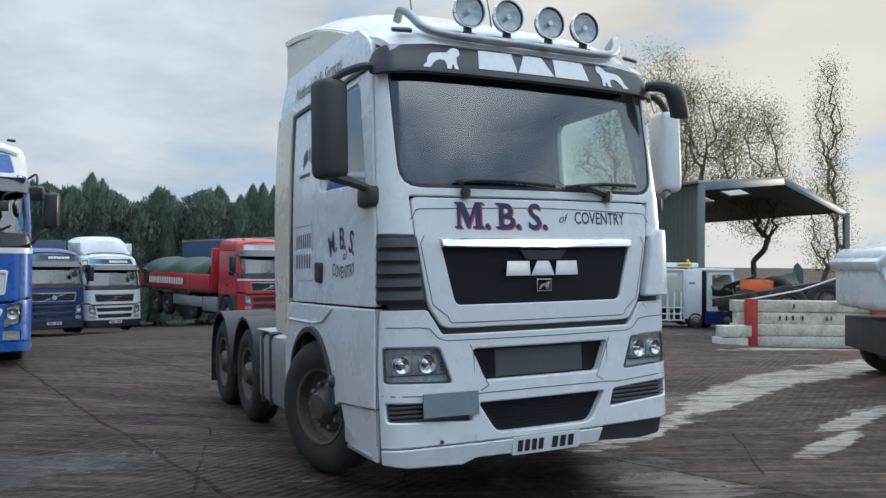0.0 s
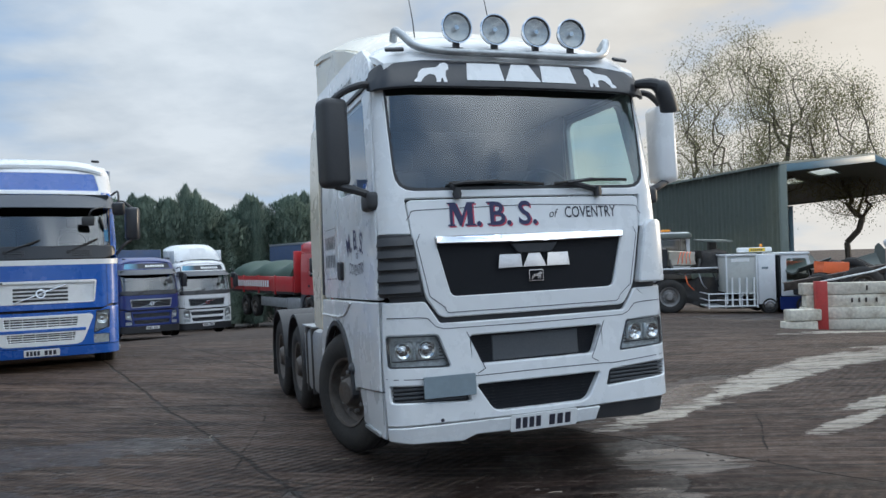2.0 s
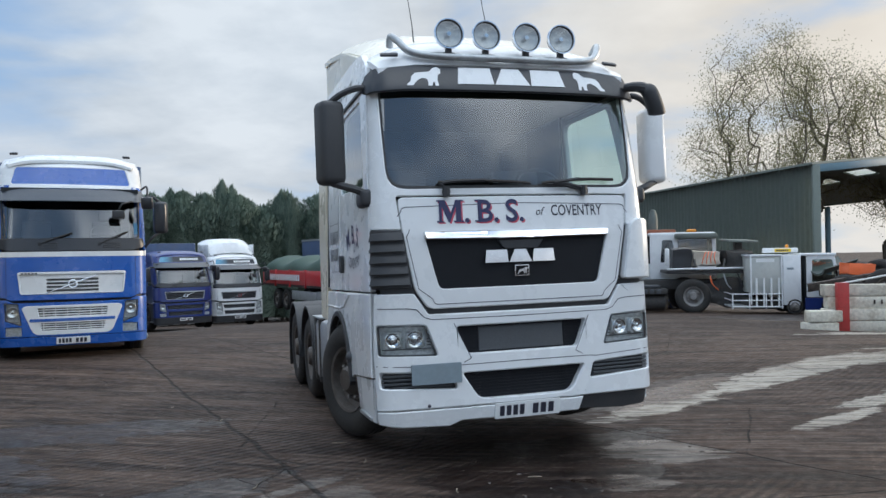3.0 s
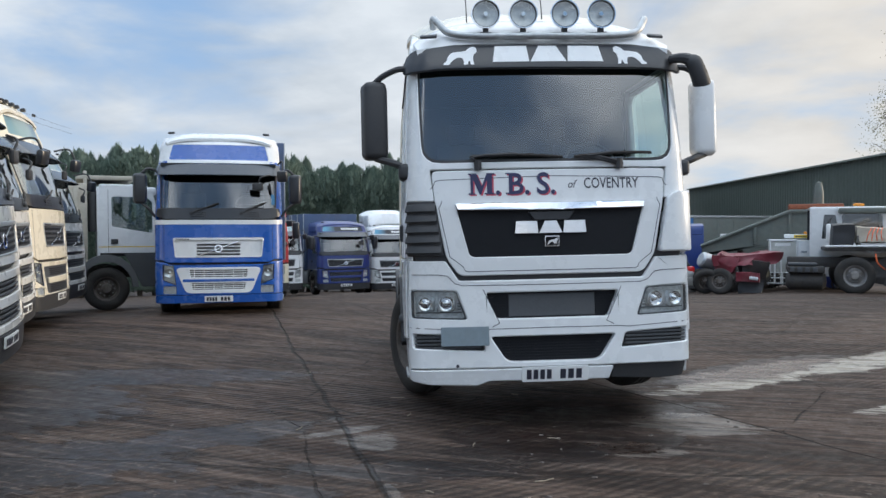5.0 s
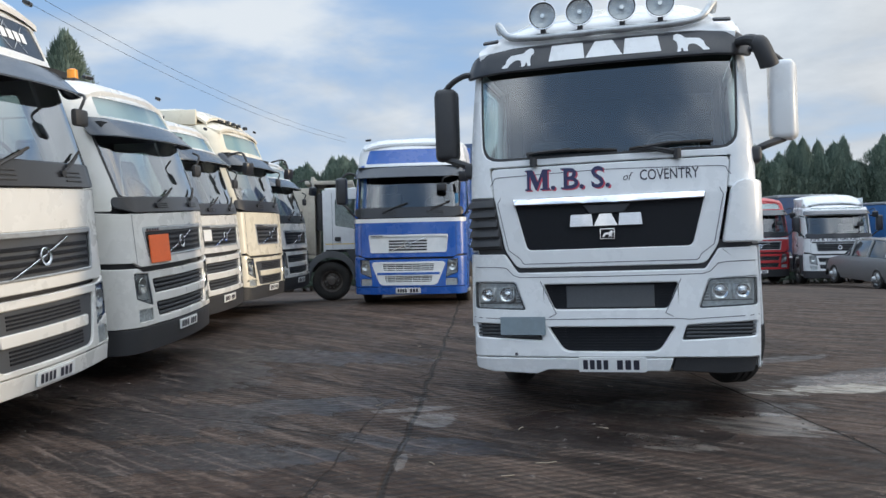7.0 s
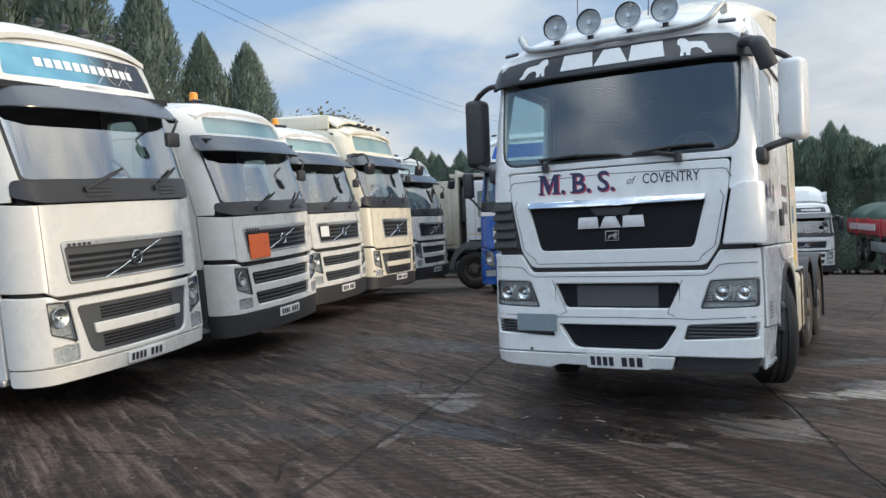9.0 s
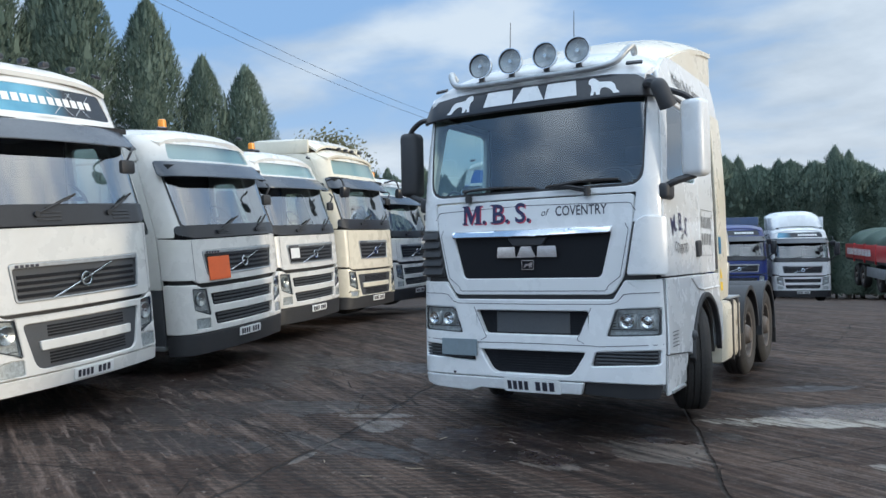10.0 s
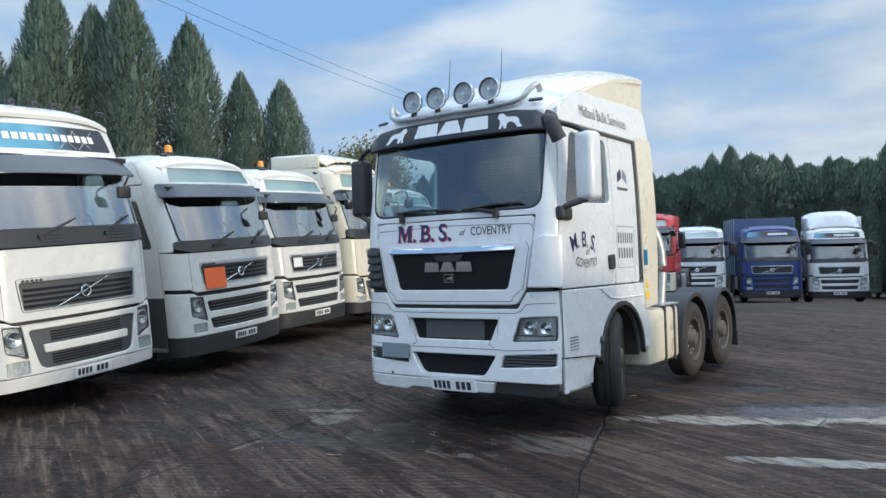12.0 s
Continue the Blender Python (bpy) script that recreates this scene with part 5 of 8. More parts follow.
    for x, y in ((0.3, 3.3), (0.38, 3.35), (0.22, 3.28)):
        part("air_hose", tube(smooth_line([(x, 2.5, 1.7), (x + 0.05, 2.9, 1.25), (x, y, 1.45), (x - 0.1, y + 0.2, 1.08)]), 0.016, 8), BLACK, T)
    part("blue_sticker", panel(lambda u, v, o=0.0: S(side(u), v, o), rect(2.22, 2.34, 1.52, 1.70), [], 0.016, 0, 0, edge=0), SIGNBLUE, T)
    part("yellow_sticker", panel(lambda u, v, o=0.0: S(side(u), v, o), rect(2.22, 2.34, 1.13, 1.22), [], 0.016, 0, 0, edge=0), YELLOW, T)
    part("yellow_sticker", panel(lambda u, v, o=0.0: S(side(u), v, o), [(2.22, 1.26), (2.34, 1.26), (2.28, 1.37)], [], 0.016, 0, 0, edge=0), YELLOW, T)
    return T


HERO_Z = -0.02
GREYRIM = mat("worn_rim", (0.14, 0.125, 0.112), 0.6, metal=0.5, grain=0.2, grain_scale=18, dirt=0.7, dirt_color=(0.08, 0.05, 0.035), dirt_scale=8)
make_hero()


# ---- the other lorries ----
row = "white lorries in a row"
FM = dict(half=1.21, lip=0.29, skirt=0.565, bump=1.14, gap=1.20, top=1.77, base=1.92, ws=2.62, vis0=2.58, vis1=2.79, up0=2.80, up1=3.03, roof=3.25, depth=2.1,
          grille=(0.84, 0.78, 1.29, 1.62), slots=((0.72, 0.90, 1.055), (0.68, 0.645, 0.80)), lamp=(0.80, 1.05, 0.775, 1.14), fog=(0.80, 1.04, 0.62, 0.745), plate=0.425)
FH = dict(half=1.20, lip=0.345, skirt=0.50, bump=1.06, gap=1.10, top=1.90, base=2.09, ws=2.86, vis0=2.74, vis1=2.97, up0=3.03, up1=3.345, roof=3.60, depth=2.25,
          grille=(0.84, 0.80, 1.195, 1.565), slots=((0.66, 0.83, 0.965), (0.62, 0.60, 0.72)), lamp=(0.80, 1.03, 0.685, 1.06), fog=(0.78, 1.03, 0.52, 0.665), plate=0.37)


def make_cab_lorry(label, m, D, paint, band=None, roof_fair=0.0, sign="", plate_off=0.0, orange=False, note=False, white_grille=False, lower=None, lamps=False,
                   beacon=False, wind_window=True, group="", body="chassis", uframe=False, stripe=None, bar=True, chin=None, upper_paint=None, mirrors=True, kerb=False):
    """A forward-control lorry with a two-step front, sun visor, high roof and chassis."""
    T = thing("lorry", label, "lorry", m, group)
    h = D["half"]
    k = D["roof"]
    S = Shell(h, 0.08, 0.30, [(0.2, 0.03), (0.5, 0.0), (D["bump"], 0.03), (D["gap"], 0.035), (D["top"], 0.08), (D["base"], 0.12), (D["ws"], 0.34), (D["up0"], 0.40), (D["up1"], 0.52), (k, 0.80)],
              [(0.2, 0.98), (1.9, 0.985), (D["ws"], 0.96), (D["up1"], 0.93), (k, 0.86)])
    side = S.side
    low = lower or paint
    c1 = side(0.46)
    ls = [(D["lamp"][0] - 0.02, D["lamp"][2]), (D["lamp"][1], D["lamp"][2] + 0.09), (D["lamp"][1] + 0.01, D["lamp"][3]), (D["lamp"][0] + 0.03, D["lamp"][3] - 0.01)]
    fg = rect(*D["fog"])
    holes = [fillet(o, 0.02) for a in (ls, fg) for o in (a, mirror_pts(a))]
    slot_o = []
    if uframe:
        u = [(-0.76, D["bump"] - 0.07), (0.76, D["bump"] - 0.07), (0.65, 0.545, 0.10), (-0.65, 0.545, 0.10)]
        holes.append(fillet(u, 0.05))
    else:
        for w, a, b in D["slots"]:
            o = [(-w, a), (w, a), (w + 0.04, b), (-w - 0.04, b)]
            slot_o.append(o)
            holes.append(fillet(o, 0.03))
    part("bumper", panel(S, fillet([(-c1, D["skirt"]), (c1, D["skirt"]), (c1, D["bump"] + 0.06), (1.0, D["bump"] + 0.05), (0.9, D["bump"]), (-0.9, D["bump"]), (-1.0, D["bump"] + 0.05), (-c1, D["bump"] + 0.06)], 0.03), holes, 0, 0.06, 0.1, edge=0.01), low, T)
    part("bumper_skirt", panel(S, fillet([(-c1 + 0.03, D["lip"]), (c1 - 0.03, D["lip"]), (c1, D["skirt"] - 0.008), (-c1, D["skirt"] - 0.008)], 0.03), [], -0.004, 0.06, 0.1), chin or BLACK, T)
    part("bumper_core", panel(S, fillet([(-c1 + 0.03, D["lip"] + 0.05), (c1 - 0.03, D["lip"] + 0.05), (c1 - 0.03, D["gap"] + 0.12), (-c1 + 0.03, D["gap"] + 0.12)], 0.02), [], -0.08, 0.02, 0.15), BLACK, T)
    if uframe:
        part("lower_grille", panel(S, fillet(u, 0.04), [], -0.02, 0.02, 0.12), GREYBLACK, T)
        for a, b in ((0.58, 0.70), (0.84, 0.96)):
            slats(S, -0.50, 0.50, a, b, 4, MESH, T, 0.015, -0.012, name="grille_slat", frac=0.6)
        part("bumper_bar", panel(S, fillet([(-0.59, 0.722), (0.59, 0.722), (0.60, 0.815), (-0.60, 0.815)], 0.02), [], 0.004, 0.03, 0.1), low, T)
    else:
        gm = WHITE if white_grille else GREYBLACK
        if white_grille:
            part("grille_surround", panel(S, fillet([(-0.60, 0.53, 0.1), (0.60, 0.53, 0.1), (0.78, D["bump"] - 0.09), (0.73, D["bump"] - 0.05), (-0.73, D["bump"] - 0.05), (-0.78, D["bump"] - 0.09)], 0.05),
                                          [fillet([(-w + 0.14, a), (w - 0.14, a), (w - 0.12, b), (-w + 0.12, b)], 0.02) for w, a, b in D["slots"]], 0.006, 0.03, 0.1), WHITE, T, "white grille surround")
            part("blue_bar", panel(S, fillet([(-0.66, 0.745), (0.66, 0.745), (0.66, 0.795), (-0.66, 0.795)], 0.02), [], 0.012, 0.02, 0.1), low, T)
        for o, (w, a, b) in zip(slot_o, D["slots"]):
            part("slot_mesh", panel(S, fillet(o, 0.03), [], -0.045, 0.01, 0.15, edge=0), MESH, T)
            slats(S, -w + 0.02, w - 0.02, a + 0.005, b - 0.005, 3, gm, T, 0.02, -0.014, name="slot_slat", frac=0.5)
            if white_grille:
                for i in range(6):
                    x = -0.45 + i * 0.18
                    part("grille_upright", panel(S, rect(x - 0.006, x + 0.006, a, b), [], -0.008, 0.02, 0, edge=0.001), WHITE, T)
    for g in (1, -1):
        headlamp(S, fillet(ls if g > 0 else mirror_pts(ls), 0.02), T, g * (D["lamp"][0] + D["lamp"][1]) / 2, (D["lamp"][2] + D["lamp"][3]) / 2 + 0.04, g, twin=False, r=0.085)
        f = part("fog_lamp", panel(S, fillet(fg if g > 0 else mirror_pts(fg), 0.02), [], -0.02, 0.02, 0.1), GREYPL_LAMP, T)
        part("lamp_cover", panel(S, fillet(fg if g > 0 else mirror_pts(fg), 0.02), [], 0.0, 0, 0.1, edge=0.004), LENS, f)
    plate(S, plate_off, D["plate"], T, off=0.018)
    # upper front with grille
    gw, gb, g0, g1 = D["grille"]
    gr = [(-gb, g0), (gb, g0), (gw, g1), (-gw, g1)]
    face = [(-c1, D["gap"] + 0.06), (-1.04, D["gap"] + 0.05), (-0.94, D["gap"]), (0.94, D["gap"]), (1.04, D["gap"] + 0.05), (c1, D["gap"] + 0.06), (c1, D["top"] + 0.02), (1.1, D["top"]), (-1.1, D["top"]), (-c1, D["top"] + 0.02)]
    part("front_panel", panel(S, fillet(face, 0.02), [fillet(gr, 0.04)], 0, 0.05, 0.1, edge=0.008), paint, T)
    for g in (1, -1):
        part("panel_gap", panel(S, rect(min(g * 1.0, g * 1.006), max(g * 1.0, g * 1.006), D["gap"] + 0.04, D["top"] - 0.01), [], 0.0015, 0, 0, edge=0), INK, T)
    part("grille", panel(S, fillet(gr, 0.04), [], -0.02, 0.02, 0.12), WHITE if white_grille else GREYBLACK, T, "white slatted grille" if white_grille else "dark grey slatted grille")
    sl = 0.40 if white_grille else gb - 0.04
    slats(S, -sl, sl, g0 + 0.03, g1 - (0.10 if D is FH else 0.06), 4, BLACK if white_grille else MESH, T, 0.012, -0.010, name="grille_slat", frac=0.55)
    part("grille_rim", panel(S, fillet(gr, 0.04), [fillet([(-gb + 0.02, g0 + 0.02), (gb - 0.02, g0 + 0.02), (gw - 0.03, g1 - 0.045), (-gw + 0.03, g1 - 0.045)], 0.03)], 0.006, 0.02, 0.12), GALV if not white_grille else WHITE, T)
    bars(S, -gw + 0.06, g1 - 0.038, 0.26, 0.026, INK, T, 5, name="maker_bar", off=0.010)
    zc = (g0 + g1) / 2 - 0.02
    if bar:
        part("diagonal_bar", panel(S, [(-0.42, g0 + 0.02), (-0.38, g0 + 0.02), (0.40, g1 - 0.06), (0.36, g1 - 0.06)], [], 0.012, 0.015, 0.1, edge=0.002), CHROME, T)
    ring = [(0.075 * math.cos(a * math.pi / 10), zc + 0.075 * math.sin(a * math.pi / 10)) for a in range(20)]
    ring2 = [(p[0] * 0.68, zc + (p[1] - zc) * 0.68) for p in ring]
    part("emblem_ring", panel(S, ring, [ring2], 0.025, 0.02, 0, edge=0.003), CHROME, T)
    if orange:
        part("hazard_board", panel(S, fillet(rect(-gw + 0.07, -gw + 0.47, g0 - 0.06, g1 - 0.085), 0.01), [], 0.03, 0.015, 0.2, edge=0.002), ORANGE, T, "plain orange hazard board")
    if note:
        part("paper_sheet", panel(S, rect(-gw + 0.08, -gw + 0.32, g0 + 0.10, g1 - 0.06), [], 0.02, 0.004, 0.2, edge=0), PLATE, T)
    # black screen base, wipers, glass, pillars
    part("screen_base", panel(S, fillet([(-1.20, D["top"] + 0.07), (-0.95, D["top"] + 0.012), (0.95, D["top"] + 0.012), (1.20, D["top"] + 0.07), (1.18, D["base"] + 0.03), (-1.18, D["base"] + 0.03)], 0.06), [], 0.012, 0.03, 0.1, edge=0.006), VISOR, T, "black wiper panel")
    ws = [(-1.10, D["base"]), (1.10, D["base"]), (1.16, D["ws"]), (-1.16, D["ws"])]
    part("windscreen_frame", panel(S, fillet([(-c1, D["top"] + 0.03), (-1.21, D["top"] + 0.03), (-1.17, D["base"] - 0.005), (1.17, D["base"] - 0.005), (1.21, D["top"] + 0.03), (c1, D["top"] + 0.03), (c1, D["up0"]), (-c1, D["up0"])], 0.02), [fillet(ws, 0.05)], 0, 0.05, 0.1, 0.16, edge=0.006), paint, T)
    part("windscreen", panel(S, fillet(ws, 0.05), [], -0.01, 0, 0.1, 0.16, edge=0), SCREEN if group == row else DULLSCREEN, T)
    part("screen_seal", panel(S, fillet(ws, 0.05), [fillet([(-1.07, D["base"] + 0.035), (1.07, D["base"] + 0.035), (1.13, D["ws"]), (-1.13, D["ws"])], 0.06)], -0.006, 0.004, 0.1, 0.16, edge=0), BLACK, T)
    wiper(S, -0.50, D["base"] - 0.06, -0.08, D["base"] + 0.09, T)
    wiper(S, 0.42, D["base"] - 0.06, 0.80, D["base"] + 0.10, T)
    for s in (-0.36, 0.62):
        slats(S, s - 0.14, s + 0.14, D["top"] + 0.05, D["base"] - 0.03, 3, BLACK, T, 0.008, 0.02, name="base_vent", frac=0.5)
    part("inside_mirror", moved(box(-0.10, 0.10, -0.03, 0.03, -0.075, 0.075, 0.025), pose(0.72, 0.10, D["ws"] - 0.34)), BLACK, T)
    part("mirror_bracket", tube(smooth_line([(0.72, 0.10, D["ws"] - 0.28), (0.78, 0.08, D["ws"] - 0.16), (0.95, 0.22, D["ws"] - 0.10)]), 0.014, 6), BLACK, T)
    # visor
    vz = lambda s, z, o: S(s, z, o + 0.20 * max(0.0, min(1.0, (D["vis1"] - z) / (D["vis1"] - D["vis0"]))) * max(0.15, 1 - (abs(s) / 1.28) ** 6))
    part("sun_visor", panel(vz, fillet([(-1.20, D["vis0"]), (1.20, D["vis0"]), (1.22, D["vis1"]), (-1.22, D["vis1"])], 0.05), [], 0.03, 0.03, 0.08, 0.05, edge=0.012), SMOKED, T, "dark projecting sun visor")
    # high roof front
    up = paint if upper_paint is None else upper_paint
    sg = [(-0.98, D["up0"] + 0.02), (0.98, D["up0"] + 0.02), (0.92, D["up1"]), (-0.92, D["up1"])]
    part("roof_front", panel(S, fillet([(-c1 + 0.05, D["up0"] - 0.04), (c1 - 0.05, D["up0"] - 0.04), (c1 - 0.05, k - 0.10), (-c1 + 0.05, k - 0.10)], 0.08), [fillet(sg, 0.05)], 0, 0.06, 0.1, 0.06, edge=0.01), up, T)
    if sign:
        part("roof_sign", panel(S, fillet(sg, 0.05), [], -0.012, 0.02, 0.12, 0.1, edge=0), SIGN[sign], T, "dark and blue roof sign" if sign == "blue" else "roof sign board")
        if sign in ("blue", "dark"):
            bars(S, -0.62 if sign == "blue" else -0.1, (D["up0"] + D["up1"]) / 2 - 0.03, 1.35 if sign == "blue" else 0.85, 0.085, PLATE, T, 12 if sign == "blue" else 8, name="sign_bar", off=-0.006, gap=0.25)
            if sign == "blue":
                for a, b in ((0.10, 0.42), (0.36, 0.08), (0.62, 0.36), (0.40, 0.72)):
                    part("sign_stroke", panel(S, [(a, D["up0"] + 0.04), (a + 0.012, D["up0"] + 0.04), (b + 0.012, D["up1"] - 0.03), (b, D["up1"] - 0.03)], [], -0.008, 0, 0.1, edge=0), GALV, T, smooth=False)
    elif wind_window:
        part("roof_window", panel(S, fillet(sg, 0.05), [], -0.012, 0, 0.12, 0.1, edge=0), GLASS, T)
        part("roof_blind", panel(S, fillet(sg, 0.05), [], -0.06, 0.02, 0.12, 0.1, edge=0), BLIND, T)
    # sides
    dp = D["depth"]
    for g in (1, -1):
        q = lambda u, v: (g * side(u), v)
        f = lambda pts: [q(*p[:2]) + tuple(p[2:]) for p in (pts if g > 0 else list(reversed(pts)))]
        wz0, wz1 = D["top"] + 0.08, D["ws"] - 0.06
        win = [(0.56, wz0), (1.25, wz0), (1.25, wz1), (0.70, wz1)]
        door = part("door", panel(S, fillet(f([(0.475, D["gap"] - 0.06), (1.40, D["gap"] - 0.06), (1.40, D["up0"] - 0.02), (0.475, D["up0"] - 0.02)]), 0.03), [fillet(f(win), 0.08)], 0, 0.05, 0.14, 0.2, edge=0.006), paint, T)
        part("door_window", panel(S, fillet(f(win), 0.08), [], -0.01, 0, 0.2, 0.2, edge=0), GLASS, door)
        part("sleeper_side", panel(S, fillet(f([(1.415, D["gap"] - 0.06), (dp, D["gap"] - 0.06), (dp, D["up0"] - 0.02), (1.415, D["up0"] - 0.02)]), 0.03), [], 0, 0.05, 0.2, 0.2, edge=0.006), paint, T)
        part("roof_side", panel(S, fillet(f([(0.42, D["up0"] - 0.005), (dp, D["up0"] - 0.005), (dp, k - 0.06), (1.0, k - 0.08), (0.42, k - 0.14)]), 0.05), [], 0, 0.05, 0.14, 0.06, edge=0.01), up, T)
        arch = [(1.38 + 0.62 * math.cos(radians(a)), 0.52 + 0.62 * math.sin(radians(a))) for a in range(0, 181, 15)]
        part("lower_side", panel(S, f([(0.475, 0.42), (0.76, 0.42)] + [p for p in reversed(arch) if p[1] > 0.5] + [(2.0, 0.52), (dp, 0.52), (dp, D["gap"] - 0.07), (0.475, D["gap"] - 0.07)]), [], 0.004, 0.05, 0.14, edge=0.006), low if D is FH else GREYBLACK, T)
        part("step", box(g * 1.0 if g > 0 else -1.2, 1.2 if g > 0 else -1.0, 0.5, 0.85, 0.36, 0.42, 0.01), GALV, T)
        if mirrors:
            mx = g * (h + 0.22)
            mm = mirror_unit(T, mx, 0.34, D["base"] + 0.12, D["base"] + 0.68, VISOR if paint is not WHITE or D is FH else VISOR, 0.25, 0.16, -10 * g, "dark mirror housing")
            part("mirror_arm", tube(smooth_line([(g * (h - 0.06), 0.45, D["ws"] - 0.03), (g * (h + 0.08), 0.36, D["ws"] + 0.0), (mx, 0.34, D["base"] + 0.66)]), 0.025, 8), BLACK, mm)
            part("mirror_arm", tube(smooth_line([(g * (h - 0.04), 0.36, D["top"] + 0.06), (g * (h + 0.08), 0.30, D["base"] + 0.04), (mx, 0.34, D["base"] + 0.14)]), 0.025, 8), BLACK, mm)
        part("handle", panel(S, fillet(f([(1.20, 1.45), (1.36, 1.45), (1.36, 1.53), (1.20, 1.53)]), 0.02), [], 0.025, 0.03, 0.1), BLACK, door)
        part("roof_marker", moved(box(-0.06, 0.06, -0.03, 0.03, -0.02, 0.02, 0.012), pose(g * 0.88, 0.62, k - 0.03, 20, 0, g * 15)), VISOR, T)
        if stripe:
            part("side_stripe", panel(S, f([(0.48, 1.60), (dp, 1.60), (dp, 1.72), (0.48, 1.72)]), [], 0.004, 0, 0.2, edge=0), stripe, T)
        add_wheel(T, g * 1.02, 1.38, 0.50, 0.30, 0, GREYRIM)
    if mirrors or kerb:
        part("kerb_mirror", moved(box(-0.10, 0.10, -0.06, 0.06, -0.11, 0.11, 0.04), pose(h - 0.02, 0.02, D["vis0"] - 0.02, 10, 0, -20)), VISOR, T)
        part("mirror_stalk", tube(smooth_line([(h - 0.10, 0.36, D["vis1"]), (h - 0.02, 0.12, D["vis1"] + 0.04), (h - 0.02, 0.02, D["vis0"] + 0.06)]), 0.018, 6), BLACK, T)
    part("roof", roof_cap([(0.60, 0.96, k - 0.22, k - 0.12), (0.66, 1.00, k - 0.20, k - 0.06), (0.85, 1.02, k - 0.13, k + 0.0), (1.3, 1.03, k - 0.09, k + 0.04), (dp, 1.03, k - 0.08, k + 0.05)]), up, T)
    part("cab_back", box(-h + 0.06, h - 0.06, dp - 0.06, dp, 1.0, k - 0.1, 0.02), paint, T)
    if lamps:
        for x in (-0.30, 0.0, 0.26, 0.62):
            part("roof_lamp", moved(box(-0.045, 0.045, -0.04, 0.04, -0.03, 0.03, 0.015), pose(x, 0.72, k + 0.02, -10, 0, 0)), VISOR, T)
    if beacon:
        b = part("beacon", moved(lathe([(0, 0.06), (0.10, 0.055), (0.115, 0.03)], 16, "Z"), Matrix.Translation((-0.2, 1.15, k + 0.08))), AMBER, T, "amber flashing beacon")
        part("beacon_foot", box(-0.26, -0.14, 1.09, 1.21, k - 0.0, k + 0.085, 0.01), BLACK, b)
    if roof_fair:
        part("roof_fairing", roof_cap([(0.85, 0.98, k - 0.05, k + 0.10), (1.1, 1.02, k + 0.12, k + roof_fair * 0.75), (1.5, 1.05, k + roof_fair * 0.55, k + roof_fair), (2.3, 1.08, k + roof_fair * 0.7, k + roof_fair)]), paint, T, "tall roof air deflector")
        for g in (-1, 1):
            part("fairing_side", box(g * 1.05 - 0.03, g * 1.05 + 0.03, 1.0, 2.3, k - 0.1, k + roof_fair * 0.62, 0.02), paint, T)
    if band:
        band(T, S, D)
    cab_inside(T, S, 1.15, D["ws"] + 0.12, dp, h - 0.14, D["base"] + 0.05, 0.5)
    chassis(T, 0.5, 6.0, 0.95)
    part("engine", box(-0.4, 0.4, 0.6, 2.0, 0.45, 1.05, 0.04), CHASSIS, T)
    for g in (1, -1):
        add_wheel(T, g * 1.02, 4.7, 0.50, 0.29, 0, GREYRIM)
        part("mudguard", mudguard(4.7, 0.60, 0.7 if g > 0 else -1.2, 1.2 if g > 0 else -0.7, -5, 185), BLACK, T)
        part("side_tank", box(0.62 if g > 0 else -1.18, 1.18 if g > 0 else -0.62, 2.3, 3.7, 0.40, 0.98, 0.06), GALV, T)
    if body == "box":
        part("cargo_box", box(-1.25, 1.25, 2.45, 8.5, 1.05, BOX_TOP, 0.02), BLUEGREY, T, "blue-grey curtain-sided load box")
        for x in (-1.26, 1.26):
            for i in range(6):
                part("box_post", box(x - 0.012, x + 0.012, 2.5 + i * 1.18, 2.56 + i * 1.18, 1.05, BOX_TOP, 0.004), GALV, T)
        for g in (1, -1):
            add_wheel(T, g * 1.02, 6.4, 0.50, 0.29, 0, GREYRIM)
    if body == "tank":
        tk = lathe([(2.5, 0.0), (2.52, 0.9), (2.62, 1.05), (8.0, 1.05), (8.1, 0.9), (8.12, 0.0)], 32, "Y")
        part("tank", moved(tk, Matrix.Translation((0, 0, 2.05))), WHITE, T, "white road tank")
    return T


BOX_TOP = 3.62
BLUEGREY = mat("blue_grey_curtain", (0.05, 0.085, 0.17), 0.55, grain=0.1, grain_scale=5, dirt=0.3)
BLIND = mat("roof_blind", (0.36, 0.44, 0.44), 0.6, grain=0.05)


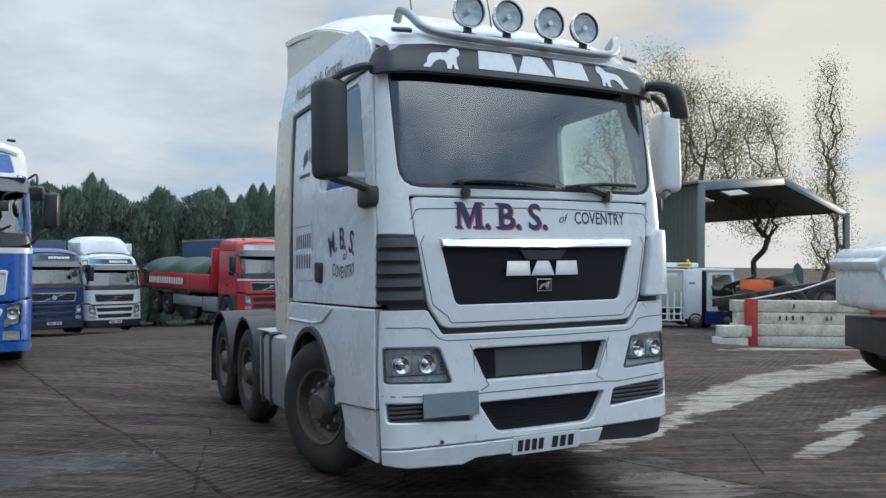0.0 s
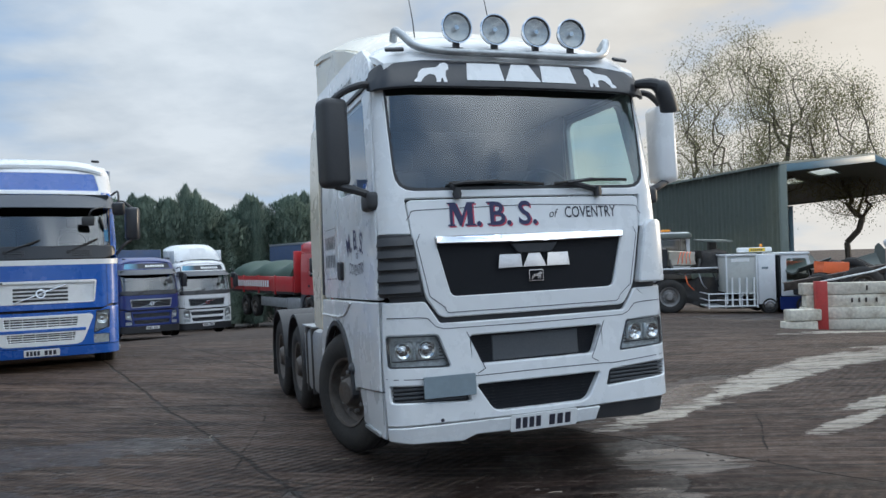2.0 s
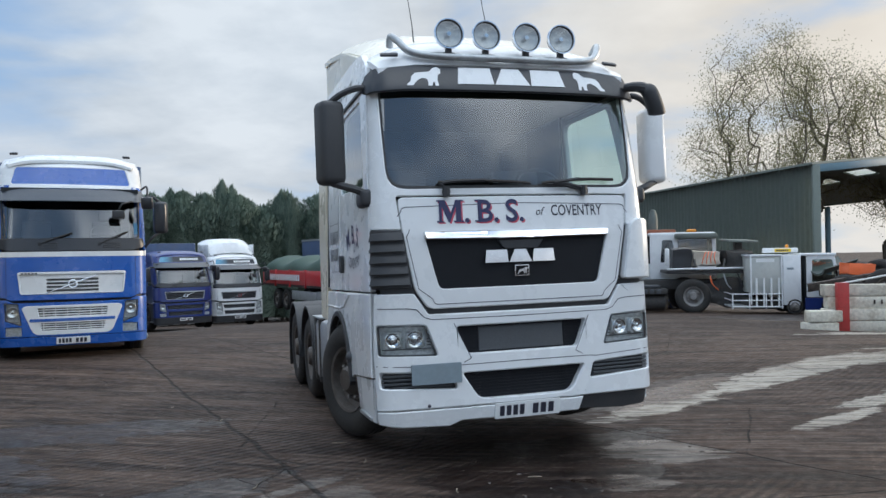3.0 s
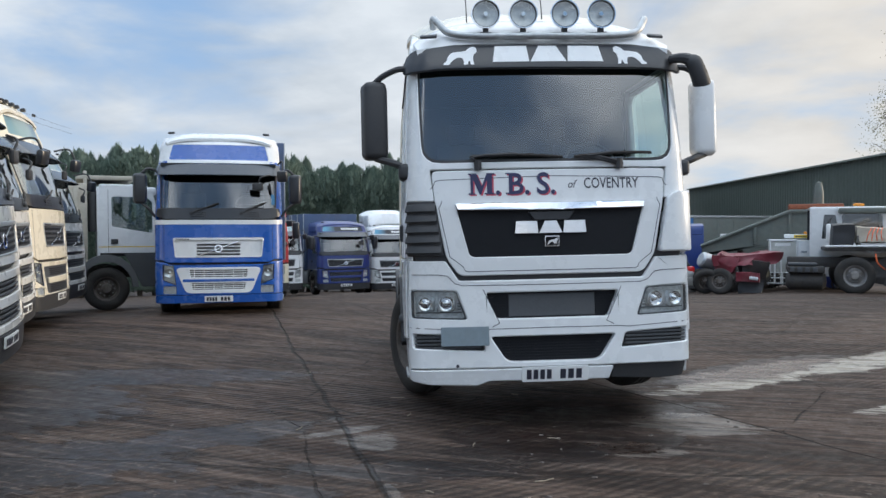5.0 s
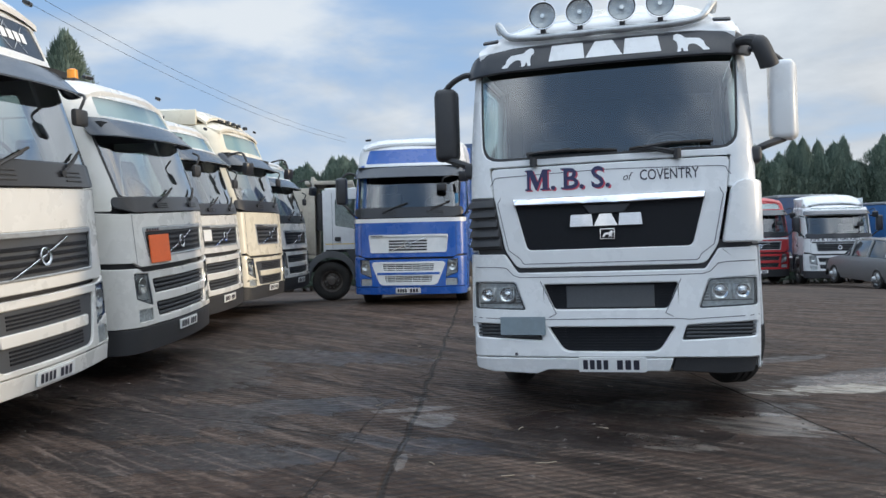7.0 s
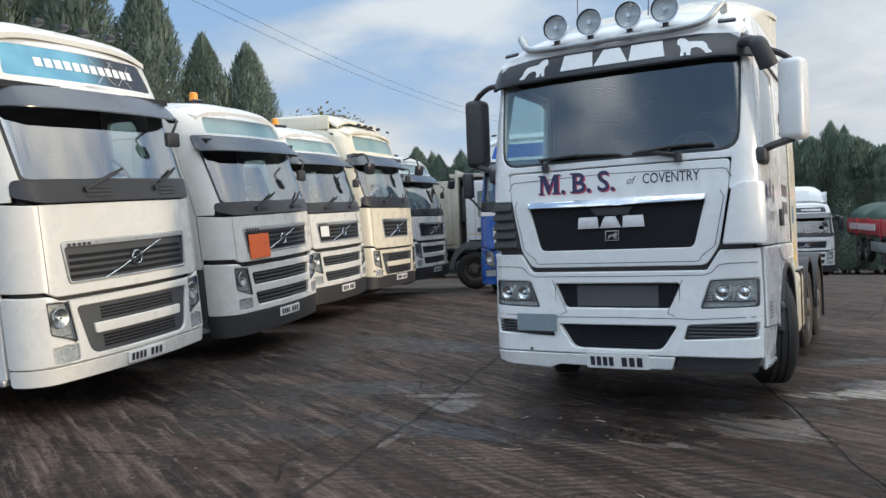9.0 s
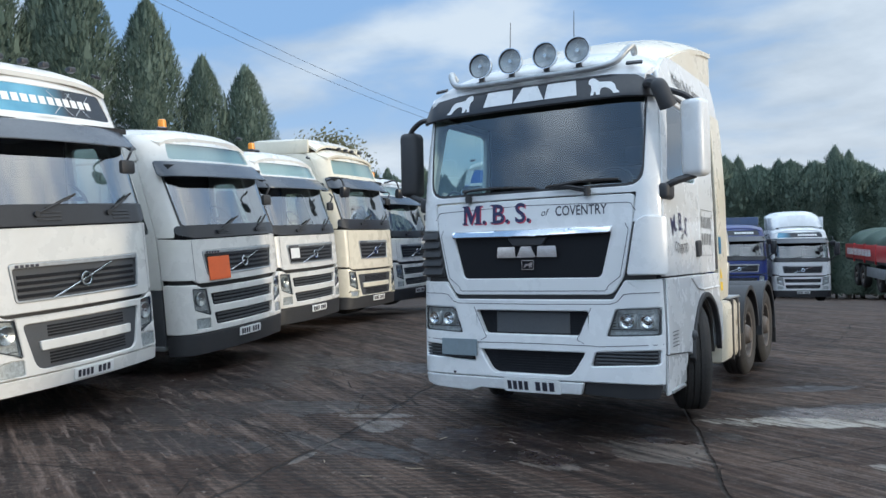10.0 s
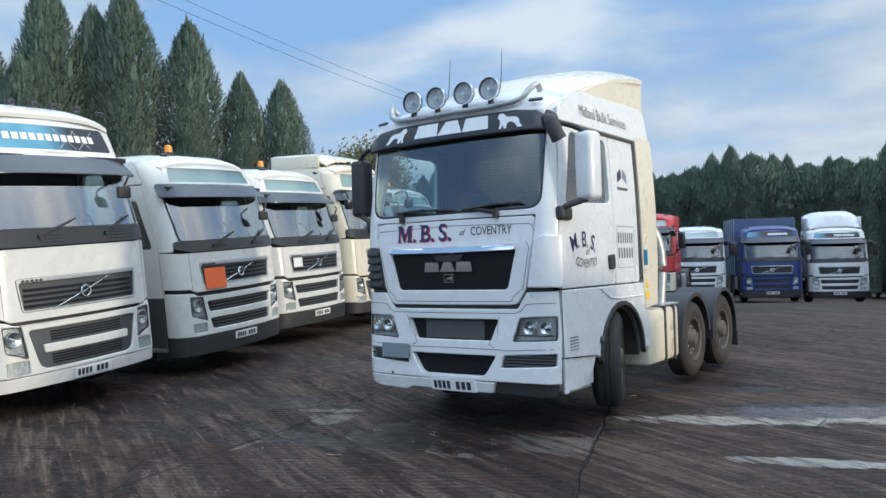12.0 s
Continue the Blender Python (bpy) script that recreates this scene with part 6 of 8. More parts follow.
def sign_mat(a, b):
    """Roof sign: bright blue picture fading to near black along it."""
    m = mat("sign_board", (0.03, 0.20, 0.36), 0.25)
    t = m.node_tree
    N = t.nodes.new
    tc, sp, mr, nz, mx, mx2 = N("ShaderNodeTexCoord"), N("ShaderNodeSeparateXYZ"), N("ShaderNodeMapRange"), N("ShaderNodeTexNoise"), N("ShaderNodeMixRGB"), N("ShaderNodeMixRGB")
    link(t, tc.outputs["Object"], sp.inputs[0]); link(t, sp.outputs[0], mr.inputs[0])
    mr.inputs[1].default_value, mr.inputs[2].default_value = a, b
    nz.inputs["Scale"].default_value = 3.5; nz.inputs["Detail"].default_value = 4
    link(t, tc.outputs["Object"], nz.inputs["Vector"])
    mx2.inputs[1].default_value, mx2.inputs[2].default_value = (0.02, 0.15, 0.30, 1), (0.20, 0.52, 0.68, 1)
    link(t, nz.outputs[0], mx2.inputs[0]); link(t, mr.outputs[0], mx.inputs[0]); link(t, mx2.outputs[0], mx.inputs[1])
    mx.inputs[2].default_value = (0.012, 0.016, 0.024, 1)
    link(t, mx.outputs[0], t.nodes["Principled BSDF"].inputs["Base Color"])
    return m


SIGN = {"blue": sign_mat(-0.1, 0.3), "dark": sign_mat(-0.75, -0.35), "paint": BLUE}


def blue_bands(T, S, D):
    part("white_band", panel(S, fillet([(-1.30, D["top"] - 0.085), (1.30, D["top"] - 0.085), (1.30, D["top"] + 0.0), (-1.30, D["top"] + 0.0)], 0.02), [], 0.004, 0, 0.1, edge=0), WHITE, T)
    part("white_band", panel(S, fillet([(-1.0, D["up0"] - 0.05), (1.0, D["up0"] - 0.05), (0.96, D["up0"] + 0.015), (-0.96, D["up0"] + 0.015)], 0.02), [], 0.02, 0.02, 0.1, edge=0.004), WHITE, T)
    part("screen_sticker", panel(S, rect(1.0, 1.07, D["base"] + 0.10, D["base"] + 0.30), [], -0.004, 0, 0, edge=0), SIGNBLUE, T)


def white_band(T, S, D):
    part("white_band", panel(S, fillet([(-1.40, 1.68), (1.40, 1.68), (1.40, D["top"] - 0.02), (-1.40, D["top"] - 0.02)], 0.02), [], 0.004, 0, 0.1, edge=0), WHITE, T)
    bars(S, -0.85, 1.73, 1.7, 0.07, INK, T, 15, name="name_bar", off=0.008)


ROWPAINT = mat("warm_white_paint", (0.69, 0.68, 0.645), 0.32, coat=0.3, grain=0.02, grain_scale=9, dirt=0.12, dirt_color=(0.42, 0.38, 0.32), dirt_scale=2.3, rough_vary=0.1)
make_cab_lorry("white high-roofed lorry with blue and black roof sign", pose(-2.535, 2.295, 0, 0, -2.3, 126), FH, ROWPAINT, sign="blue", lamps=True, group=row, mirrors=False, uframe=True, chin=ROWPAINT, body="tank")
make_cab_lorry("white lorry with an orange hazard board on its grille", pose(-4.48, 4.61, 0, 0, -2.0, 128), FM, ROWPAINT, orange=True, beacon=True, group=row, mirrors=False, body="tank")
make_cab_lorry("white lorry with a paper sheet on its grille", pose(-6.72, 6.65, 0.02, 0, -1.2, 127.5), FM, ROWPAINT, note=True, beacon=True, group=row, mirrors=False, kerb=True, body="tank")
make_cab_lorry("white high-roofed lorry with lamps along its roof edge", pose(-8.51, 8.81, -0.02, 0, 0, 125), dict(FH, skirt=0.56, lip=0.30, plate=0.42, grille=(0.66, 0.60, 1.30, 1.68)), SUNLIT_CREAM, lamps=True, group=row, mirrors=False, kerb=True, uframe=True, roof_fair=0.28)
make_cab_lorry("white lorry with a low roof at the end of the row", pose(-10.43, 11.0, -0.08, 0, 0, 125), FM, ROWPAINT, beacon=True, group=row, mirrors=False, kerb=True)
make_cab_lorry("blue and white high-roofed lorry with white grille, standing alone", on_ground(-7.10, 11.08, 34.5, -0.12), FH, BLUE, blue_bands, sign="paint", white_grille=True, group="", body="box", chin=BLUE, upper_paint=WHITE)
back = "lorries along the hedge"
make_cab_lorry("dark blue lorry parked before the hedge", on_ground(-14.4, 29.0, 46), FM, DKBLUE, sign="dark", group=back, body="box")
make_cab_lorry("white lorry with a tall roof deflector before the hedge", on_ground(-13.3, 31.8, 46), FM, WHITE, sign="dark", roof_fair=0.72, group=back)
make_cab_lorry("plain white lorry parked before the hedge", on_ground(-16.6, 27.0, 46), FM, WHITE, group=back)
make_cab_lorry("red and white lorry with a flatbed under green sheet", on_ground(-6.4, 29.3, 40), FM, RED, white_band, group=back)
make_cab_lorry("red lorry with a white lower front", on_ground(-13.2, 20.6, 38), FM, RED, lower=SUNLIT_CREAM, group="")


# ---- bodies and vehicles further off ----
def crown_mesh(rng, height, width, sprays, narrow, fine=1.0, tips=0.0):
    vs, fs = [], []
    lobes = [(rng.uniform(0, 6.28), rng.uniform(0.05, 1.0), rng.uniform(0.55, 1.30)) for _ in range(60)]
    for _ in range(sprays):
        t = rng.random() ** 0.75
        a = rng.uniform(0, 2 * math.pi)
        prof = min(1.0, (1 - t) * narrow) ** 0.62 * (0.72 + 0.28 * min(1, t * 4))
        bump = 1.0
        for la, lt, lk in lobes:
            d = abs((a - la + math.pi) % (2 * math.pi) - math.pi) * 0.9 + abs(t - lt) * 9
            if d < 0.6:
                bump *= 1 + (lk - 1) * (1 - d / 0.6)
        r = width / 2 * prof * min(bump, 1.35) * rng.uniform(0.62, 1.10)
        z = height * (0.03 + 0.97 * t)
        c, s = math.cos(a), math.sin(a)
        k = fine * rng.uniform(0.16, 0.42) * (0.7 + 0.3 * (1 - t)) * (1.7 if rng.random() < 0.06 else 1.0)
        up = rng.uniform(0.35, 1.0)
        if t > 0.70 and rng.random() < tips:
            k, up = k * rng.uniform(1.6, 2.6), rng.uniform(2.0, 4.0)
        o = (c * 0.75, s * 0.75, up)
        n = math.sqrt(o[0] ** 2 + o[1] ** 2 + o[2] ** 2)
        o = [q / n * k for q in o]
        w = k * 0.30
        tx, ty = -s * w, c * w
        b = (c * r, s * r, z)
        i = len(vs)
        tw = rng.uniform(-0.5, 0.5) * w
        vs += [(b[0] - o[0] * 0.4, b[1] - o[1] * 0.4, b[2] - o[2] * 0.4), (b[0] + tx, b[1] + ty, b[2] + tw), (b[0] + o[0], b[1] + o[1], b[2] + o[2]), (b[0] - tx, b[1] - ty, b[2] - tw)]
        fs += [(i, i + 1, i + 2), (i, i + 2, i + 3)]
    me = bpy.data.meshes.new("crown")
    me.from_pydata(vs, [], fs)
    me.materials.append(CONIFER)
    return me


def core_mesh(height, width):
    """The dark inner mass of the crown."""
    bm = lathe([(height * 0.04, 0.02), (height * 0.05, width * 0.26), (height * 0.2, width * 0.34), (height * 0.5, width * 0.30), (height * 0.75, width * 0.17), (height * 0.84, width * 0.06), (height * 0.90, 0.0)], 14, "Z")
    for v in bm.verts:
        f = 1 + 0.18 * noise.noise(v.co * 0.9)
        v.co.x *= f
        v.co.y *= f
    return bm


CROWNS = []
for i in range(4):
    CROWNS.append(crown_mesh(random.Random(20 + i), 9.0, 3.6, 26000, 3.0, 0.46, 0.06))
HEDGES = []
for i in range(4):
    HEDGES.append(crown_mesh(random.Random(40 + i), 9.0, 3.6, 19000, 7.0, 0.46, 0.14))


def plant_conifer(x, y, height, width, k, rz, name="conifer", label="dense dark green conifer in the hedge", group="conifer hedge", dz=0.0):
    T = thing(name, label, "tree", Matrix.Translation((x, y, ground_z(x, y) + dz)) @ pose(0, 0, 0, 0, 0, rz) @ Matrix.Diagonal((width / 3.6, width / 3.6, height / 9.0, 1)), group)
    crown = new("crown", (HEDGES if name == "conifer" else CROWNS)[k % 4])
    crown.parent = T
    if not CONE_PARTS:
        CONE_PARTS.append(part("trunk", tube([(0, 0, -0.4), (0.03, 0, 4.5), (0, 0.02, 8.3)], 0.17, 8, 0.03), BARK, T))
        CONE_PARTS.append(part("inner_crown", core_mesh(9.0, 3.6), CONIFER, T))
    else:
        for o in CONE_PARTS:
            again(o, T)


CONE_PARTS = []
_rng = random.Random(5)
# hedge of conifers round the back of the yard
hedge = [(-66, 22), (-50, 31), (-40, 38), (-31, 44.5), (-24, 50), (-17, 56), (-9.5, 62), (-6.4, 64.3)]
for (x0, y0), (x1, y1) in zip(hedge, hedge[1:]):
    n = max(2, round(math.hypot(x1 - x0, y1 - y0) / 1.0))
    for i in range(n):
        t = (i + _rng.uniform(-0.2, 0.2)) / n
        off = (i % 2) * 1.9
        plant_conifer(x0 + (x1 - x0) * t - off * 0.6 + _rng.uniform(-0.5, 0.5), y0 + (y1 - y0) * t + off * 0.8, _rng.triangular(8.1, 10.0, 8.7), _rng.uniform(2.6, 4.0), _rng.randrange(4), _rng.uniform(0, 360))
for i in range(95):
    k = _rng.uniform(0, len(hedge) - 1.001)
    (x0, y0), (x1, y1), t = hedge[int(k)], hedge[int(k) + 1], k - int(k)
    plant_conifer(x0 + (x1 - x0) * t - _rng.uniform(-0.6, 1.6), y0 + (y1 - y0) * t + _rng.uniform(-0.6, 1.6), _rng.uniform(8.8, 10.4), _rng.uniform(1.2, 2.0), _rng.randrange(4), _rng.uniform(0, 360))
plant_conifer(-4.7, 59.3, 9.6, 2.7, 1, 40)
# tall conifers behind the row of white lorries
for x, y, h, w in ((-22.6, 0.4, 10.0, 2.6), (-22.4, 2.6, 11.4, 2.6), (-22.8, 4.1, 10.8, 2.4), (-22.2, 5.1, 11.3, 3.0), (-21.8, 7.2, 10.4, 2.6), (-21.4, 8.95, 8.7, 2.0), (-21.1, 10.4, 8.5, 2.3), (-23.5, -1.6, 11.0, 2.8),
                   (-24.0, -4.0, 10.6, 2.8), (-20.6, 1.7, 8.2, 2.2)):
    plant_conifer(x, y, h, w, _rng.randrange(4), _rng.uniform(0, 360), "tall_conifer", "tall dense green conifer behind parked lorries", "tall conifers")


def broad_tree(name, label, m, crowns, seed, points=420, leaves=26000, leaf=0.07, trunk_r=0.30, fork=2.5, mat_leaf=None, hollow=0.35):
    """A deciduous tree: limbs grown from a fork out to points spread through one or more crowns (centre, half sizes), leaves in clumps round the twigs."""
    rng = random.Random(seed)
    T = thing(name, label, "tree", m, "")
    aims = []
    weight = [c[3] * c[4] * c[5] for c in crowns]
    while len(aims) < points:
        cx, cy, cz, rx, ry, rz = rng.choices(crowns, weight)[0]
        v = Vector((rng.gauss(0, 1), rng.gauss(0, 1), rng.gauss(0, 1))).normalized() * (hollow + (1 - hollow) * rng.random()) ** 0.6
        v *= 1 + 0.22 * noise.noise(v * 2.3 + Vector((seed, 0, 0)))
        aims.append(Vector((cx + v.x * rx, cy + v.y * ry, cz + v.z * rz)))
    nodes, parent, way = [Vector((0, 0, -0.6)), Vector((0.05, 0, fork * 0.5)), Vector((0.0, 0.08, fork))], [-1, 0, 1], [0.0, fork * 0.5, fork]
    aims.sort(key=lambda a: (a - nodes[2]).length)
    ends = []
    for a in aims:
        pos = np.array(nodes)
        cost = np.linalg.norm(pos - np.array(a), axis=1) + 0.30 * np.array(way)
        cost[:2] += 100.0
        k = int(np.argmin(cost))
        p, d = nodes[k], a - nodes[k]
        n = max(1, min(4, int(d.length / 0.7)))
        for i in range(1, n + 1):
            q = p + d * (i / n)
            q += Vector((rng.uniform(-1, 1), rng.uniform(-1, 1), rng.uniform(-0.2, 1.0))) * 0.10 * d.length * math.sin(math.pi * i / (n + 0.001))
            nodes.append(q)
            parent.append(k)
            way.append(way[k] + d.length / n)
            k = len(nodes) - 1
        ends.append(k)
    load = [0.0] * len(nodes)
    for k in ends:
        load[k] += 1.0
    for k in range(len(nodes) - 1, 0, -1):
        load[parent[k]] += load[k]
    top = load[0]
    radius = [max(0.012, trunk_r * (max(w, 0.4) / top) ** 0.46) for w in load]
    vs, fs = [], []
    for k in range(1, len(nodes)):
        a, b = nodes[parent[k]], nodes[k]
        d = (b - a).normalized()
        u = d.orthogonal().normalized()
        w = d.cross(u)
        n = 6 if radius[k] > 0.06 else 4 if radius[k] > 0.02 else 3
        i = len(vs)
        for q, r in ((a, min(radius[parent[k]], radius[k] * 1.4)), (b, radius[k])):
            vs += [tuple(q + (u * math.cos(2 * math.pi * j / n) + w * math.sin(2 * math.pi * j / n)) * r) for j in range(n)]
        fs += [(i + j, i + (j + 1) % n, i + n + (j + 1) % n, i + n + j) for j in range(n)]
    me = bpy.data.meshes.new("trunk")
    me.from_pydata(vs, [], fs)
    me.materials.append(BARK)
    ob = new("trunk", me)
    ob.parent = T
    thick = [k for k in ends if rng.random() < 0.78]
    vs, fs = [], []
    for _ in range(leaves):
        k = rng.choice(thick)
        c = nodes[k].lerp(nodes[parent[k]], rng.random() * 0.8)
        q = c + Vector((rng.gauss(0, 0.50), rng.gauss(0, 0.50), rng.gauss(0, 0.42)))
        n = Vector((rng.gauss(0, 1), rng.gauss(0, 1), rng.gauss(0, 1))).normalized()
        u = n.orthogonal().normalized() * leaf * rng.uniform(0.6, 1.3)
        w = n.cross(u).normalized() * leaf * 0.6
        i = len(vs)
        vs += [tuple(q - u), tuple(q + w), tuple(q + u), tuple(q - w)]
        fs.append((i, i + 1, i + 2, i + 3))
    me = bpy.data.meshes.new("crown")
    me.from_pydata(vs, [], fs)
    me.materials.append(mat_leaf or LEAVES)
    ob = new("crown", me)
    ob.parent = T
    return T


broad_tree("tree", "large half-bare tree with thin autumn leaves behind the shed", pose(14.4, 50.0, -2.6), [(-1.2, 0, 12.3, 4.4, 4.0, 5.8), (-4.2, 0.5, 9.8, 2.4, 2.4, 2.6), (2.2, 0.5, 11.8, 3.0, 2.8, 5.0)], 3, points=760, leaves=46000, leaf=0.050, fork=3.0, trunk_r=0.24)
broad_tree("tree", "half-bare tree with thin autumn leaves behind the shed", pose(19.2, 48.8, -2.6), [(0.0, 0, 10.6, 2.6, 2.4, 4.6), (1.2, 0, 8.2, 2.0, 1.8, 2.6)], 8, points=400, leaves=22000, leaf=0.050, trunk_r=0.17, fork=2.6)
broad_tree("poplar", "tall narrow half-bare poplar", pose(29.3, 59.4, -3.2), [(0, 0, 15.2, 1.1, 1.1, 6.2), (0, 0, 8.5, 1.5, 1.5, 5.2)], 14, points=380, leaves=10000, leaf=0.062, trunk_r=0.20, fork=1.5)
broad_tree("tree", "small round tree behind the parked lorries", on_ground(-31.6, 18.2, 0), [(0, 0, 6.4, 2.1, 2.1, 2.3)], 21, points=220, leaves=12000, leaf=0.10, trunk_r=0.18, fork=2.0)


# ---- the open-fronted shed ----
def corrugated(a, b, z0, z1a, z1b, material, parent, name, pitch=0.32, depth=0.045):
    """An upright sheet of ribbed cladding from a to b in plan, its top sloping from z1a to z1b."""
    a, b = Vector((*a, 0)), Vector((*b, 0))
    d = b - a
    n = int(d.length / pitch)
    nrm = Vector((-d.y, d.x, 0)).normalized()
    bm = bmesh.new()
    prev = None
    for i in range(n * 4 + 1):
        t = i / (n * 4)
        o = depth if i % 4 in (1, 2) else 0.0
        p = a + d * t + nrm * o
        v = (bm.verts.new((p.x, p.y, z0)), bm.verts.new((p.x, p.y, z1a + (z1b - z1a) * t)))
        if prev:
            bm.faces.new((prev[0], v[0], v[1], prev[1]))
        prev = v
    bmesh.ops.solidify(bm, geom=bm.faces[:], thickness=0.03)
    return part(name, bm, material, parent, smooth=False)


def beam(a, b, w, h, material, parent, name):
    a, b = Vector(a), Vector(b)
    d = b - a
    bm = box(-w / 2, w / 2, 0, d.length, -h / 2, h / 2, 0.01)
    return part(name, moved(bm, Matrix.Translation(a) @ d.to_track_quat("Y", "Z").to_matrix().to_4x4()), material, parent)


def make_shed():
    T = thing("shed", "dark green ribbed metal shed, open at its gable end", "shed", kind="")
    C, E, R = Vector((11.9, 36.0)), Vector((-3.4, 69.4)), Vector((24.2, 46.8))
    G = E + (R - C)
    gz = -1.6
    eave, ridge, reave = 5.3, 6.15, 4.75
    corrugated(E, C, gz - 0.8, 4.97, eave + 0.06, GREENSHED, T, "side_wall")
    corrugated(G, E, gz - 1, 5.6, 4.6, GREENSHED, T, "end_wall")
    M, N_ = (C + R) / 2, (E + G) / 2
    # roof slopes
    for p, q, r, s, zp, zq in ((C, M, E, N_, eave, ridge), (M, R, N_, G, ridge, reave)):
        dirn = (q - p).normalized() * 0.25
        pa, pb = (p - dirn, q) if p is C else (p, q + dirn)
        ra, rb = (r - dirn, s) if p is C else (r, s + dirn)

        def slope(u, v, o, pa=pa, pb=pb, ra=ra, rb=rb, zp=zp, zq=zq):
            a, b = pa + (ra - pa) * v, pb + (rb - pb) * v
            x = a + (b - a) * u
            return (x.x, x.y, zp + (zq - zp) * u + 0.12 - 0.45 * v + o)

        lights = [rect(u0, u0 + 0.16, v0, v0 + 0.045) for v0, u0 in (((0.10, 0.25), (0.20, 0.35)) if p is C else ((0.10, 0.12), (0.19, 0.22)))]
        part("roof_slope", panel(slope, rect(0, 1, 0, 1), lights, 0.0, 0.10, 0.25, edge=0), GREENSHED, T, smooth=False)
        for l in lights:
            part("roof_light", panel(slope, l, [], -0.02, 0.01, 0, edge=0), ROOFLIGHT, T, "translucent pale roof light", smooth=False)
    # fascia, posts
    beam((C.x, C.y, eave - 0.15), (M.x, M.y, ridge - 0.15), 0.14, 0.34, TEAL, T, "fascia")
    beam((M.x, M.y, ridge - 0.15), (R.x, R.y, reave - 0.15), 0.14, 0.34, TEAL, T, "fascia")
    for p, z in ((C, eave), (R, reave)):
        beam((p.x, p.y, gz - 1), (p.x, p.y, z), 0.30, 0.28, GREENSHED, T, "post")
    for i in (1, 2, 3):
        p = R + (G - R) * (i / 3.0)
        beam((p.x, p.y, gz - 1.2), (p.x, p.y, reave - 0.2 * i), 0.3, 0.3, TEAL, T, "post")
    corrugated(R + (G - R) * 0.45, G, gz - 1.2, 4.6, 4.5, GREENSHED, T, "side_wall")


ROOFLIGHT = bpy.data.materials.new("roof_light")
ROOFLIGHT.use_nodes = True
_t = ROOFLIGHT.node_tree
_t.nodes.clear()
_o, _m = _t.nodes.new("ShaderNodeOutputMaterial"), _t.nodes.new("ShaderNodeMixShader")
_l, _d = _t.nodes.new("ShaderNodeBsdfTranslucent"), _t.nodes.new("ShaderNodeBsdfDiffuse")
_l.inputs[0].default_value = (0.85, 0.84, 0.72, 1)
_d.inputs[0].default_value = (0.70, 0.70, 0.60, 1)
_m.inputs[0].default_value = 0.25
link(_t, _l.outputs[0], _m.inputs[1]); link(_t, _d.outputs[0], _m.inputs[2]); link(_t, _m.outputs[0], _o.inputs[0])
make_shed()


XZ = flat(Matrix(((1, 0, 0, 0), (0, 0, -1, 0), (0, 1, 0, 0), (0, 0, 0, 1))))


def crushed(sx, sy, sz, seed, amount=0.25, scale=1.6, level=5):
    """A dented, folded block of scrap metal round the origin."""
    bm = box(-sx / 2, sx / 2, -sy / 2, sy / 2, -sz / 2, sz / 2, 0.0)
    bmesh.ops.subdivide_edges(bm, edges=bm.edges[:], cuts=level, use_grid_fill=True)
    for v in bm.verts:
        n = noise.noise_vector((v.co + Vector((seed * 3.7, seed, -seed))) * scale)
        f = noise.noise((v.co + Vector((seed, 0, seed * 2.1))) * scale * 2.7)
        v.co += Vector((n.x * sx, n.y * sy, n.z * sz)) * amount + Vector((f, f, -f)) * amount * 0.18
    return bm


# ---- concrete bay, scrap ----
def make_bay():
    x0, y0 = 6.62, 18.05
    z = ground_z(8.0, 17.9) + 0.01
    T = thing("retaining_wall", "stacked white concrete beams between red posts", "wall")
    rng = random.Random(4)
    for i in range(4):
        o = part("concrete_beam", moved(box(-1.62, 1.62, -0.16, 0.16, 0, 0.262, 0.02), pose(x0 + 1.72 + rng.uniform(-0.05, 0.05), y0 + rng.uniform(-0.03, 0.03), z + i * 0.27, 0, 0, rng.uniform(-0.8, 0.8))), PAINTCON, T)
    for i in range(2):
        part("concrete_beam", moved(box(-0.36, 0.36, -0.16, 0.16, 0, 0.25, 0.02), pose(x0 - 0.10 + 0.08 * i, y0 - 0.36, z + i * 0.262, 0, 0, 4 + 6 * i)), PAINTCON, T)
    for s in (0.40, 3.30):
        part("red_post", moved(box(-0.12, 0.12, -0.10, 0.10, -0.2, 1.12, 0.012), pose(x0 + s, y0 - 0.30, z, 0, 0, 0)), REDPOST, T, "red painted steel post")
    for i in range(12):
        s = 1.1 + rng.random() * 1.9
        part("lifting_eye", moved(box(-0.018, 0.018, -0.012, 0.01, -0.05, 0.05, 0.006), pose(x0 + s, y0 - 0.168, z + 0.14 + 0.27 * rng.randrange(4), 0, 0, 0)), RUST, T)
    part("guy_rod", tube([(x0 + 0.42, y0 - 0.2, z + 1.10), (x0 + 1.8, y0 + 0.3, z + 1.30), (x0 + 2.9, y0 + 0.6, z + 1.62)], 0.022, 8), GALV, T, "pale steel rod leaning off the post")


PAINTCON = mat("white_painted_concrete", (0.66, 0.62, 0.52), 0.75, grain=0.14, grain_scale=16, dirt=0.9, dirt_color=(0.27, 0.20, 0.13), dirt_scale=3.4, bump=0.3, vary=0.10)
REDPOST = mat("red_post_paint", (0.42, 0.04, 0.035), 0.55, grain=0.1, grain_scale=14, dirt=0.3)
make_bay()


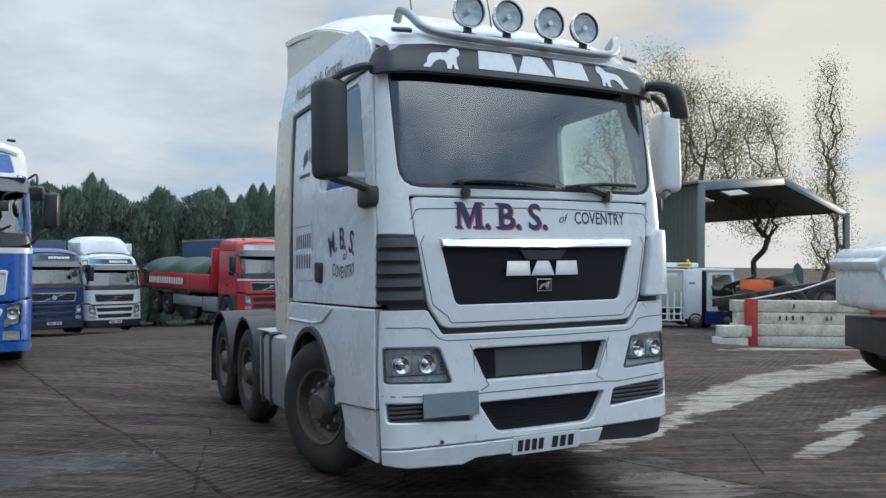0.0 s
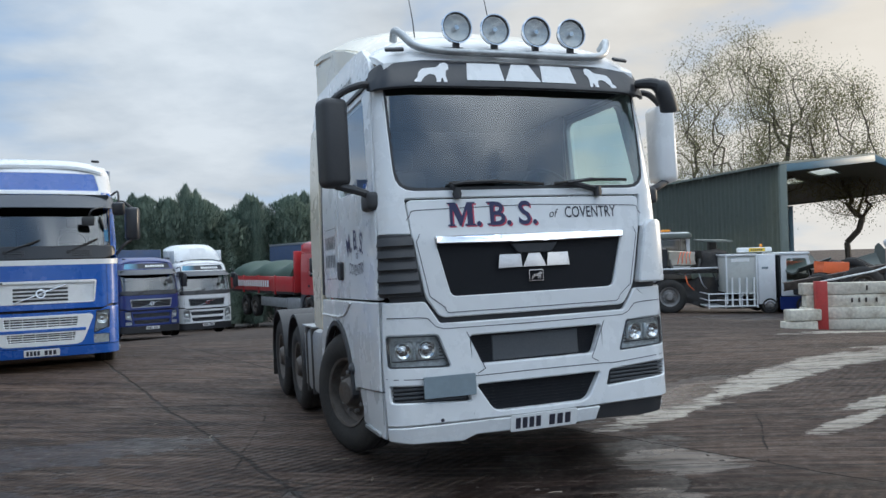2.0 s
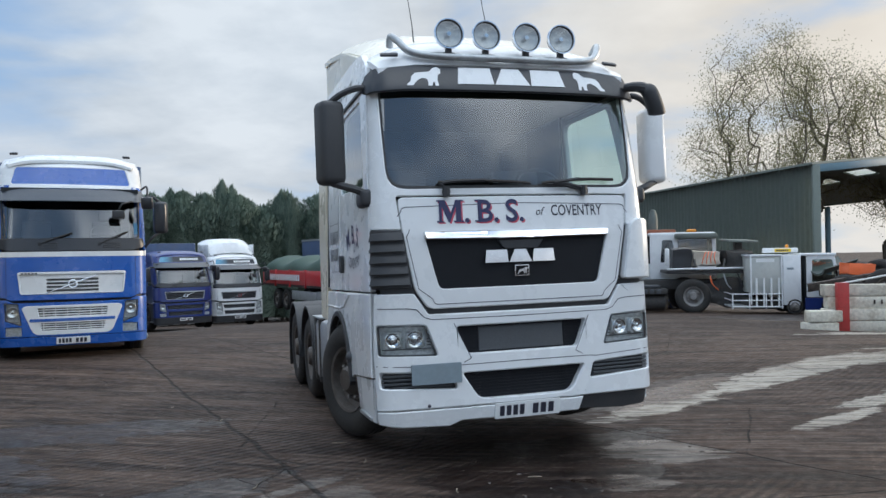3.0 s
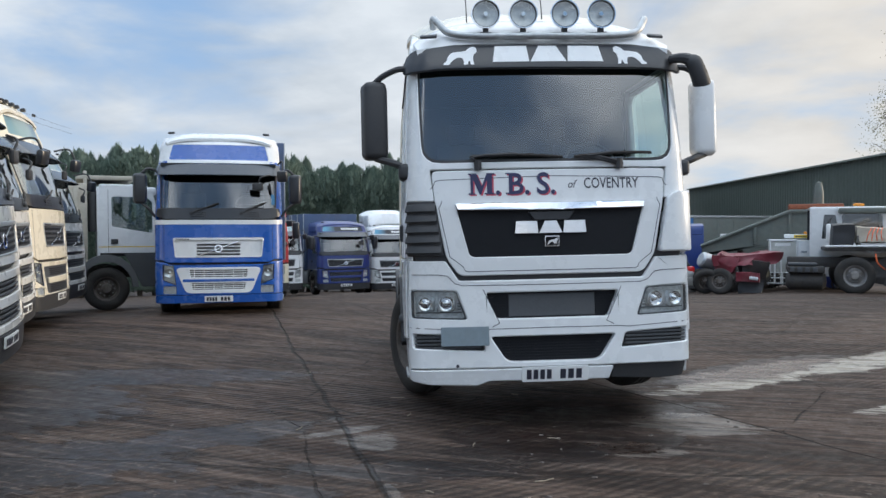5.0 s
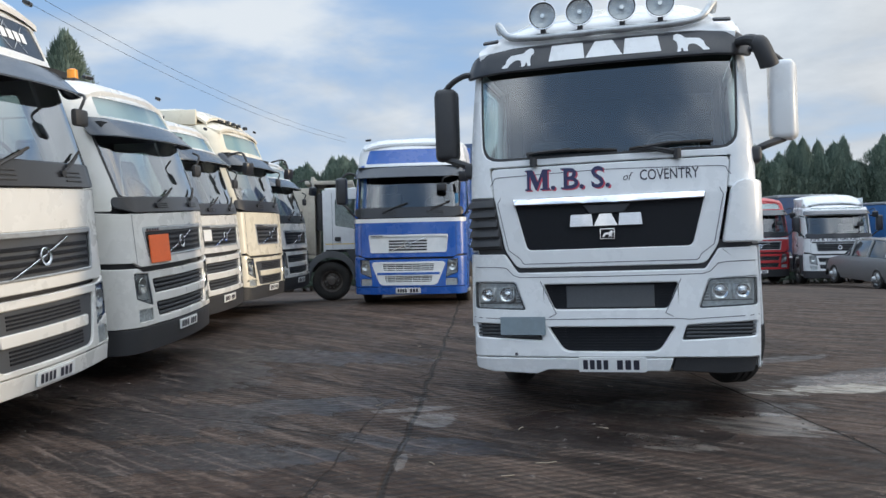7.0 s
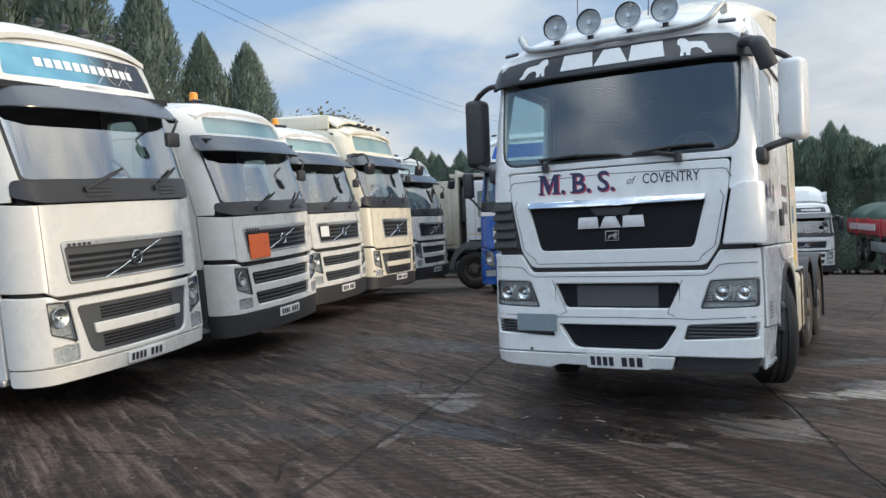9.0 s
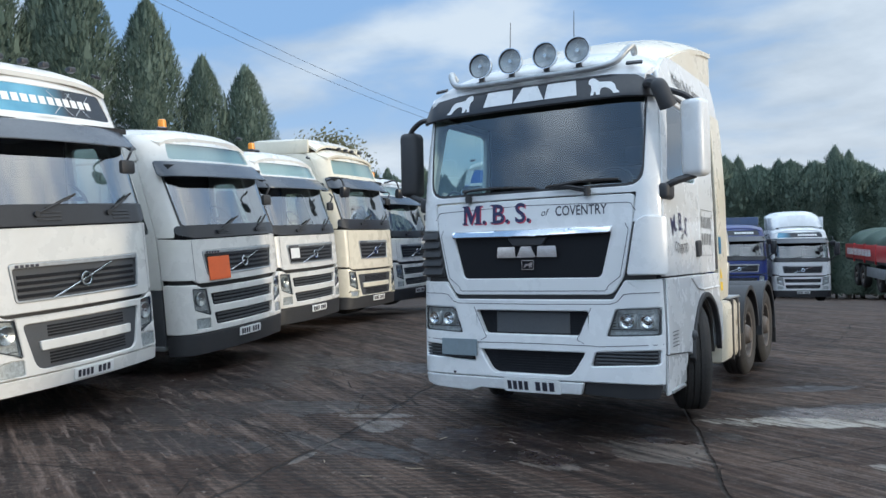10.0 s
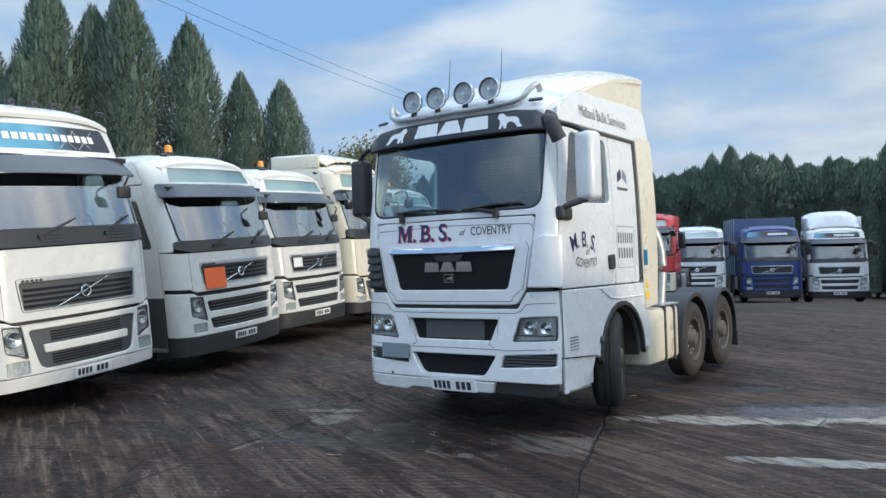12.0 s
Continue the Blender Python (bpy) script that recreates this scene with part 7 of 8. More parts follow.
def scrap_heap():
    """Dismantled lorry axles, wheels and chassis lengths lying behind the concrete bay."""
    rng = random.Random(11)
    for i in range(15):
        x, y = rng.uniform(8.2, 14.5), rng.uniform(20.2, 24.0)
        T = thing("scrap_axle", "rusty dismantled axle with dark lorry tyres", "scrap", pose(x, y, ground_z(x, y) + rng.uniform(0.0, 0.35), rng.uniform(-12, 12), rng.uniform(-15, 15), rng.uniform(0, 180)), "scrap behind the bay")
        part("axle_beam", tube([(-0.9, 0, 0.5), (-0.3, 0, 0.5), (0, 0, 0.55), (0.3, 0, 0.5), (0.9, 0, 0.5)], 0.09, 8), RUST, T)
        part("hub_casing", moved(lathe([(-0.2, 0.1), (-0.12, 0.26), (0.12, 0.26), (0.2, 0.1)], 14, "Y"), Matrix.Translation((0, 0, 0.52))), RUST, T)
        for g in (1, -1):
            add_wheel(T, g * 0.92, 0, 0.50, 0.28, 0, GREYRIM)
    for i in range(16):
        x, y = rng.uniform(8.8, 14.5), rng.uniform(20.6, 24.0)
        L = rng.uniform(1.8, 4.2)
        T = thing("scrap_girder", "rusty length of cut lorry chassis", "scrap", pose(x, y, ground_z(x, y) + rng.uniform(0.75, 1.25), rng.uniform(-14, 14), rng.uniform(-9, 9), rng.uniform(-30, 30)), "scrap behind the bay")
        part("girder_web", box(-L / 2, L / 2, -0.015, 0.015, -0.10, 0.10, 0.004), RUST, T)
        for q in (0.098, -0.098):
            part("girder_flange", box(-L / 2, L / 2, -0.015, 0.07, q - 0.01, q + 0.01, 0.004), RUST, T)
        for k in (-0.35, 0.1, 0.4):
            part("bracket", tube([(L * k, 0.0, 0.0), (L * k + 0.05, 0.2, -0.1), (L * k + 0.1, 0.28, -0.45)], 0.035, 6), CHASSIS, T)
    for i in range(10):
        x, y = rng.uniform(8.6, 14.0), rng.uniform(20.4, 23.5)
        T = thing("scrap_part", "dented dark machine part on the scrap heap", "scrap", pose(x, y, ground_z(x, y) + rng.uniform(0.45, 1.15), rng.uniform(0, 60), rng.uniform(0, 60), rng.uniform(0, 180)), "scrap behind the bay")
        part("casing", crushed(rng.uniform(0.5, 0.9), rng.uniform(0.3, 0.6), rng.uniform(0.3, 0.6), i, 0.35, 2.2), rng.choice((RUST, CHASSIS, OILY)), T)
    for x, y, z, rz, tilt in ((8.2, 22.4, 1.75, 15, 10), (9.9, 22.8, 1.60, -10, -14), (11.6, 23.0, 1.5, 25, 20)):
        T = thing("scrap_guard", "bent grey metal guard sheet on the scrap heap", "scrap", pose(x, y, z + ground_z(x, y), tilt, 165, rz), "scrap behind the bay")
        part("guard_sheet", mudguard(0, 0.55, -0.5, 0.5, 20, 130, 0.02, 0.0), GREYTIP, T)
        part("guard_stay", tube([(0, 0.0, 0.5), (0, 0.1, 0.9), (0.1, 0.2, 1.4)], 0.03, 6), CHASSIS, T)
    for x, h, rz in ((12.6, 2.6, 5), (10.6, 2.0, -12)):
        T = thing("scrap_sheet", "tall narrow grey sheet standing in the scrap", "scrap", pose(x, 23.4, ground_z(x, 23.4), 6, 0, rz), "scrap behind the bay")
        part("panel_sheet", panel(XZ, fillet([(-0.22, 0), (0.22, 0), (0.16, h - 0.2), (0.0, h), (-0.10, h - 0.1)], 0.05), [], 0.0, 0.05, 0), GREYTIP, T)
    T = thing("scrap_cab_part", "orange painted scrap part on the heap", "scrap", pose(8.45, 21.0, ground_z(8.4, 21.0) + 1.25, 0, 6, 15), "scrap behind the bay")
    part("orange_casing", crushed(0.75, 0.4, 0.30, 3, 0.12), ORANGE, T)
    part("mounting_foot", box(-0.25, 0.25, -0.12, 0.12, -1.3, -0.12, 0.02), RUST, T)


OILY = mat("oily_grey_metal", (0.13, 0.125, 0.115), 0.55, metal=0.4, grain=0.3, grain_scale=9, dirt=0.7, dirt_color=(0.03, 0.025, 0.02), dirt_scale=4)
GREYTIP = mat("grey_tipper_steel", (0.125, 0.142, 0.128), 0.6, grain=0.12, grain_scale=6, dirt=0.4, dirt_color=(0.10, 0.075, 0.05))
RUSTRED = mat("rust_red", (0.28, 0.085, 0.04), 0.7, grain=0.2, dirt=0.4)
DKRED = mat("dark_red_paint", (0.17, 0.022, 0.035), 0.45, grain=0.15, grain_scale=9, dirt=0.4)
DULLSHEET = mat("dull_clear_sheet", (0.50, 0.51, 0.48), 0.4, grain=0.2, grain_scale=3, dirt=0.4)
scrap_heap()


# ---- service vehicles, flatbed, trailers, car ----
def service_truck(m, label):
    """A small white works truck: railed low deck, dull clear hood, white locker, upright cab."""
    T = thing("works_truck", label, "lorry", m, "works trucks")
    for y in (-0.72, 0.72):
        cab = part("cab_side", moved(panel(XZ, fillet([(0.55, 0.50), (1.44, 0.50), (1.44, 0.86), (1.30, 1.66), (0.55, 1.66)], 0.04), [fillet([(0.70, 0.88), (1.34, 0.88), (1.24, 1.56), (0.70, 1.56)], 0.06)], 0.0, 0.04, 0), Matrix.Translation((0, y, 0))), WHITE, T)
        part("cab_window", moved(panel(XZ, fillet([(0.70, 0.88), (1.34, 0.88), (1.24, 1.56), (0.70, 1.56)], 0.06), [], -0.01, 0.0, 0, edge=0), Matrix.Translation((0, y, 0))), GLASS, cab)
        part("cab_lower", moved(panel(XZ, fillet([(0.50, 0.12), (1.46, 0.12), (1.46, 0.48), (0.50, 0.48)], 0.03), [], 0.01, 0.05, 0), Matrix.Translation((0, y, 0))), DKBLUE, T, "dark blue lower cab panel")
    part("door_pad", moved(panel(XZ, fillet([(0.86, 0.52), (1.38, 0.52), (1.34, 0.80), (0.86, 0.80)], 0.08), [], 0.012, 0.01, 0), Matrix.Translation((0, -0.72, 0))), BLACK, T, "dark door pad")
    part("cab_roof", box(0.44, 1.34, -0.76, 0.76, 1.66, 1.74, 0.03), WHITE, T)
    part("cab_front", moved(box(-0.02, 0.02, -0.70, 0.70, 0.0, 0.80, 0.02), pose(1.45, 0, 0.10)), WHITE, T)
    part("cab_back", box(0.50, 0.54, -0.70, 0.70, 0.4, 1.66, 0.01), INSIDE, T)
    part("seat", merge(box(0.62, 1.0, -0.5, 0.5, 0.5, 0.72, 0.04), box(0.60, 0.72, -0.5, 0.5, 0.7, 1.2, 0.04)), SEAT, T)
    part("locker", box(-0.08, 0.40, -0.74, 0.74, 0.28, 1.70, 0.02), WHITE, T, "white equipment locker")
    part("locker_notice", box(0.02, 0.20, -0.746, -0.742, 1.28, 1.34, 0.0), GREYPL, T)
    part("clear_hood", box(-0.92, -0.12, -0.70, 0.70, 0.62, 1.66, 0.02), DULLSHEET, T, "dull clear plastic hood")
    part("hood_top", box(-0.95, -0.10, -0.73, 0.73, 1.66, 1.72, 0.015), WHITE, T)
    for x in (-0.94, -0.11):
        part("hood_post", box(x - 0.02, x + 0.02, -0.73, -0.69, 0.3, 1.68, 0.005), WHITE, T)
    part("notice", box(-0.80, -0.30, -0.707, -0.702, 1.50, 1.60, 0.0), PLATE, T)
    part("chassis_box", box(-1.0, 1.3, -0.5, 0.5, 0.15, 0.45, 0.03), CHASSIS, T)
    bar = part("beacon_bar", box(-0.45, 0.50, -0.12, 0.12, 1.76, 1.90, 0.03), PLATE, T, "white beacon bar with yellow notice")
    part("yellow_notice", box(-0.15, 0.30, -0.135, -0.122, 1.78, 1.88, 0.0), YELLOW, bar)
    bars(lambda u, v, o=0.0: (u, -0.136 - o, v), -0.10, 1.80, 0.34, 0.05, INK, bar, 6, name="notice_bar")
    part("beacon", moved(lathe([(0, 0.05), (0.08, 0.045), (0.10, 0.02)], 12, "Z"), Matrix.Translation((0.22, 0, 1.90))), AMBER, T)
    part("deck", box(-1.45, -0.08, -0.74, 0.74, 0.20, 0.25, 0.008), GALV, T)
    for y in (-0.76, 0.76):
        for z in (0.24, 0.42, 0.60):
            part("rail", tube([(-1.46, y, z), (-0.12, y, z)], 0.018, 6), WHITE, T)
        for x in (-1.46, -1.0, -0.55, -0.12):
            part("rail_post", tube([(x, y, 0.18), (x, y, 0.62)], 0.018, 6), WHITE, T)
    for z in (0.24, 0.42, 0.60):
        part("rail", tube([(-1.46, -0.76, z), (-1.46, 0.76, z)], 0.018, 6), WHITE, T)
    for i in range(4):
        part("tall_stake", tube([(-0.80 + i * 0.2, -0.73, 0.25), (-0.80 + i * 0.2, -0.73, 1.05)], 0.028, 8), PLATE, T)
    for x in (0.22, 1.15):
        for y in (-0.66, 0.66):
            w = new("wheel")
            w.parent = T
            w.matrix_basis = pose(x, y, 0.24, 0, 0, 90 if y > 0 else -90)
            ty, ri, nu = wheel_meshes(0.24, 0.16, False)
            part("tyre", ty, RUBBER, w)
            part("rim", ri, STEEL, w)
            nu.free()


service_truck(on_ground(7.1, 23.3, 0), "small white works truck with railed low deck")
service_truck(on_ground(3.42, 27.1, 3) @ Matrix.Scale(0.94, 4), "small white works truck with railed low deck and notices")


def dump_chassis():
    """A stripped dump lorry: dark stub frame, one big wheel, deck of engine parts, white cab behind."""
    T = thing("chassis_lorry", "stripped black lorry chassis with white cab and spare parts", "lorry", on_ground(4.72, 24.6, 0))
    for y in (-0.4, 0.4):
        part("chassis_rail", box(-1.7, 2.0, y - 0.05, y + 0.05, 0.72, 1.0, 0.01), CHASSIS, T)
    for y in (-0.9, 0.9):
        add_wheel(T, 0, 0)
        w = T.children[-1]
        w.matrix_basis = pose(0, y, 0.52, 0, 0, 90 if y > 0 else -90)
    part("axle", box(-0.1, 0.1, -0.9, 0.9, 0.45, 0.6, 0.03), CHASSIS, T)
    part("rear_tank", moved(lathe([(-0.62, 0.0), (-0.60, 0.18), (-0.5, 0.27), (0.35, 0.27), (0.45, 0.18), (0.47, 0.0)], 20, "X"), Matrix.Translation((-1.15, -0.6, 0.34))), CHASSIS, T, "black cylindrical tank")
    part("tank_step", box(-1.72, -0.75, -0.95, 0.9, 0.58, 0.76, 0.03), CHASSIS, T)
    part("tank_lid", box(-1.70, -0.95, -0.9, -0.2, 0.78, 0.86, 0.02), GREYBLACK, T)
    for k in range(4):
        part("battery_rib", box(-1.66 + k * 0.2, -1.54 + k * 0.2, -0.97, -0.95, 0.60, 0.74, 0.005), GREYBLACK, T)
    part("deck_rail", tube([(-0.75, -0.98, 1.34), (1.9, -0.98, 1.36)], 0.028, 8), WHITE, T, "white deck rail")
    part("deck_bed", box(-0.75, 1.9, -0.95, 0.9, 1.20, 1.30, 0.02), CHASSIS, T)
    for k in range(5):
        part("under_part", moved(crushed(0.55, 0.5, 0.7, k, 0.25, 2.0), pose(0.72 + 0.3 * k, -0.6, 0.62)), CHASSIS, T)
    part("air_cleaner", moved(crushed(0.52, 0.6, 0.55, 7, 0.16, 1.4), pose(-0.30, -0.55, 1.66)), BLACK, T)
    part("engine_cowl", moved(mudguard(0, 0.46, -0.44, 0.40, -5, 185, 0.03, 0.0), pose(0.50, -0.55, 1.60, 0, 180, 90)), OILY, T, "grey curved engine cowl")
    part("engine_block", moved(crushed(0.75, 0.7, 0.42, 9, 0.18, 2.2), pose(0.45, -0.45, 1.66)), BEIGE, T, "pale dusty engine")
    part("gearbox", moved(crushed(0.85, 0.7, 0.55, 12, 0.22, 2.0), pose(1.35, -0.5, 1.58)), CHASSIS, T)
    for k in range(4):
        part("strap", tube(smooth_line([(0.28 + 0.13 * k, -0.92, 1.50), (0.33 + 0.1 * k, -0.96, 1.70), (0.42 + 0.09 * k, -0.8, 1.86)]), 0.013, 6), ORANGE, T)
    for k in range(3):
        part("hose", tube(smooth_line([(0.5 + 0.4 * k, -0.9, 1.2), (0.55 + 0.42 * k, -1.0, 0.9), (0.75 + 0.4 * k, -0.85, 0.7)]), 0.02, 6), (ORANGE, GALV, BLACK)[k], T)
    part("loose_board", moved(box(-0.45, 0.45, -0.5, 0.5, -0.03, 0.03, 0.01), pose(1.5, -0.1, 2.18, 3, 2, 5)), GREYTIP, T)
    part("board_stand", box(1.40, 1.60, -0.2, 0.2, 1.7, 2.17, 0.02), CHASSIS, T)
    cab = part("cab_side", moved(panel(XZ, fillet([(-1.05, 0.98), (-0.18, 0.98), (-0.10, 1.60), (-0.26, 2.44), (-1.05, 2.44)], 0.05), [fillet([(-0.72, 1.52), (-0.22, 1.55), (-0.34, 2.26), (-0.66, 2.26)], 0.05)], 0, 0.05, 0), pose(0, 0.95, 0)), WHITE, T, "white cab side")
    part("cab_window", moved(panel(XZ, fillet([(-0.72, 1.52), (-0.22, 1.55), (-0.34, 2.26), (-0.66, 2.26)], 0.05), [], -0.01, 0, 0, edge=0), pose(0, 0.95, 0)), GLASS, cab)
    part("cab_front", moved(panel(XZ, fillet([(-0.22, 0.98), (1.02, 0.98), (1.02, 2.42), (-0.30, 2.42)], 0.06), [fillet([(-0.12, 1.62), (0.94, 1.62), (0.90, 2.28), (-0.18, 2.28)], 0.08)], 0, 0.05, 0), pose(0, 0.96, 0)), WHITE, cab)
    part("windscreen", moved(panel(XZ, fillet([(-0.12, 1.62), (0.94, 1.62), (0.90, 2.28), (-0.18, 2.28)], 0.08), [], -0.01, 0, 0, edge=0), pose(0, 0.96, 0)), GLASS, cab)
    part("visor", box(-0.28, 1.04, 0.70, 0.96, 2.28, 2.46, 0.05), GREYTIP, cab, "grey sun visor")
    part("cab_roof", box(-1.05, 1.02, 0.98, 2.4, 2.42, 2.50, 0.04), WHITE, cab)
    part("cab_back", box(-1.05, 1.02, 2.3, 2.4, 0.98, 2.45, 0.02), INSIDE, cab)
    part("cab_end", box(0.98, 1.04, 0.98, 2.4, 0.98, 2.45, 0.02), GREYTIP, cab)
    part("mirror", box(-0.62, -0.48, 0.55, 0.70, 1.42, 1.98, 0.04), PLATE, cab, "white mirror back")
    part("mirror_arm", tube([(-0.55, 0.62, 1.95), (-0.50, 0.80, 2.1), (-0.45, 0.95, 2.15)], 0.02, 6), BLACK, cab)
    part("beacon", box(0.15, 0.45, 1.1, 1.3, 2.52, 2.60, 0.03), AMBER, cab)


dump_chassis()


def tipper_body():
    T = thing("tipper_trailer", "grey sloping tipper body with rust-red top board", "trailer", pose(0, 28.3, 0, 0, 0, 0))
    g = ground_z(2.5, 28.3)
    part("body_side", panel(XZ, fillet([(0.35, 0.48), (2.7, 1.05), (4.3, 1.05), (4.3, 2.10), (3.2, 2.10), (0.35, 0.92)], 0.05), [], 0.0, 0.06, 0), GREYTIP, T)
    part("body_rim", tube([(0.32, -0.06, 0.92), (3.2, -0.06, 2.12), (4.3, -0.06, 2.12)], 0.06, 8), GREYTIP, T)
    part("body_far_side", moved(panel(XZ, fillet([(0.35, 0.48), (2.7, 1.05), (4.3, 1.05), (4.3, 2.10), (3.2, 2.10), (0.35, 0.92)], 0.05), [], 0.0, 0.06, 0), pose(0, 2.3, 0)), GREYTIP, T)
    part("body_floor", moved(box(-0.03, 4.1, 0, 2.3, -0.05, 0.05, 0.01), pose(0.35, 0, 0.62, 0, -9, 0)), GREYTIP, T)
    for x in (2.1, 3.2, 4.25):
        part("body_rib", box(x - 0.05, x + 0.05, -0.07, 0.0, 0.98, min(2.08, 0.95 + (x - 0.35) * 0.41), 0.01), GREYTIP, T)
    part("rust_board", box(3.15, 4.85, -0.05, 0.5, 2.14, 2.36, 0.04), RUSTRED, T, "rust-red top board")
    part("exhaust_pipe", moved(lathe([(0, 0.16), (0.45, 0.16), (0.75, 0.09), (0.78, 0.0)], 14, "Z"), Matrix.Translation((4.1, 0.3, 2.34))), GREYTIP, T)
    for x in (1.6, 3.9):
        for y in (0.35, 1.9):
            part("leg", box(x - 0.08, x + 0.08, y, y + 0.2, g - 0.02, 1.1, 0.01), CHASSIS, T)
    part("under_frame", box(1.2, 4.6, 0.3, 2.1, g + 0.4, g + 0.75, 0.03), CHASSIS, T)
    M = thing("wrecked_machine", "dark red crushed cab and engine parts", "scrap", on_ground(1.75, 25.2, 0))
    roof = crushed(1.55, 1.1, 0.34, 21, 0.30, 1.5, 7)
    part("crumpled_roof", moved(roof, pose(0.10, 0.1, 1.10, 0, -4, 0)), DKRED, M, "crumpled dark red cab roof")
    part("red_wing", moved(crushed(0.55, 0.7, 0.6, 23, 0.35, 1.8, 6), pose(-0.45, -0.1, 0.95, 0, 25, 0)), DKRED, M)
    part("crushed_cab", moved(crushed(0.8, 1.1, 0.70, 25, 0.20, 1.6), pose(0.36, 0.2, 0.70)), CHASSIS, M)
    part("red_bumper", moved(crushed(0.62, 0.35, 0.26, 26, 0.14, 2.0), pose(0.18, -0.62, 0.55)), DKRED, M)
    part("lamp", moved(box(-0.13, 0.13, -0.03, 0.03, -0.05, 0.05, 0.02), pose(0.34, -0.84, 0.53, 0, 8, 10)), LAMPFACE, M)
    part("engine", moved(crushed(1.2, 0.9, 0.55, 28, 0.25, 2.0), pose(-0.3, 0.1, 0.38)), CHASSIS, M)
    part("lower_body", moved(crushed(0.7, 0.8, 0.40, 29, 0.18, 2.0), pose(0.22, -0.2, 0.25)), BLACK, M)
    part("grey_drum", moved(lathe([(-0.3, 0.0), (-0.3, 0.2), (-0.24, 0.25), (0.24, 0.25), (0.3, 0.2), (0.3, 0.0)], 18, "X"), pose(-0.98, -0.1, 0.98, 0, 20, 30)), GALV, M)
    for x, y, t, a in ((-1.05, -0.45, 22, -75), (-0.62, -0.55, -10, -100), (-1.30, 0.2, 35, -60)):
        w = new("wheel")
        w.parent = M
        w.matrix_basis = pose(x, y, 0.40, 0, t, a) @ Matrix.Scale(0.78, 4)
        for o in WHEELS[next(iter(WHEELS))]:
            again(o, w)


tipper_body()


def curtain_trailer():
    T = thing("curtain_trailer", "long blue curtain-sided trailer with white initials", "trailer", pose(-3.85, 36.9, ground_z(-3.85, 36.9), 0, 0, 45))
    part("curtain", box(0.0, 4.3, 0.0, 2.5, 1.15, 3.45, 0.02), CURTAIN, T, "blue curtain side")
    part("grey_curtain", box(4.3, 13.0, 0.01, 2.49, 1.15, 3.45, 0.02), GREYTIP, T, "dull grey-green curtain side")
    part("white_panel", box(6.0, 6.5, -0.004, 0.01, 2.25, 2.65, 0.003), PLATE, T)
    part("top_rail", box(-0.02, 13.02, -0.02, 2.52, 3.45, 3.56, 0.02), GALV, T)
    part("side_rail", box(-0.02, 13.02, -0.02, 2.52, 1.02, 1.15, 0.02), GALV, T)
    for i in range(12):
        part("strap", box(0.4 + i * 1.08, 0.45 + i * 1.08, -0.012, 0.0, 1.12, 3.4, 0.002), DKBLUE if i < 4 else GREYTIP, T)
    fm = flat(Matrix(((1, 0, 0, 0), (0, 0, -1, 0), (0, 1, 0, 0), (0, 0, 0, 1))))
    # initials as plain shapes
    gx, gz = 1.40, 2.66
    ring = [(gx + 0.50 * math.cos(a * math.pi / 12), gz + 0.40 * math.sin(a * math.pi / 12)) for a in range(3, 24)] + [(gx + 0.50, gz + 0.08), (gx + 0.02, gz + 0.08), (gx + 0.02, gz - 0.08), (gx + 0.25, gz - 0.08)]
    inner = [(gx + 0.26 * math.cos(a * math.pi / 12), gz + 0.21 * math.sin(a * math.pi / 12)) for a in range(21, 2, -1)]
    part("white_shape", panel(fm, ring + inner, [], 0.022, 0.0, 0, edge=0), PLATE, T, smooth=False)
    part("white_shape", panel(fm, [(2.05 + u * 1.12, gz - 0.40 + v) for u, v in ((0, 0), (0.25, 0), (0.29, 0.45), (0.48, 0.1), (0.67, 0.45), (0.71, 0), (0.96, 0), (0.92, 0.8), (0.70, 0.8), (0.48, 0.45), (0.26, 0.8), (0.04, 0.8))], [], 0.022, 0, 0, edge=0), PLATE, T, smooth=False)
    for x in (9.5, 10.8, 12.1):
        for y in (0.3, 2.2):
            w = new("wheel")
            w.parent = T
            w.matrix_basis = pose(x, y, 0.5, 0, 0, -90 if y < 1 else 90)
            for o in WHEELS[next(iter(WHEELS))]:
                again(o, w)
    for y in (0.5, 2.0):
        part("landing_leg", box(2.6, 2.75, y - 0.07, y + 0.07, 0, 1.05, 0.01), CHASSIS, T)


DEEPBLUE = mat("deep_blue_paint", (0.018, 0.045, 0.20), 0.35, coat=0.3, grain=0.1, dirt=0.3, dirt_color=(0.05, 0.045, 0.05))
CURTAIN = mat("blue_curtain", (0.03, 0.13, 0.33), 0.55, grain=0.10, grain_scale=4, dirt=0.25, dirt_color=(0.05, 0.08, 0.12), bump=0.1)
curtain_trailer()
make_cab_lorry("blue lorry beside the curtain-sided trailer", on_ground(-1.62, 31.0, -80, -0.08) @ Matrix.Scale(0.84, 4), FM, DEEPBLUE, group="")


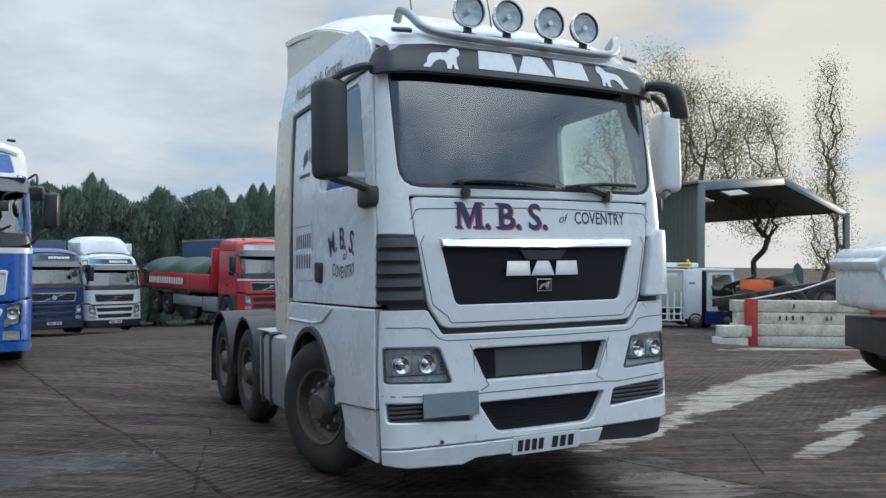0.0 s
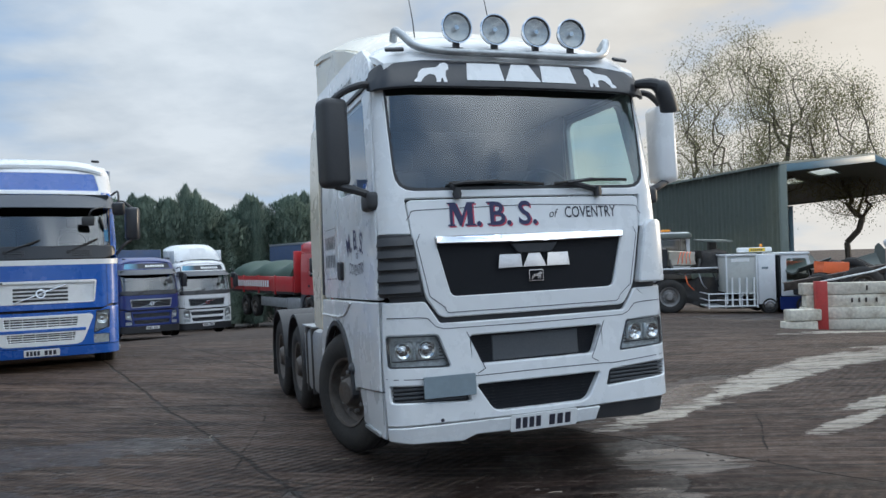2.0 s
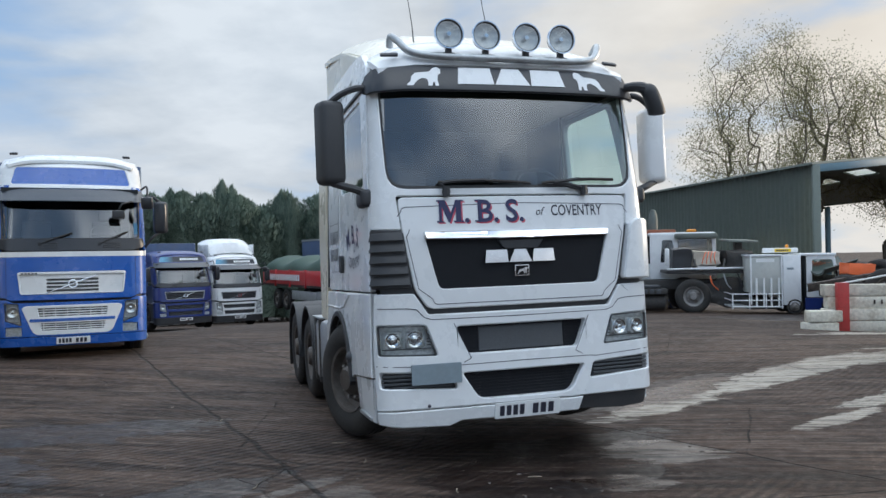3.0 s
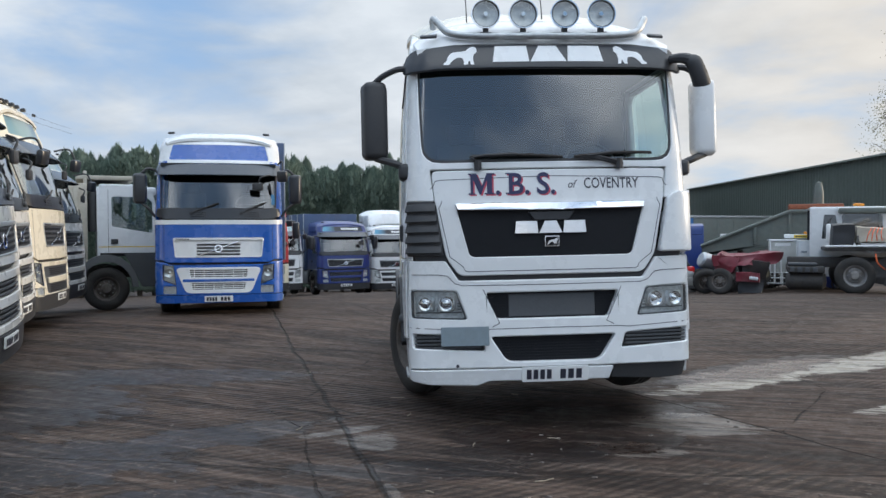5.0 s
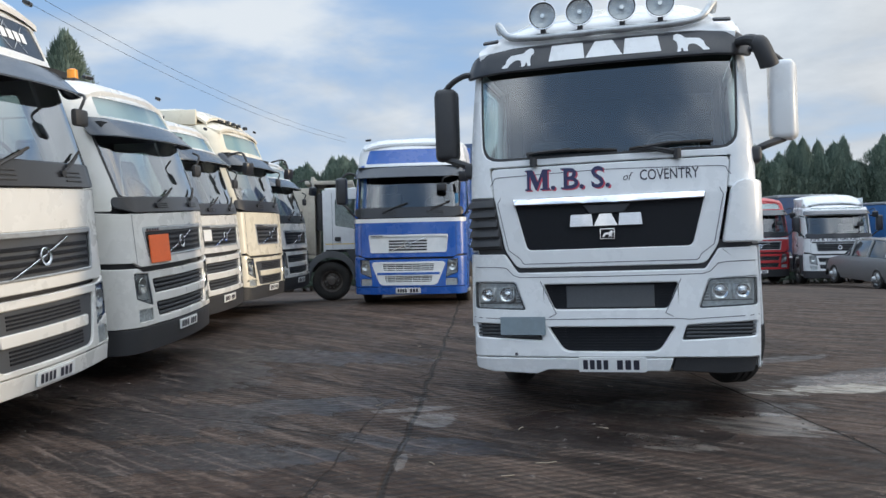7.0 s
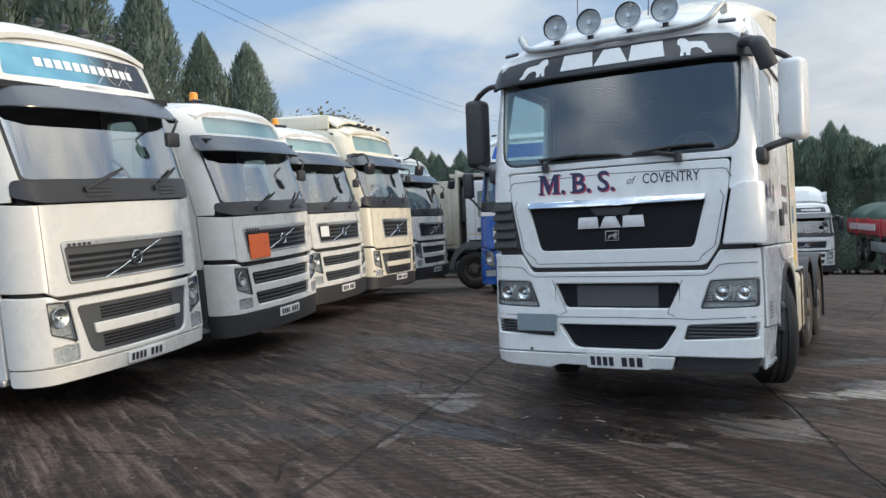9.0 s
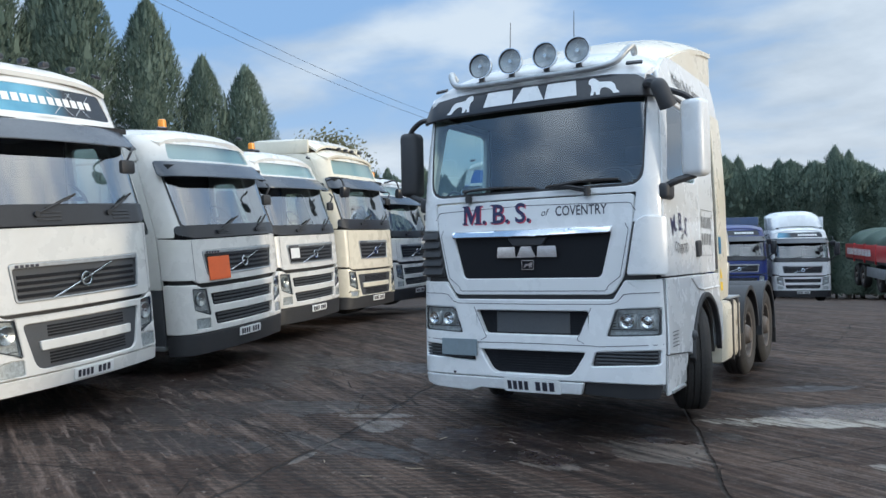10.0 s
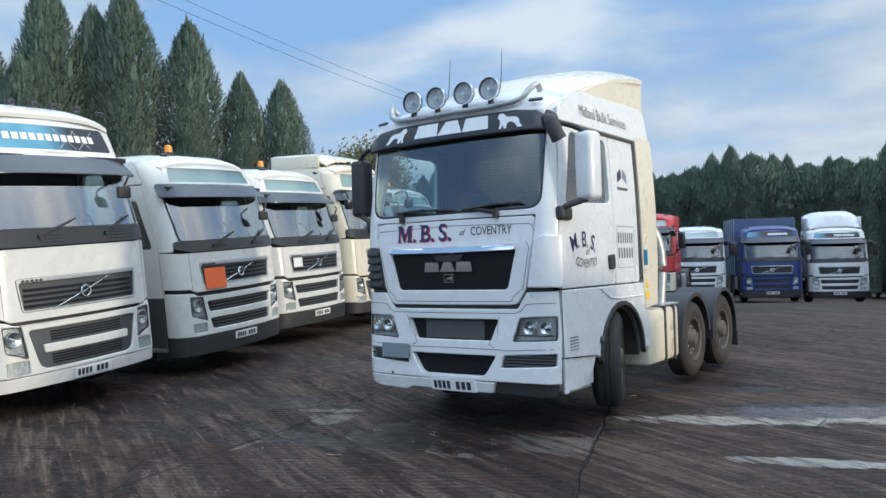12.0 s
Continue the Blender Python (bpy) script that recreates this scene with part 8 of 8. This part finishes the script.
def estate_car():
    """A silver estate car seen from behind."""
    T = thing("estate_car", "silver-grey estate car parked in the yard", "car", on_ground(-0.25, 24.2, 38, -0.06))
    # local x: width, y: forwards from the rear bumper
    def loft(rows, name, material, parent, label=""):
        bm = bmesh.new()
        grid = []
        for y, pts in rows:
            full = [(-x, z) for x, z in pts] + [(x, z) for x, z in reversed(pts)]
            grid.append([bm.verts.new((x, y, z)) for x, z in full])
        for a, b in zip(grid, grid[1:]):
            for i in range(len(a) - 1):
                bm.faces.new((a[i], a[i + 1], b[i + 1], b[i]))
        bm.faces.new(grid[0])
        bm.faces.new(list(reversed(grid[-1])))
        bmesh.ops.recalc_face_normals(bm, faces=bm.faces)
        bmesh.ops.bevel(bm, geom=[e for e in bm.edges if e.calc_face_angle(0) > 0.6], offset=0.03, segments=2, affect="EDGES")
        return part(name, bm, material, parent, label)

    sec = lambda w, z0, z1: [(w * 0.92, z0), (w, z0 + 0.2), (w, z1 - 0.15), (w * 0.95, z1)]
    loft([(0.0, sec(0.80, 0.35, 0.72)), (0.12, sec(0.86, 0.25, 0.90)), (0.8, sec(0.88, 0.22, 0.94)), (3.3, sec(0.88, 0.22, 0.92)), (4.1, sec(0.85, 0.24, 0.80)), (4.5, sec(0.72, 0.30, 0.62))], "body", SILVER, T)
    gsec = lambda w0, w1, z0, z1: [(w0, z0), (w1, z1 - 0.06), (w1 * 0.9, z1)]
    loft([(0.16, gsec(0.80, 0.74, 0.92, 0.98)), (0.55, gsec(0.82, 0.64, 0.92, 1.40)), (1.4, gsec(0.83, 0.66, 0.92, 1.44)), (2.5, gsec(0.83, 0.64, 0.92, 1.42)), (3.35, gsec(0.80, 0.72, 0.90, 0.95))], "glasshouse", CARGLASS, T, "dark tinted car windows")
    part("roof", roof_cap([(0.50, 0.60, 1.37, 1.41), (0.62, 0.62, 1.40, 1.455), (1.4, 0.63, 1.43, 1.48), (2.4, 0.61, 1.41, 1.46), (2.6, 0.58, 1.39, 1.43)]), SILVER, T)
    for g in (1, -1):
        part("tail_light", box(g * 0.70 - 0.12, g * 0.70 + 0.12, 0.02, 0.14, 0.70, 0.90, 0.03), TAIL, T)
        part("roof_rail", tube([(g * 0.58, 0.7, 1.47), (g * 0.58, 2.4, 1.47)], 0.018, 6), GALV, T)
        for y in (0.4, 1.45, 2.5):
            part("pillar", tube([(g * 0.84, y, 0.92), (g * 0.66, y + (0.15 if y < 1 else 0), 1.42)], 0.035, 6), SILVER, T)
        for y in (0.85, 3.6):
            add_wheel(T, g * 0.78, y, 0.32, 0.2, 0, GALV, deep=False)
    part("number_plate", box(-0.26, 0.26, -0.065, 0.02, 0.62, 0.73, 0.004), OCHRE, T, "yellow rear number plate with dark bars")
    for i in range(6):
        part("number_bar", box(-0.21 + i * 0.075, -0.165 + i * 0.075, -0.069, -0.064, 0.645, 0.705, 0.0), INK, T)
    part("bumper", box(-0.85, 0.85, -0.06, 0.10, 0.30, 0.56, 0.05), SILVER, T)
    part("bumper_skirt", box(-0.80, 0.80, -0.05, 0.10, 0.20, 0.31, 0.02), BLACK, T)


OCHRE = mat("worn_plate_yellow", (0.42, 0.33, 0.08), 0.5, dirt=0.4)
CARGLASS = mat("car_glass", (0.02, 0.025, 0.03), 0.08, coat=0.5)
estate_car()


def pipe_band(T, S, D):
    letters("PIPE & TUBE GROUP LTD", 0.18, S, -1.0, 1.69, INK, T, thick=0.004, squash=1.0, weight=0.004)
    part("bonnet_bar", panel(S, fillet(rect(-0.95, 0.95, 1.60, 1.66), 0.01), [], 0.012, 0.02, 0.1), GREYBLACK, T)


make_cab_lorry("white lorry with roof deflector and dark lettering on its front", on_ground(-3.7, 29.4, 30) @ Matrix.Scale(0.95, 4), dict(FM, up0=2.84, up1=2.93, roof=3.02, vis0=2.66, vis1=2.80), WHITE, pipe_band, roof_fair=0.40, bar=False, group=back, wind_window=True)


def flatbed_body():
    """Red flatbed with dropside boards, green sheeted load and wheels, behind the red cab."""
    T = thing("flatbed_trailer", "red dropside flatbed with a green sheeted load", "trailer", on_ground(-6.4, 29.3, 40))
    part("headboard", box(-1.25, 1.25, 2.6, 2.7, 1.2, 2.9, 0.02), RED, T)
    part("floor", box(-1.25, 1.25, 2.7, 10.6, 1.12, 1.26, 0.01), CHASSIS, T)
    fmL = flat(Matrix(((0, 0, -1, -1.27), (-1, 0, 0, 0), (0, 1, 0, 0), (0, 0, 0, 1))))
    for g in (1, -1):
        part("dropside", box(g * 1.25 - 0.03, g * 1.25 + 0.03, 2.75, 10.6, 1.22, 1.86, 0.012), RED, T, "red dropside board")
        for y in (4.7, 6.7, 8.7):
            part("stake", box(g * 1.27 - 0.04, g * 1.27 + 0.04, y - 0.05, y + 0.05, 1.1, 1.9, 0.008), RED, T)
        for y in (7.6, 8.9):
            add_wheel(T, g * 1.02, y, 0.5, 0.29, 0, GREYRIM)
        part("side_guard", box(g * 1.2 - 0.02, g * 1.2 + 0.02, 3.6, 6.6, 0.55, 0.95, 0.01), GALV, T)
    bars(fmL, -9.8, 1.40, 4.6, 0.28, PLATE, T, 17, name="name_bar", off=0.075, gap=0.28)
    bm = bmesh.new()
    n = 30
    rng = random.Random(6)
    grid = []
    for j in range(n + 1):
        y = 3.2 + 7.3 * j / n
        line = []
        for i in range(17):
            a = math.pi * i / 16
            x = -1.2 * math.cos(a)
            z = 1.5 + (0.95 + 0.12 * math.sin(y * 2.1)) * math.sin(a) ** 0.5 + 0.03 * noise.noise(Vector((x * 3, y * 3, 1)))
            line.append(bm.verts.new((x, y, z)))
        grid.append(line)
    for a, b in zip(grid, grid[1:]):
        for i in range(16):
            bm.faces.new((a[i], a[i + 1], b[i + 1], b[i]))
    bmesh.ops.contextual_create(bm, geom=grid[0])
    bmesh.ops.contextual_create(bm, geom=grid[-1])
    bmesh.ops.recalc_face_normals(bm, faces=bm.faces)
    part("sheeted_load", bm, TARP, T, "green tarpaulin over the load")
    K = thing("box_trailer", "plain blue box trailer behind the flatbed", "trailer", on_ground(-5.6, 34.3, 40))
    part("box_side", box(-1.25, 1.25, 1.5, 12.0, 1.1, 3.75, 0.02), BLUEGREY, K)
    part("box_rail", box(-1.27, 1.27, 1.48, 12.02, 3.70, 3.80, 0.01), GALV, K)
    for g in (1, -1):
        for y in (9.0, 10.3):
            add_wheel(K, g * 1.02, y, 0.5, 0.29, 0, GREYRIM)
        part("landing_leg", box(g * 0.9 - 0.07, g * 0.9 + 0.07, 3.0, 3.15, 0, 1.1, 0.01), CHASSIS, K)


flatbed_body()


def side_tipper():
    """A white rigid lorry seen side-on, with a grey wing over the wheel and a beige tipping body."""
    # local x runs along the lorry towards its front, y away from the viewer
    T = thing("tipper_lorry", "white rigid tipper lorry with grey wheel wing and beige body", "lorry", on_ground(-11.7, 14.1, 47, 0.0))
    fm = flat(Matrix(((1, 0, 0, 0), (0, 0, -1, 0), (0, 1, 0, 0), (0, 0, 0, 1))))
    win = fillet([(-0.72, 2.02), (0.20, 1.86), (0.20, 2.62), (0.05, 2.74), (-0.72, 2.74)], 0.06)
    side_o = fillet([(-1.0, 1.38), (0.30, 1.38), (0.40, 1.95), (0.22, 2.85), (0.02, 2.98), (-1.0, 2.98)], 0.06)
    part("cab_side", panel(fm, side_o, [win], 0.0, 0.05, 0.2), WHITE, T)
    part("door_window", panel(fm, win, [], -0.012, 0, 0, edge=0), GLASS, T)
    part("side_line", panel(fm, rect(-1.0, 0.33, 1.52, 1.54), [], 0.002, 0, 0, edge=0), YELLOW, T)
    part("door_gap", panel(fm, rect(-0.80, -0.792, 1.4, 2.9), [], 0.002, 0, 0, edge=0), INK, T)
    part("handle", box(-0.74, -0.58, -0.03, 0.0, 1.60, 1.72, 0.01), BLACK, T)
    part("cab_front", merge(box(0.30, 0.42, 0.0, 2.45, 0.60, 1.95, 0.04), box(0.05, 0.30, 0.0, 2.45, 2.78, 2.98, 0.05)), WHITE, T)
    part("cab_floor", box(-1.0, 0.3, 0.06, 2.4, 1.3, 1.4, 0.01), INSIDE, T)
    part("cab_back", box(-1.05, -0.98, 0.0, 2.45, 1.3, 2.98, 0.02), WHITE, T)
    part("cab_roof", box(-1.0, 0.1, 0.0, 2.45, 2.95, 3.05, 0.05), WHITE, T)
    part("windscreen", panel(flat(pose(0.36, 1.22, 2.36, 83, 0, 90)), rect(-1.1, 1.1, -0.42, 0.42), [], 0, 0, 0, edge=0), GLASS, T)
    part("lower_cab", panel(fm, fillet([(-0.05, 0.55), (0.38, 0.55), (0.40, 1.36), (-0.45, 1.36), (-0.30, 1.1)], 0.04), [], 0.01, 0.06, 0), GREYBLACK, T)
    arc = [(-0.85 + 0.72 * math.cos(radians(a)), 0.55 + 0.80 * math.sin(radians(a))) for a in range(0, 181, 12)]
    arc2 = [(-0.85 + 0.58 * math.cos(radians(a)), 0.55 + 0.62 * math.sin(radians(a))) for a in range(180, -1, -12)]
    part("wheel_wing", panel(fm, arc + arc2, [], 0.03, 0.30, 0), GREYWING, T, "grey plastic wheel wing")
    for x, ys in ((-0.85, (0.16, 2.28)), (-4.2, (0.16, 2.28)), (-5.5, (0.16, 2.28))):
        for y in ys:
            w = new("wheel")
            w.parent = T
            w.matrix_basis = pose(x, y, 0.52, 0, 0, -90 if y < 1 else 90)
            for o in WHEELS[next(iter(WHEELS))]:
                again(o, w)
    for y in (0.8, 1.65):
        part("chassis_rail", box(-6.5, 0.2, y - 0.05, y + 0.05, 0.75, 1.02, 0.01), CHASSIS, T)
    part("mirror_housing", box(0.42, 0.62, -0.34, -0.20, 1.98, 2.55, 0.05), GREYWING, T)
    part("mirror_arm", tube(smooth_line([(0.30, 0.0, 2.70), (0.45, -0.15, 2.72), (0.52, -0.27, 2.55)]), 0.022, 6), BLACK, T)
    part("tipper_body", merge(box(-6.6, -1.25, -0.02, 0.06, 1.25, 3.05, 0.02), box(-6.6, -1.25, 2.39, 2.47, 1.25, 3.05, 0.02), box(-1.33, -1.25, 0, 2.45, 1.25, 3.35, 0.02), box(-6.6, -6.5, 0, 2.45, 1.25, 3.05, 0.02), box(-6.6, -1.25, 0, 2.45, 1.15, 1.27, 0.02)), BEIGE, T, "beige steel tipping body")
    part("cab_guard", box(-1.5, -0.2, 0.0, 2.45, 3.14, 3.24, 0.02), BEIGE, T)
    for i in range(6):
        part("body_rib", box(-6.3 + i * 0.95, -6.18 + i * 0.95, -0.07, -0.02, 1.27, 3.0, 0.01), BEIGE, T)
    part("intake_pipe", moved(lathe([(0, 0.12), (0.9, 0.12), (1.0, 0.06)], 14, "Z"), Matrix.Translation((-1.12, 0.25, 1.9))), BLACK, T)


GREYWING = mat("grey_plastic", (0.12, 0.125, 0.13), 0.55, grain=0.1, grain_scale=40, dirt=0.25)
side_tipper()


def vacuum_tanker():
    """The white front end of a works tanker at the edge of the yard: sloping hopper, black chassis, wheel and mirror."""
    T = thing("works_tanker", "white works tanker with sloping front and black chassis", "lorry", on_ground(5.85, 10.4, -8) @ Matrix.Scale(0.82, 4))
    fm = flat(Matrix(((1, 0, 0, 0), (0, 0, -1, 0), (0, 1, 0, 0), (0, 0, 0, 1))))
    out = fillet([(-0.10, 2.02), (0.0, 1.85), (0.35, 1.05), (3.6, 1.05), (3.6, 2.30), (0.9, 2.30), (0.1, 2.22)], 0.10)
    part("hopper_side", panel(fm, out, [], 0.0, 0.06, 0.3, edge=0.02), WHITE, T)
    part("hopper_shell", moved(box(0.0, 3.6, 0.05, 2.2, 1.2, 2.28, 0.15, seg=3), Matrix.Identity(4)), WHITE, T)
    part("nose", moved(box(-0.25, 0.9, 0.0, 2.2, -0.10, 0.10, 0.05), pose(0.15, 0.0, 2.06, 0, -25, 0)), WHITE, T)
    part("grey_emblem", panel(fm, fillet([(1.0, 1.95), (2.2, 1.95), (2.1, 2.1), (1.1, 2.1)], 0.03), [], 0.006, 0, 0, edge=0), GREYBLACK, T, smooth=False)
    bars(fm, 0.75, 1.38, 0.9, 0.11, INK, T, 6, name="name_bar", off=0.005)
    bars(fm, 0.75, 1.58, 1.2, 0.16, INK, T, 6, name="name_bar", off=0.005)
    part("chassis_side", box(0.20, 3.6, -0.02, 2.2, 0.45, 1.04, 0.03), CHASSIS, T)
    part("mud_apron", box(0.2, 0.35, -0.02, 0.3, 0.25, 1.0, 0.02), CHASSIS, T)
    for x in (0.9, 2.4):
        for y in (0.15, 2.05):
            w = new("wheel")
            w.parent = T
            w.matrix_basis = pose(x, y, 0.46, 0, 0, -90 if y < 1 else 90)
            if (0.46, 0.26) not in WHEELS:
                ty, ri, nu = wheel_meshes(0.46, 0.26)
                WHEELS[(0.46, 0.26)] = [part("tyre", ty, RUBBER, w), part("rim", ri, STEEL, w), part("wheel_nuts", nu, STEEL, w)]
            else:
                for o in WHEELS[(0.46, 0.26)]:
                    again(o, w)
    part("cab", box(1.9, 3.9, -0.05, 2.25, 1.1, 3.1, 0.10, seg=3), WHITE, T)
    part("mirror_housing", box(0.78, 1.12, -0.40, -0.22, 3.02, 3.25, 0.08, seg=3), BLACK, T)
    part("mirror_arm", tube(smooth_line([(1.9, -0.02, 3.0), (1.5, -0.2, 3.18), (1.0, -0.3, 3.15)]), 0.025, 6), BLACK, T)


vacuum_tanker()


def overhead_line():
    P = thing("overhead_cable", "two thin dark overhead cables", "cable")
    for dz in (0.0, 0.55):
        pts = []
        for i in range(25):
            t = i / 24
            pts.append((-6 - 70 * t, -24 + 95 * t, 17.0 - dz - 6 * math.sin(math.pi * t) * 0.5 - 3.0 * t))
        part("cable", tube(pts, 0.012, 4), INK, P)


overhead_line()


def yard_litter():
    """Twigs, stones and flakes of dirt lying about the yard."""
    rng = random.Random(31)
    vs, fs = [], []

    def lump(x, y, a, b, c, rz):
        z = ground_z(x, y)
        cr, sr = math.cos(rz), math.sin(rz)
        i = len(vs)
        for dx, dy, dz in ((-1, -0.6, 0), (1, -0.7, 0), (0.9, 0.7, 0), (-0.8, 0.6, 0), (-0.5, -0.3, 1), (0.5, -0.4, 0.9), (0.5, 0.4, 1), (-0.5, 0.3, 0.8)):
            px, py = dx * a * rng.uniform(0.8, 1.2), dy * b * rng.uniform(0.8, 1.2)
            vs.append((x + px * cr - py * sr, y + px * sr + py * cr, z - 0.004 + dz * c))
        fs.extend([(i, i + 1, i + 5, i + 4), (i + 1, i + 2, i + 6, i + 5), (i + 2, i + 3, i + 7, i + 6), (i + 3, i, i + 4, i + 7), (i + 4, i + 5, i + 6, i + 7)])

    for _ in range(1500):
        r, a = 1.5 + 16 * rng.random() ** 0.8, rng.uniform(-0.4, 2.9)
        k = rng.uniform(0.006, 0.020)
        lump(1.5 + r * math.cos(a), 1.0 + r * math.sin(a), k * 1.3, k, k * 0.6, rng.uniform(0, 6.28))
    me = bpy.data.meshes.new("gravel")
    me.from_pydata(vs, [], fs)
    me.materials.append(STONE)
    tagged(new("gravel", me), "loose grit and small stones on the yard", "gravel", kind="stuff")
    for _ in range(26):
        r, a = 2.5 + 7 * rng.random(), rng.uniform(0.4, 2.5)
        x, y = 2.0 + r * math.cos(a), 1.2 + r * math.sin(a)
        L, d = rng.uniform(0.05, 0.16), rng.uniform(0, 6.28)
        pts = [(x + L * (t - 0.5) * math.cos(d + 0.4 * t), y + L * (t - 0.5) * math.sin(d + 0.4 * t), ground_z(x, y) + 0.006) for t in (0, 0.5, 1)]
        tagged(part("twig", tube(pts, 0.005, 5, 0.003), TWIG, None), "small pale dry twig lying on concrete", "twig", "twigs")


STONE = mat("grit", (0.11, 0.092, 0.08), 0.9, grain=0.4, grain_scale=40)
TWIG = mat("dry_twig", (0.30, 0.25, 0.19), 0.8, grain=0.2, grain_scale=60)
yard_litter()
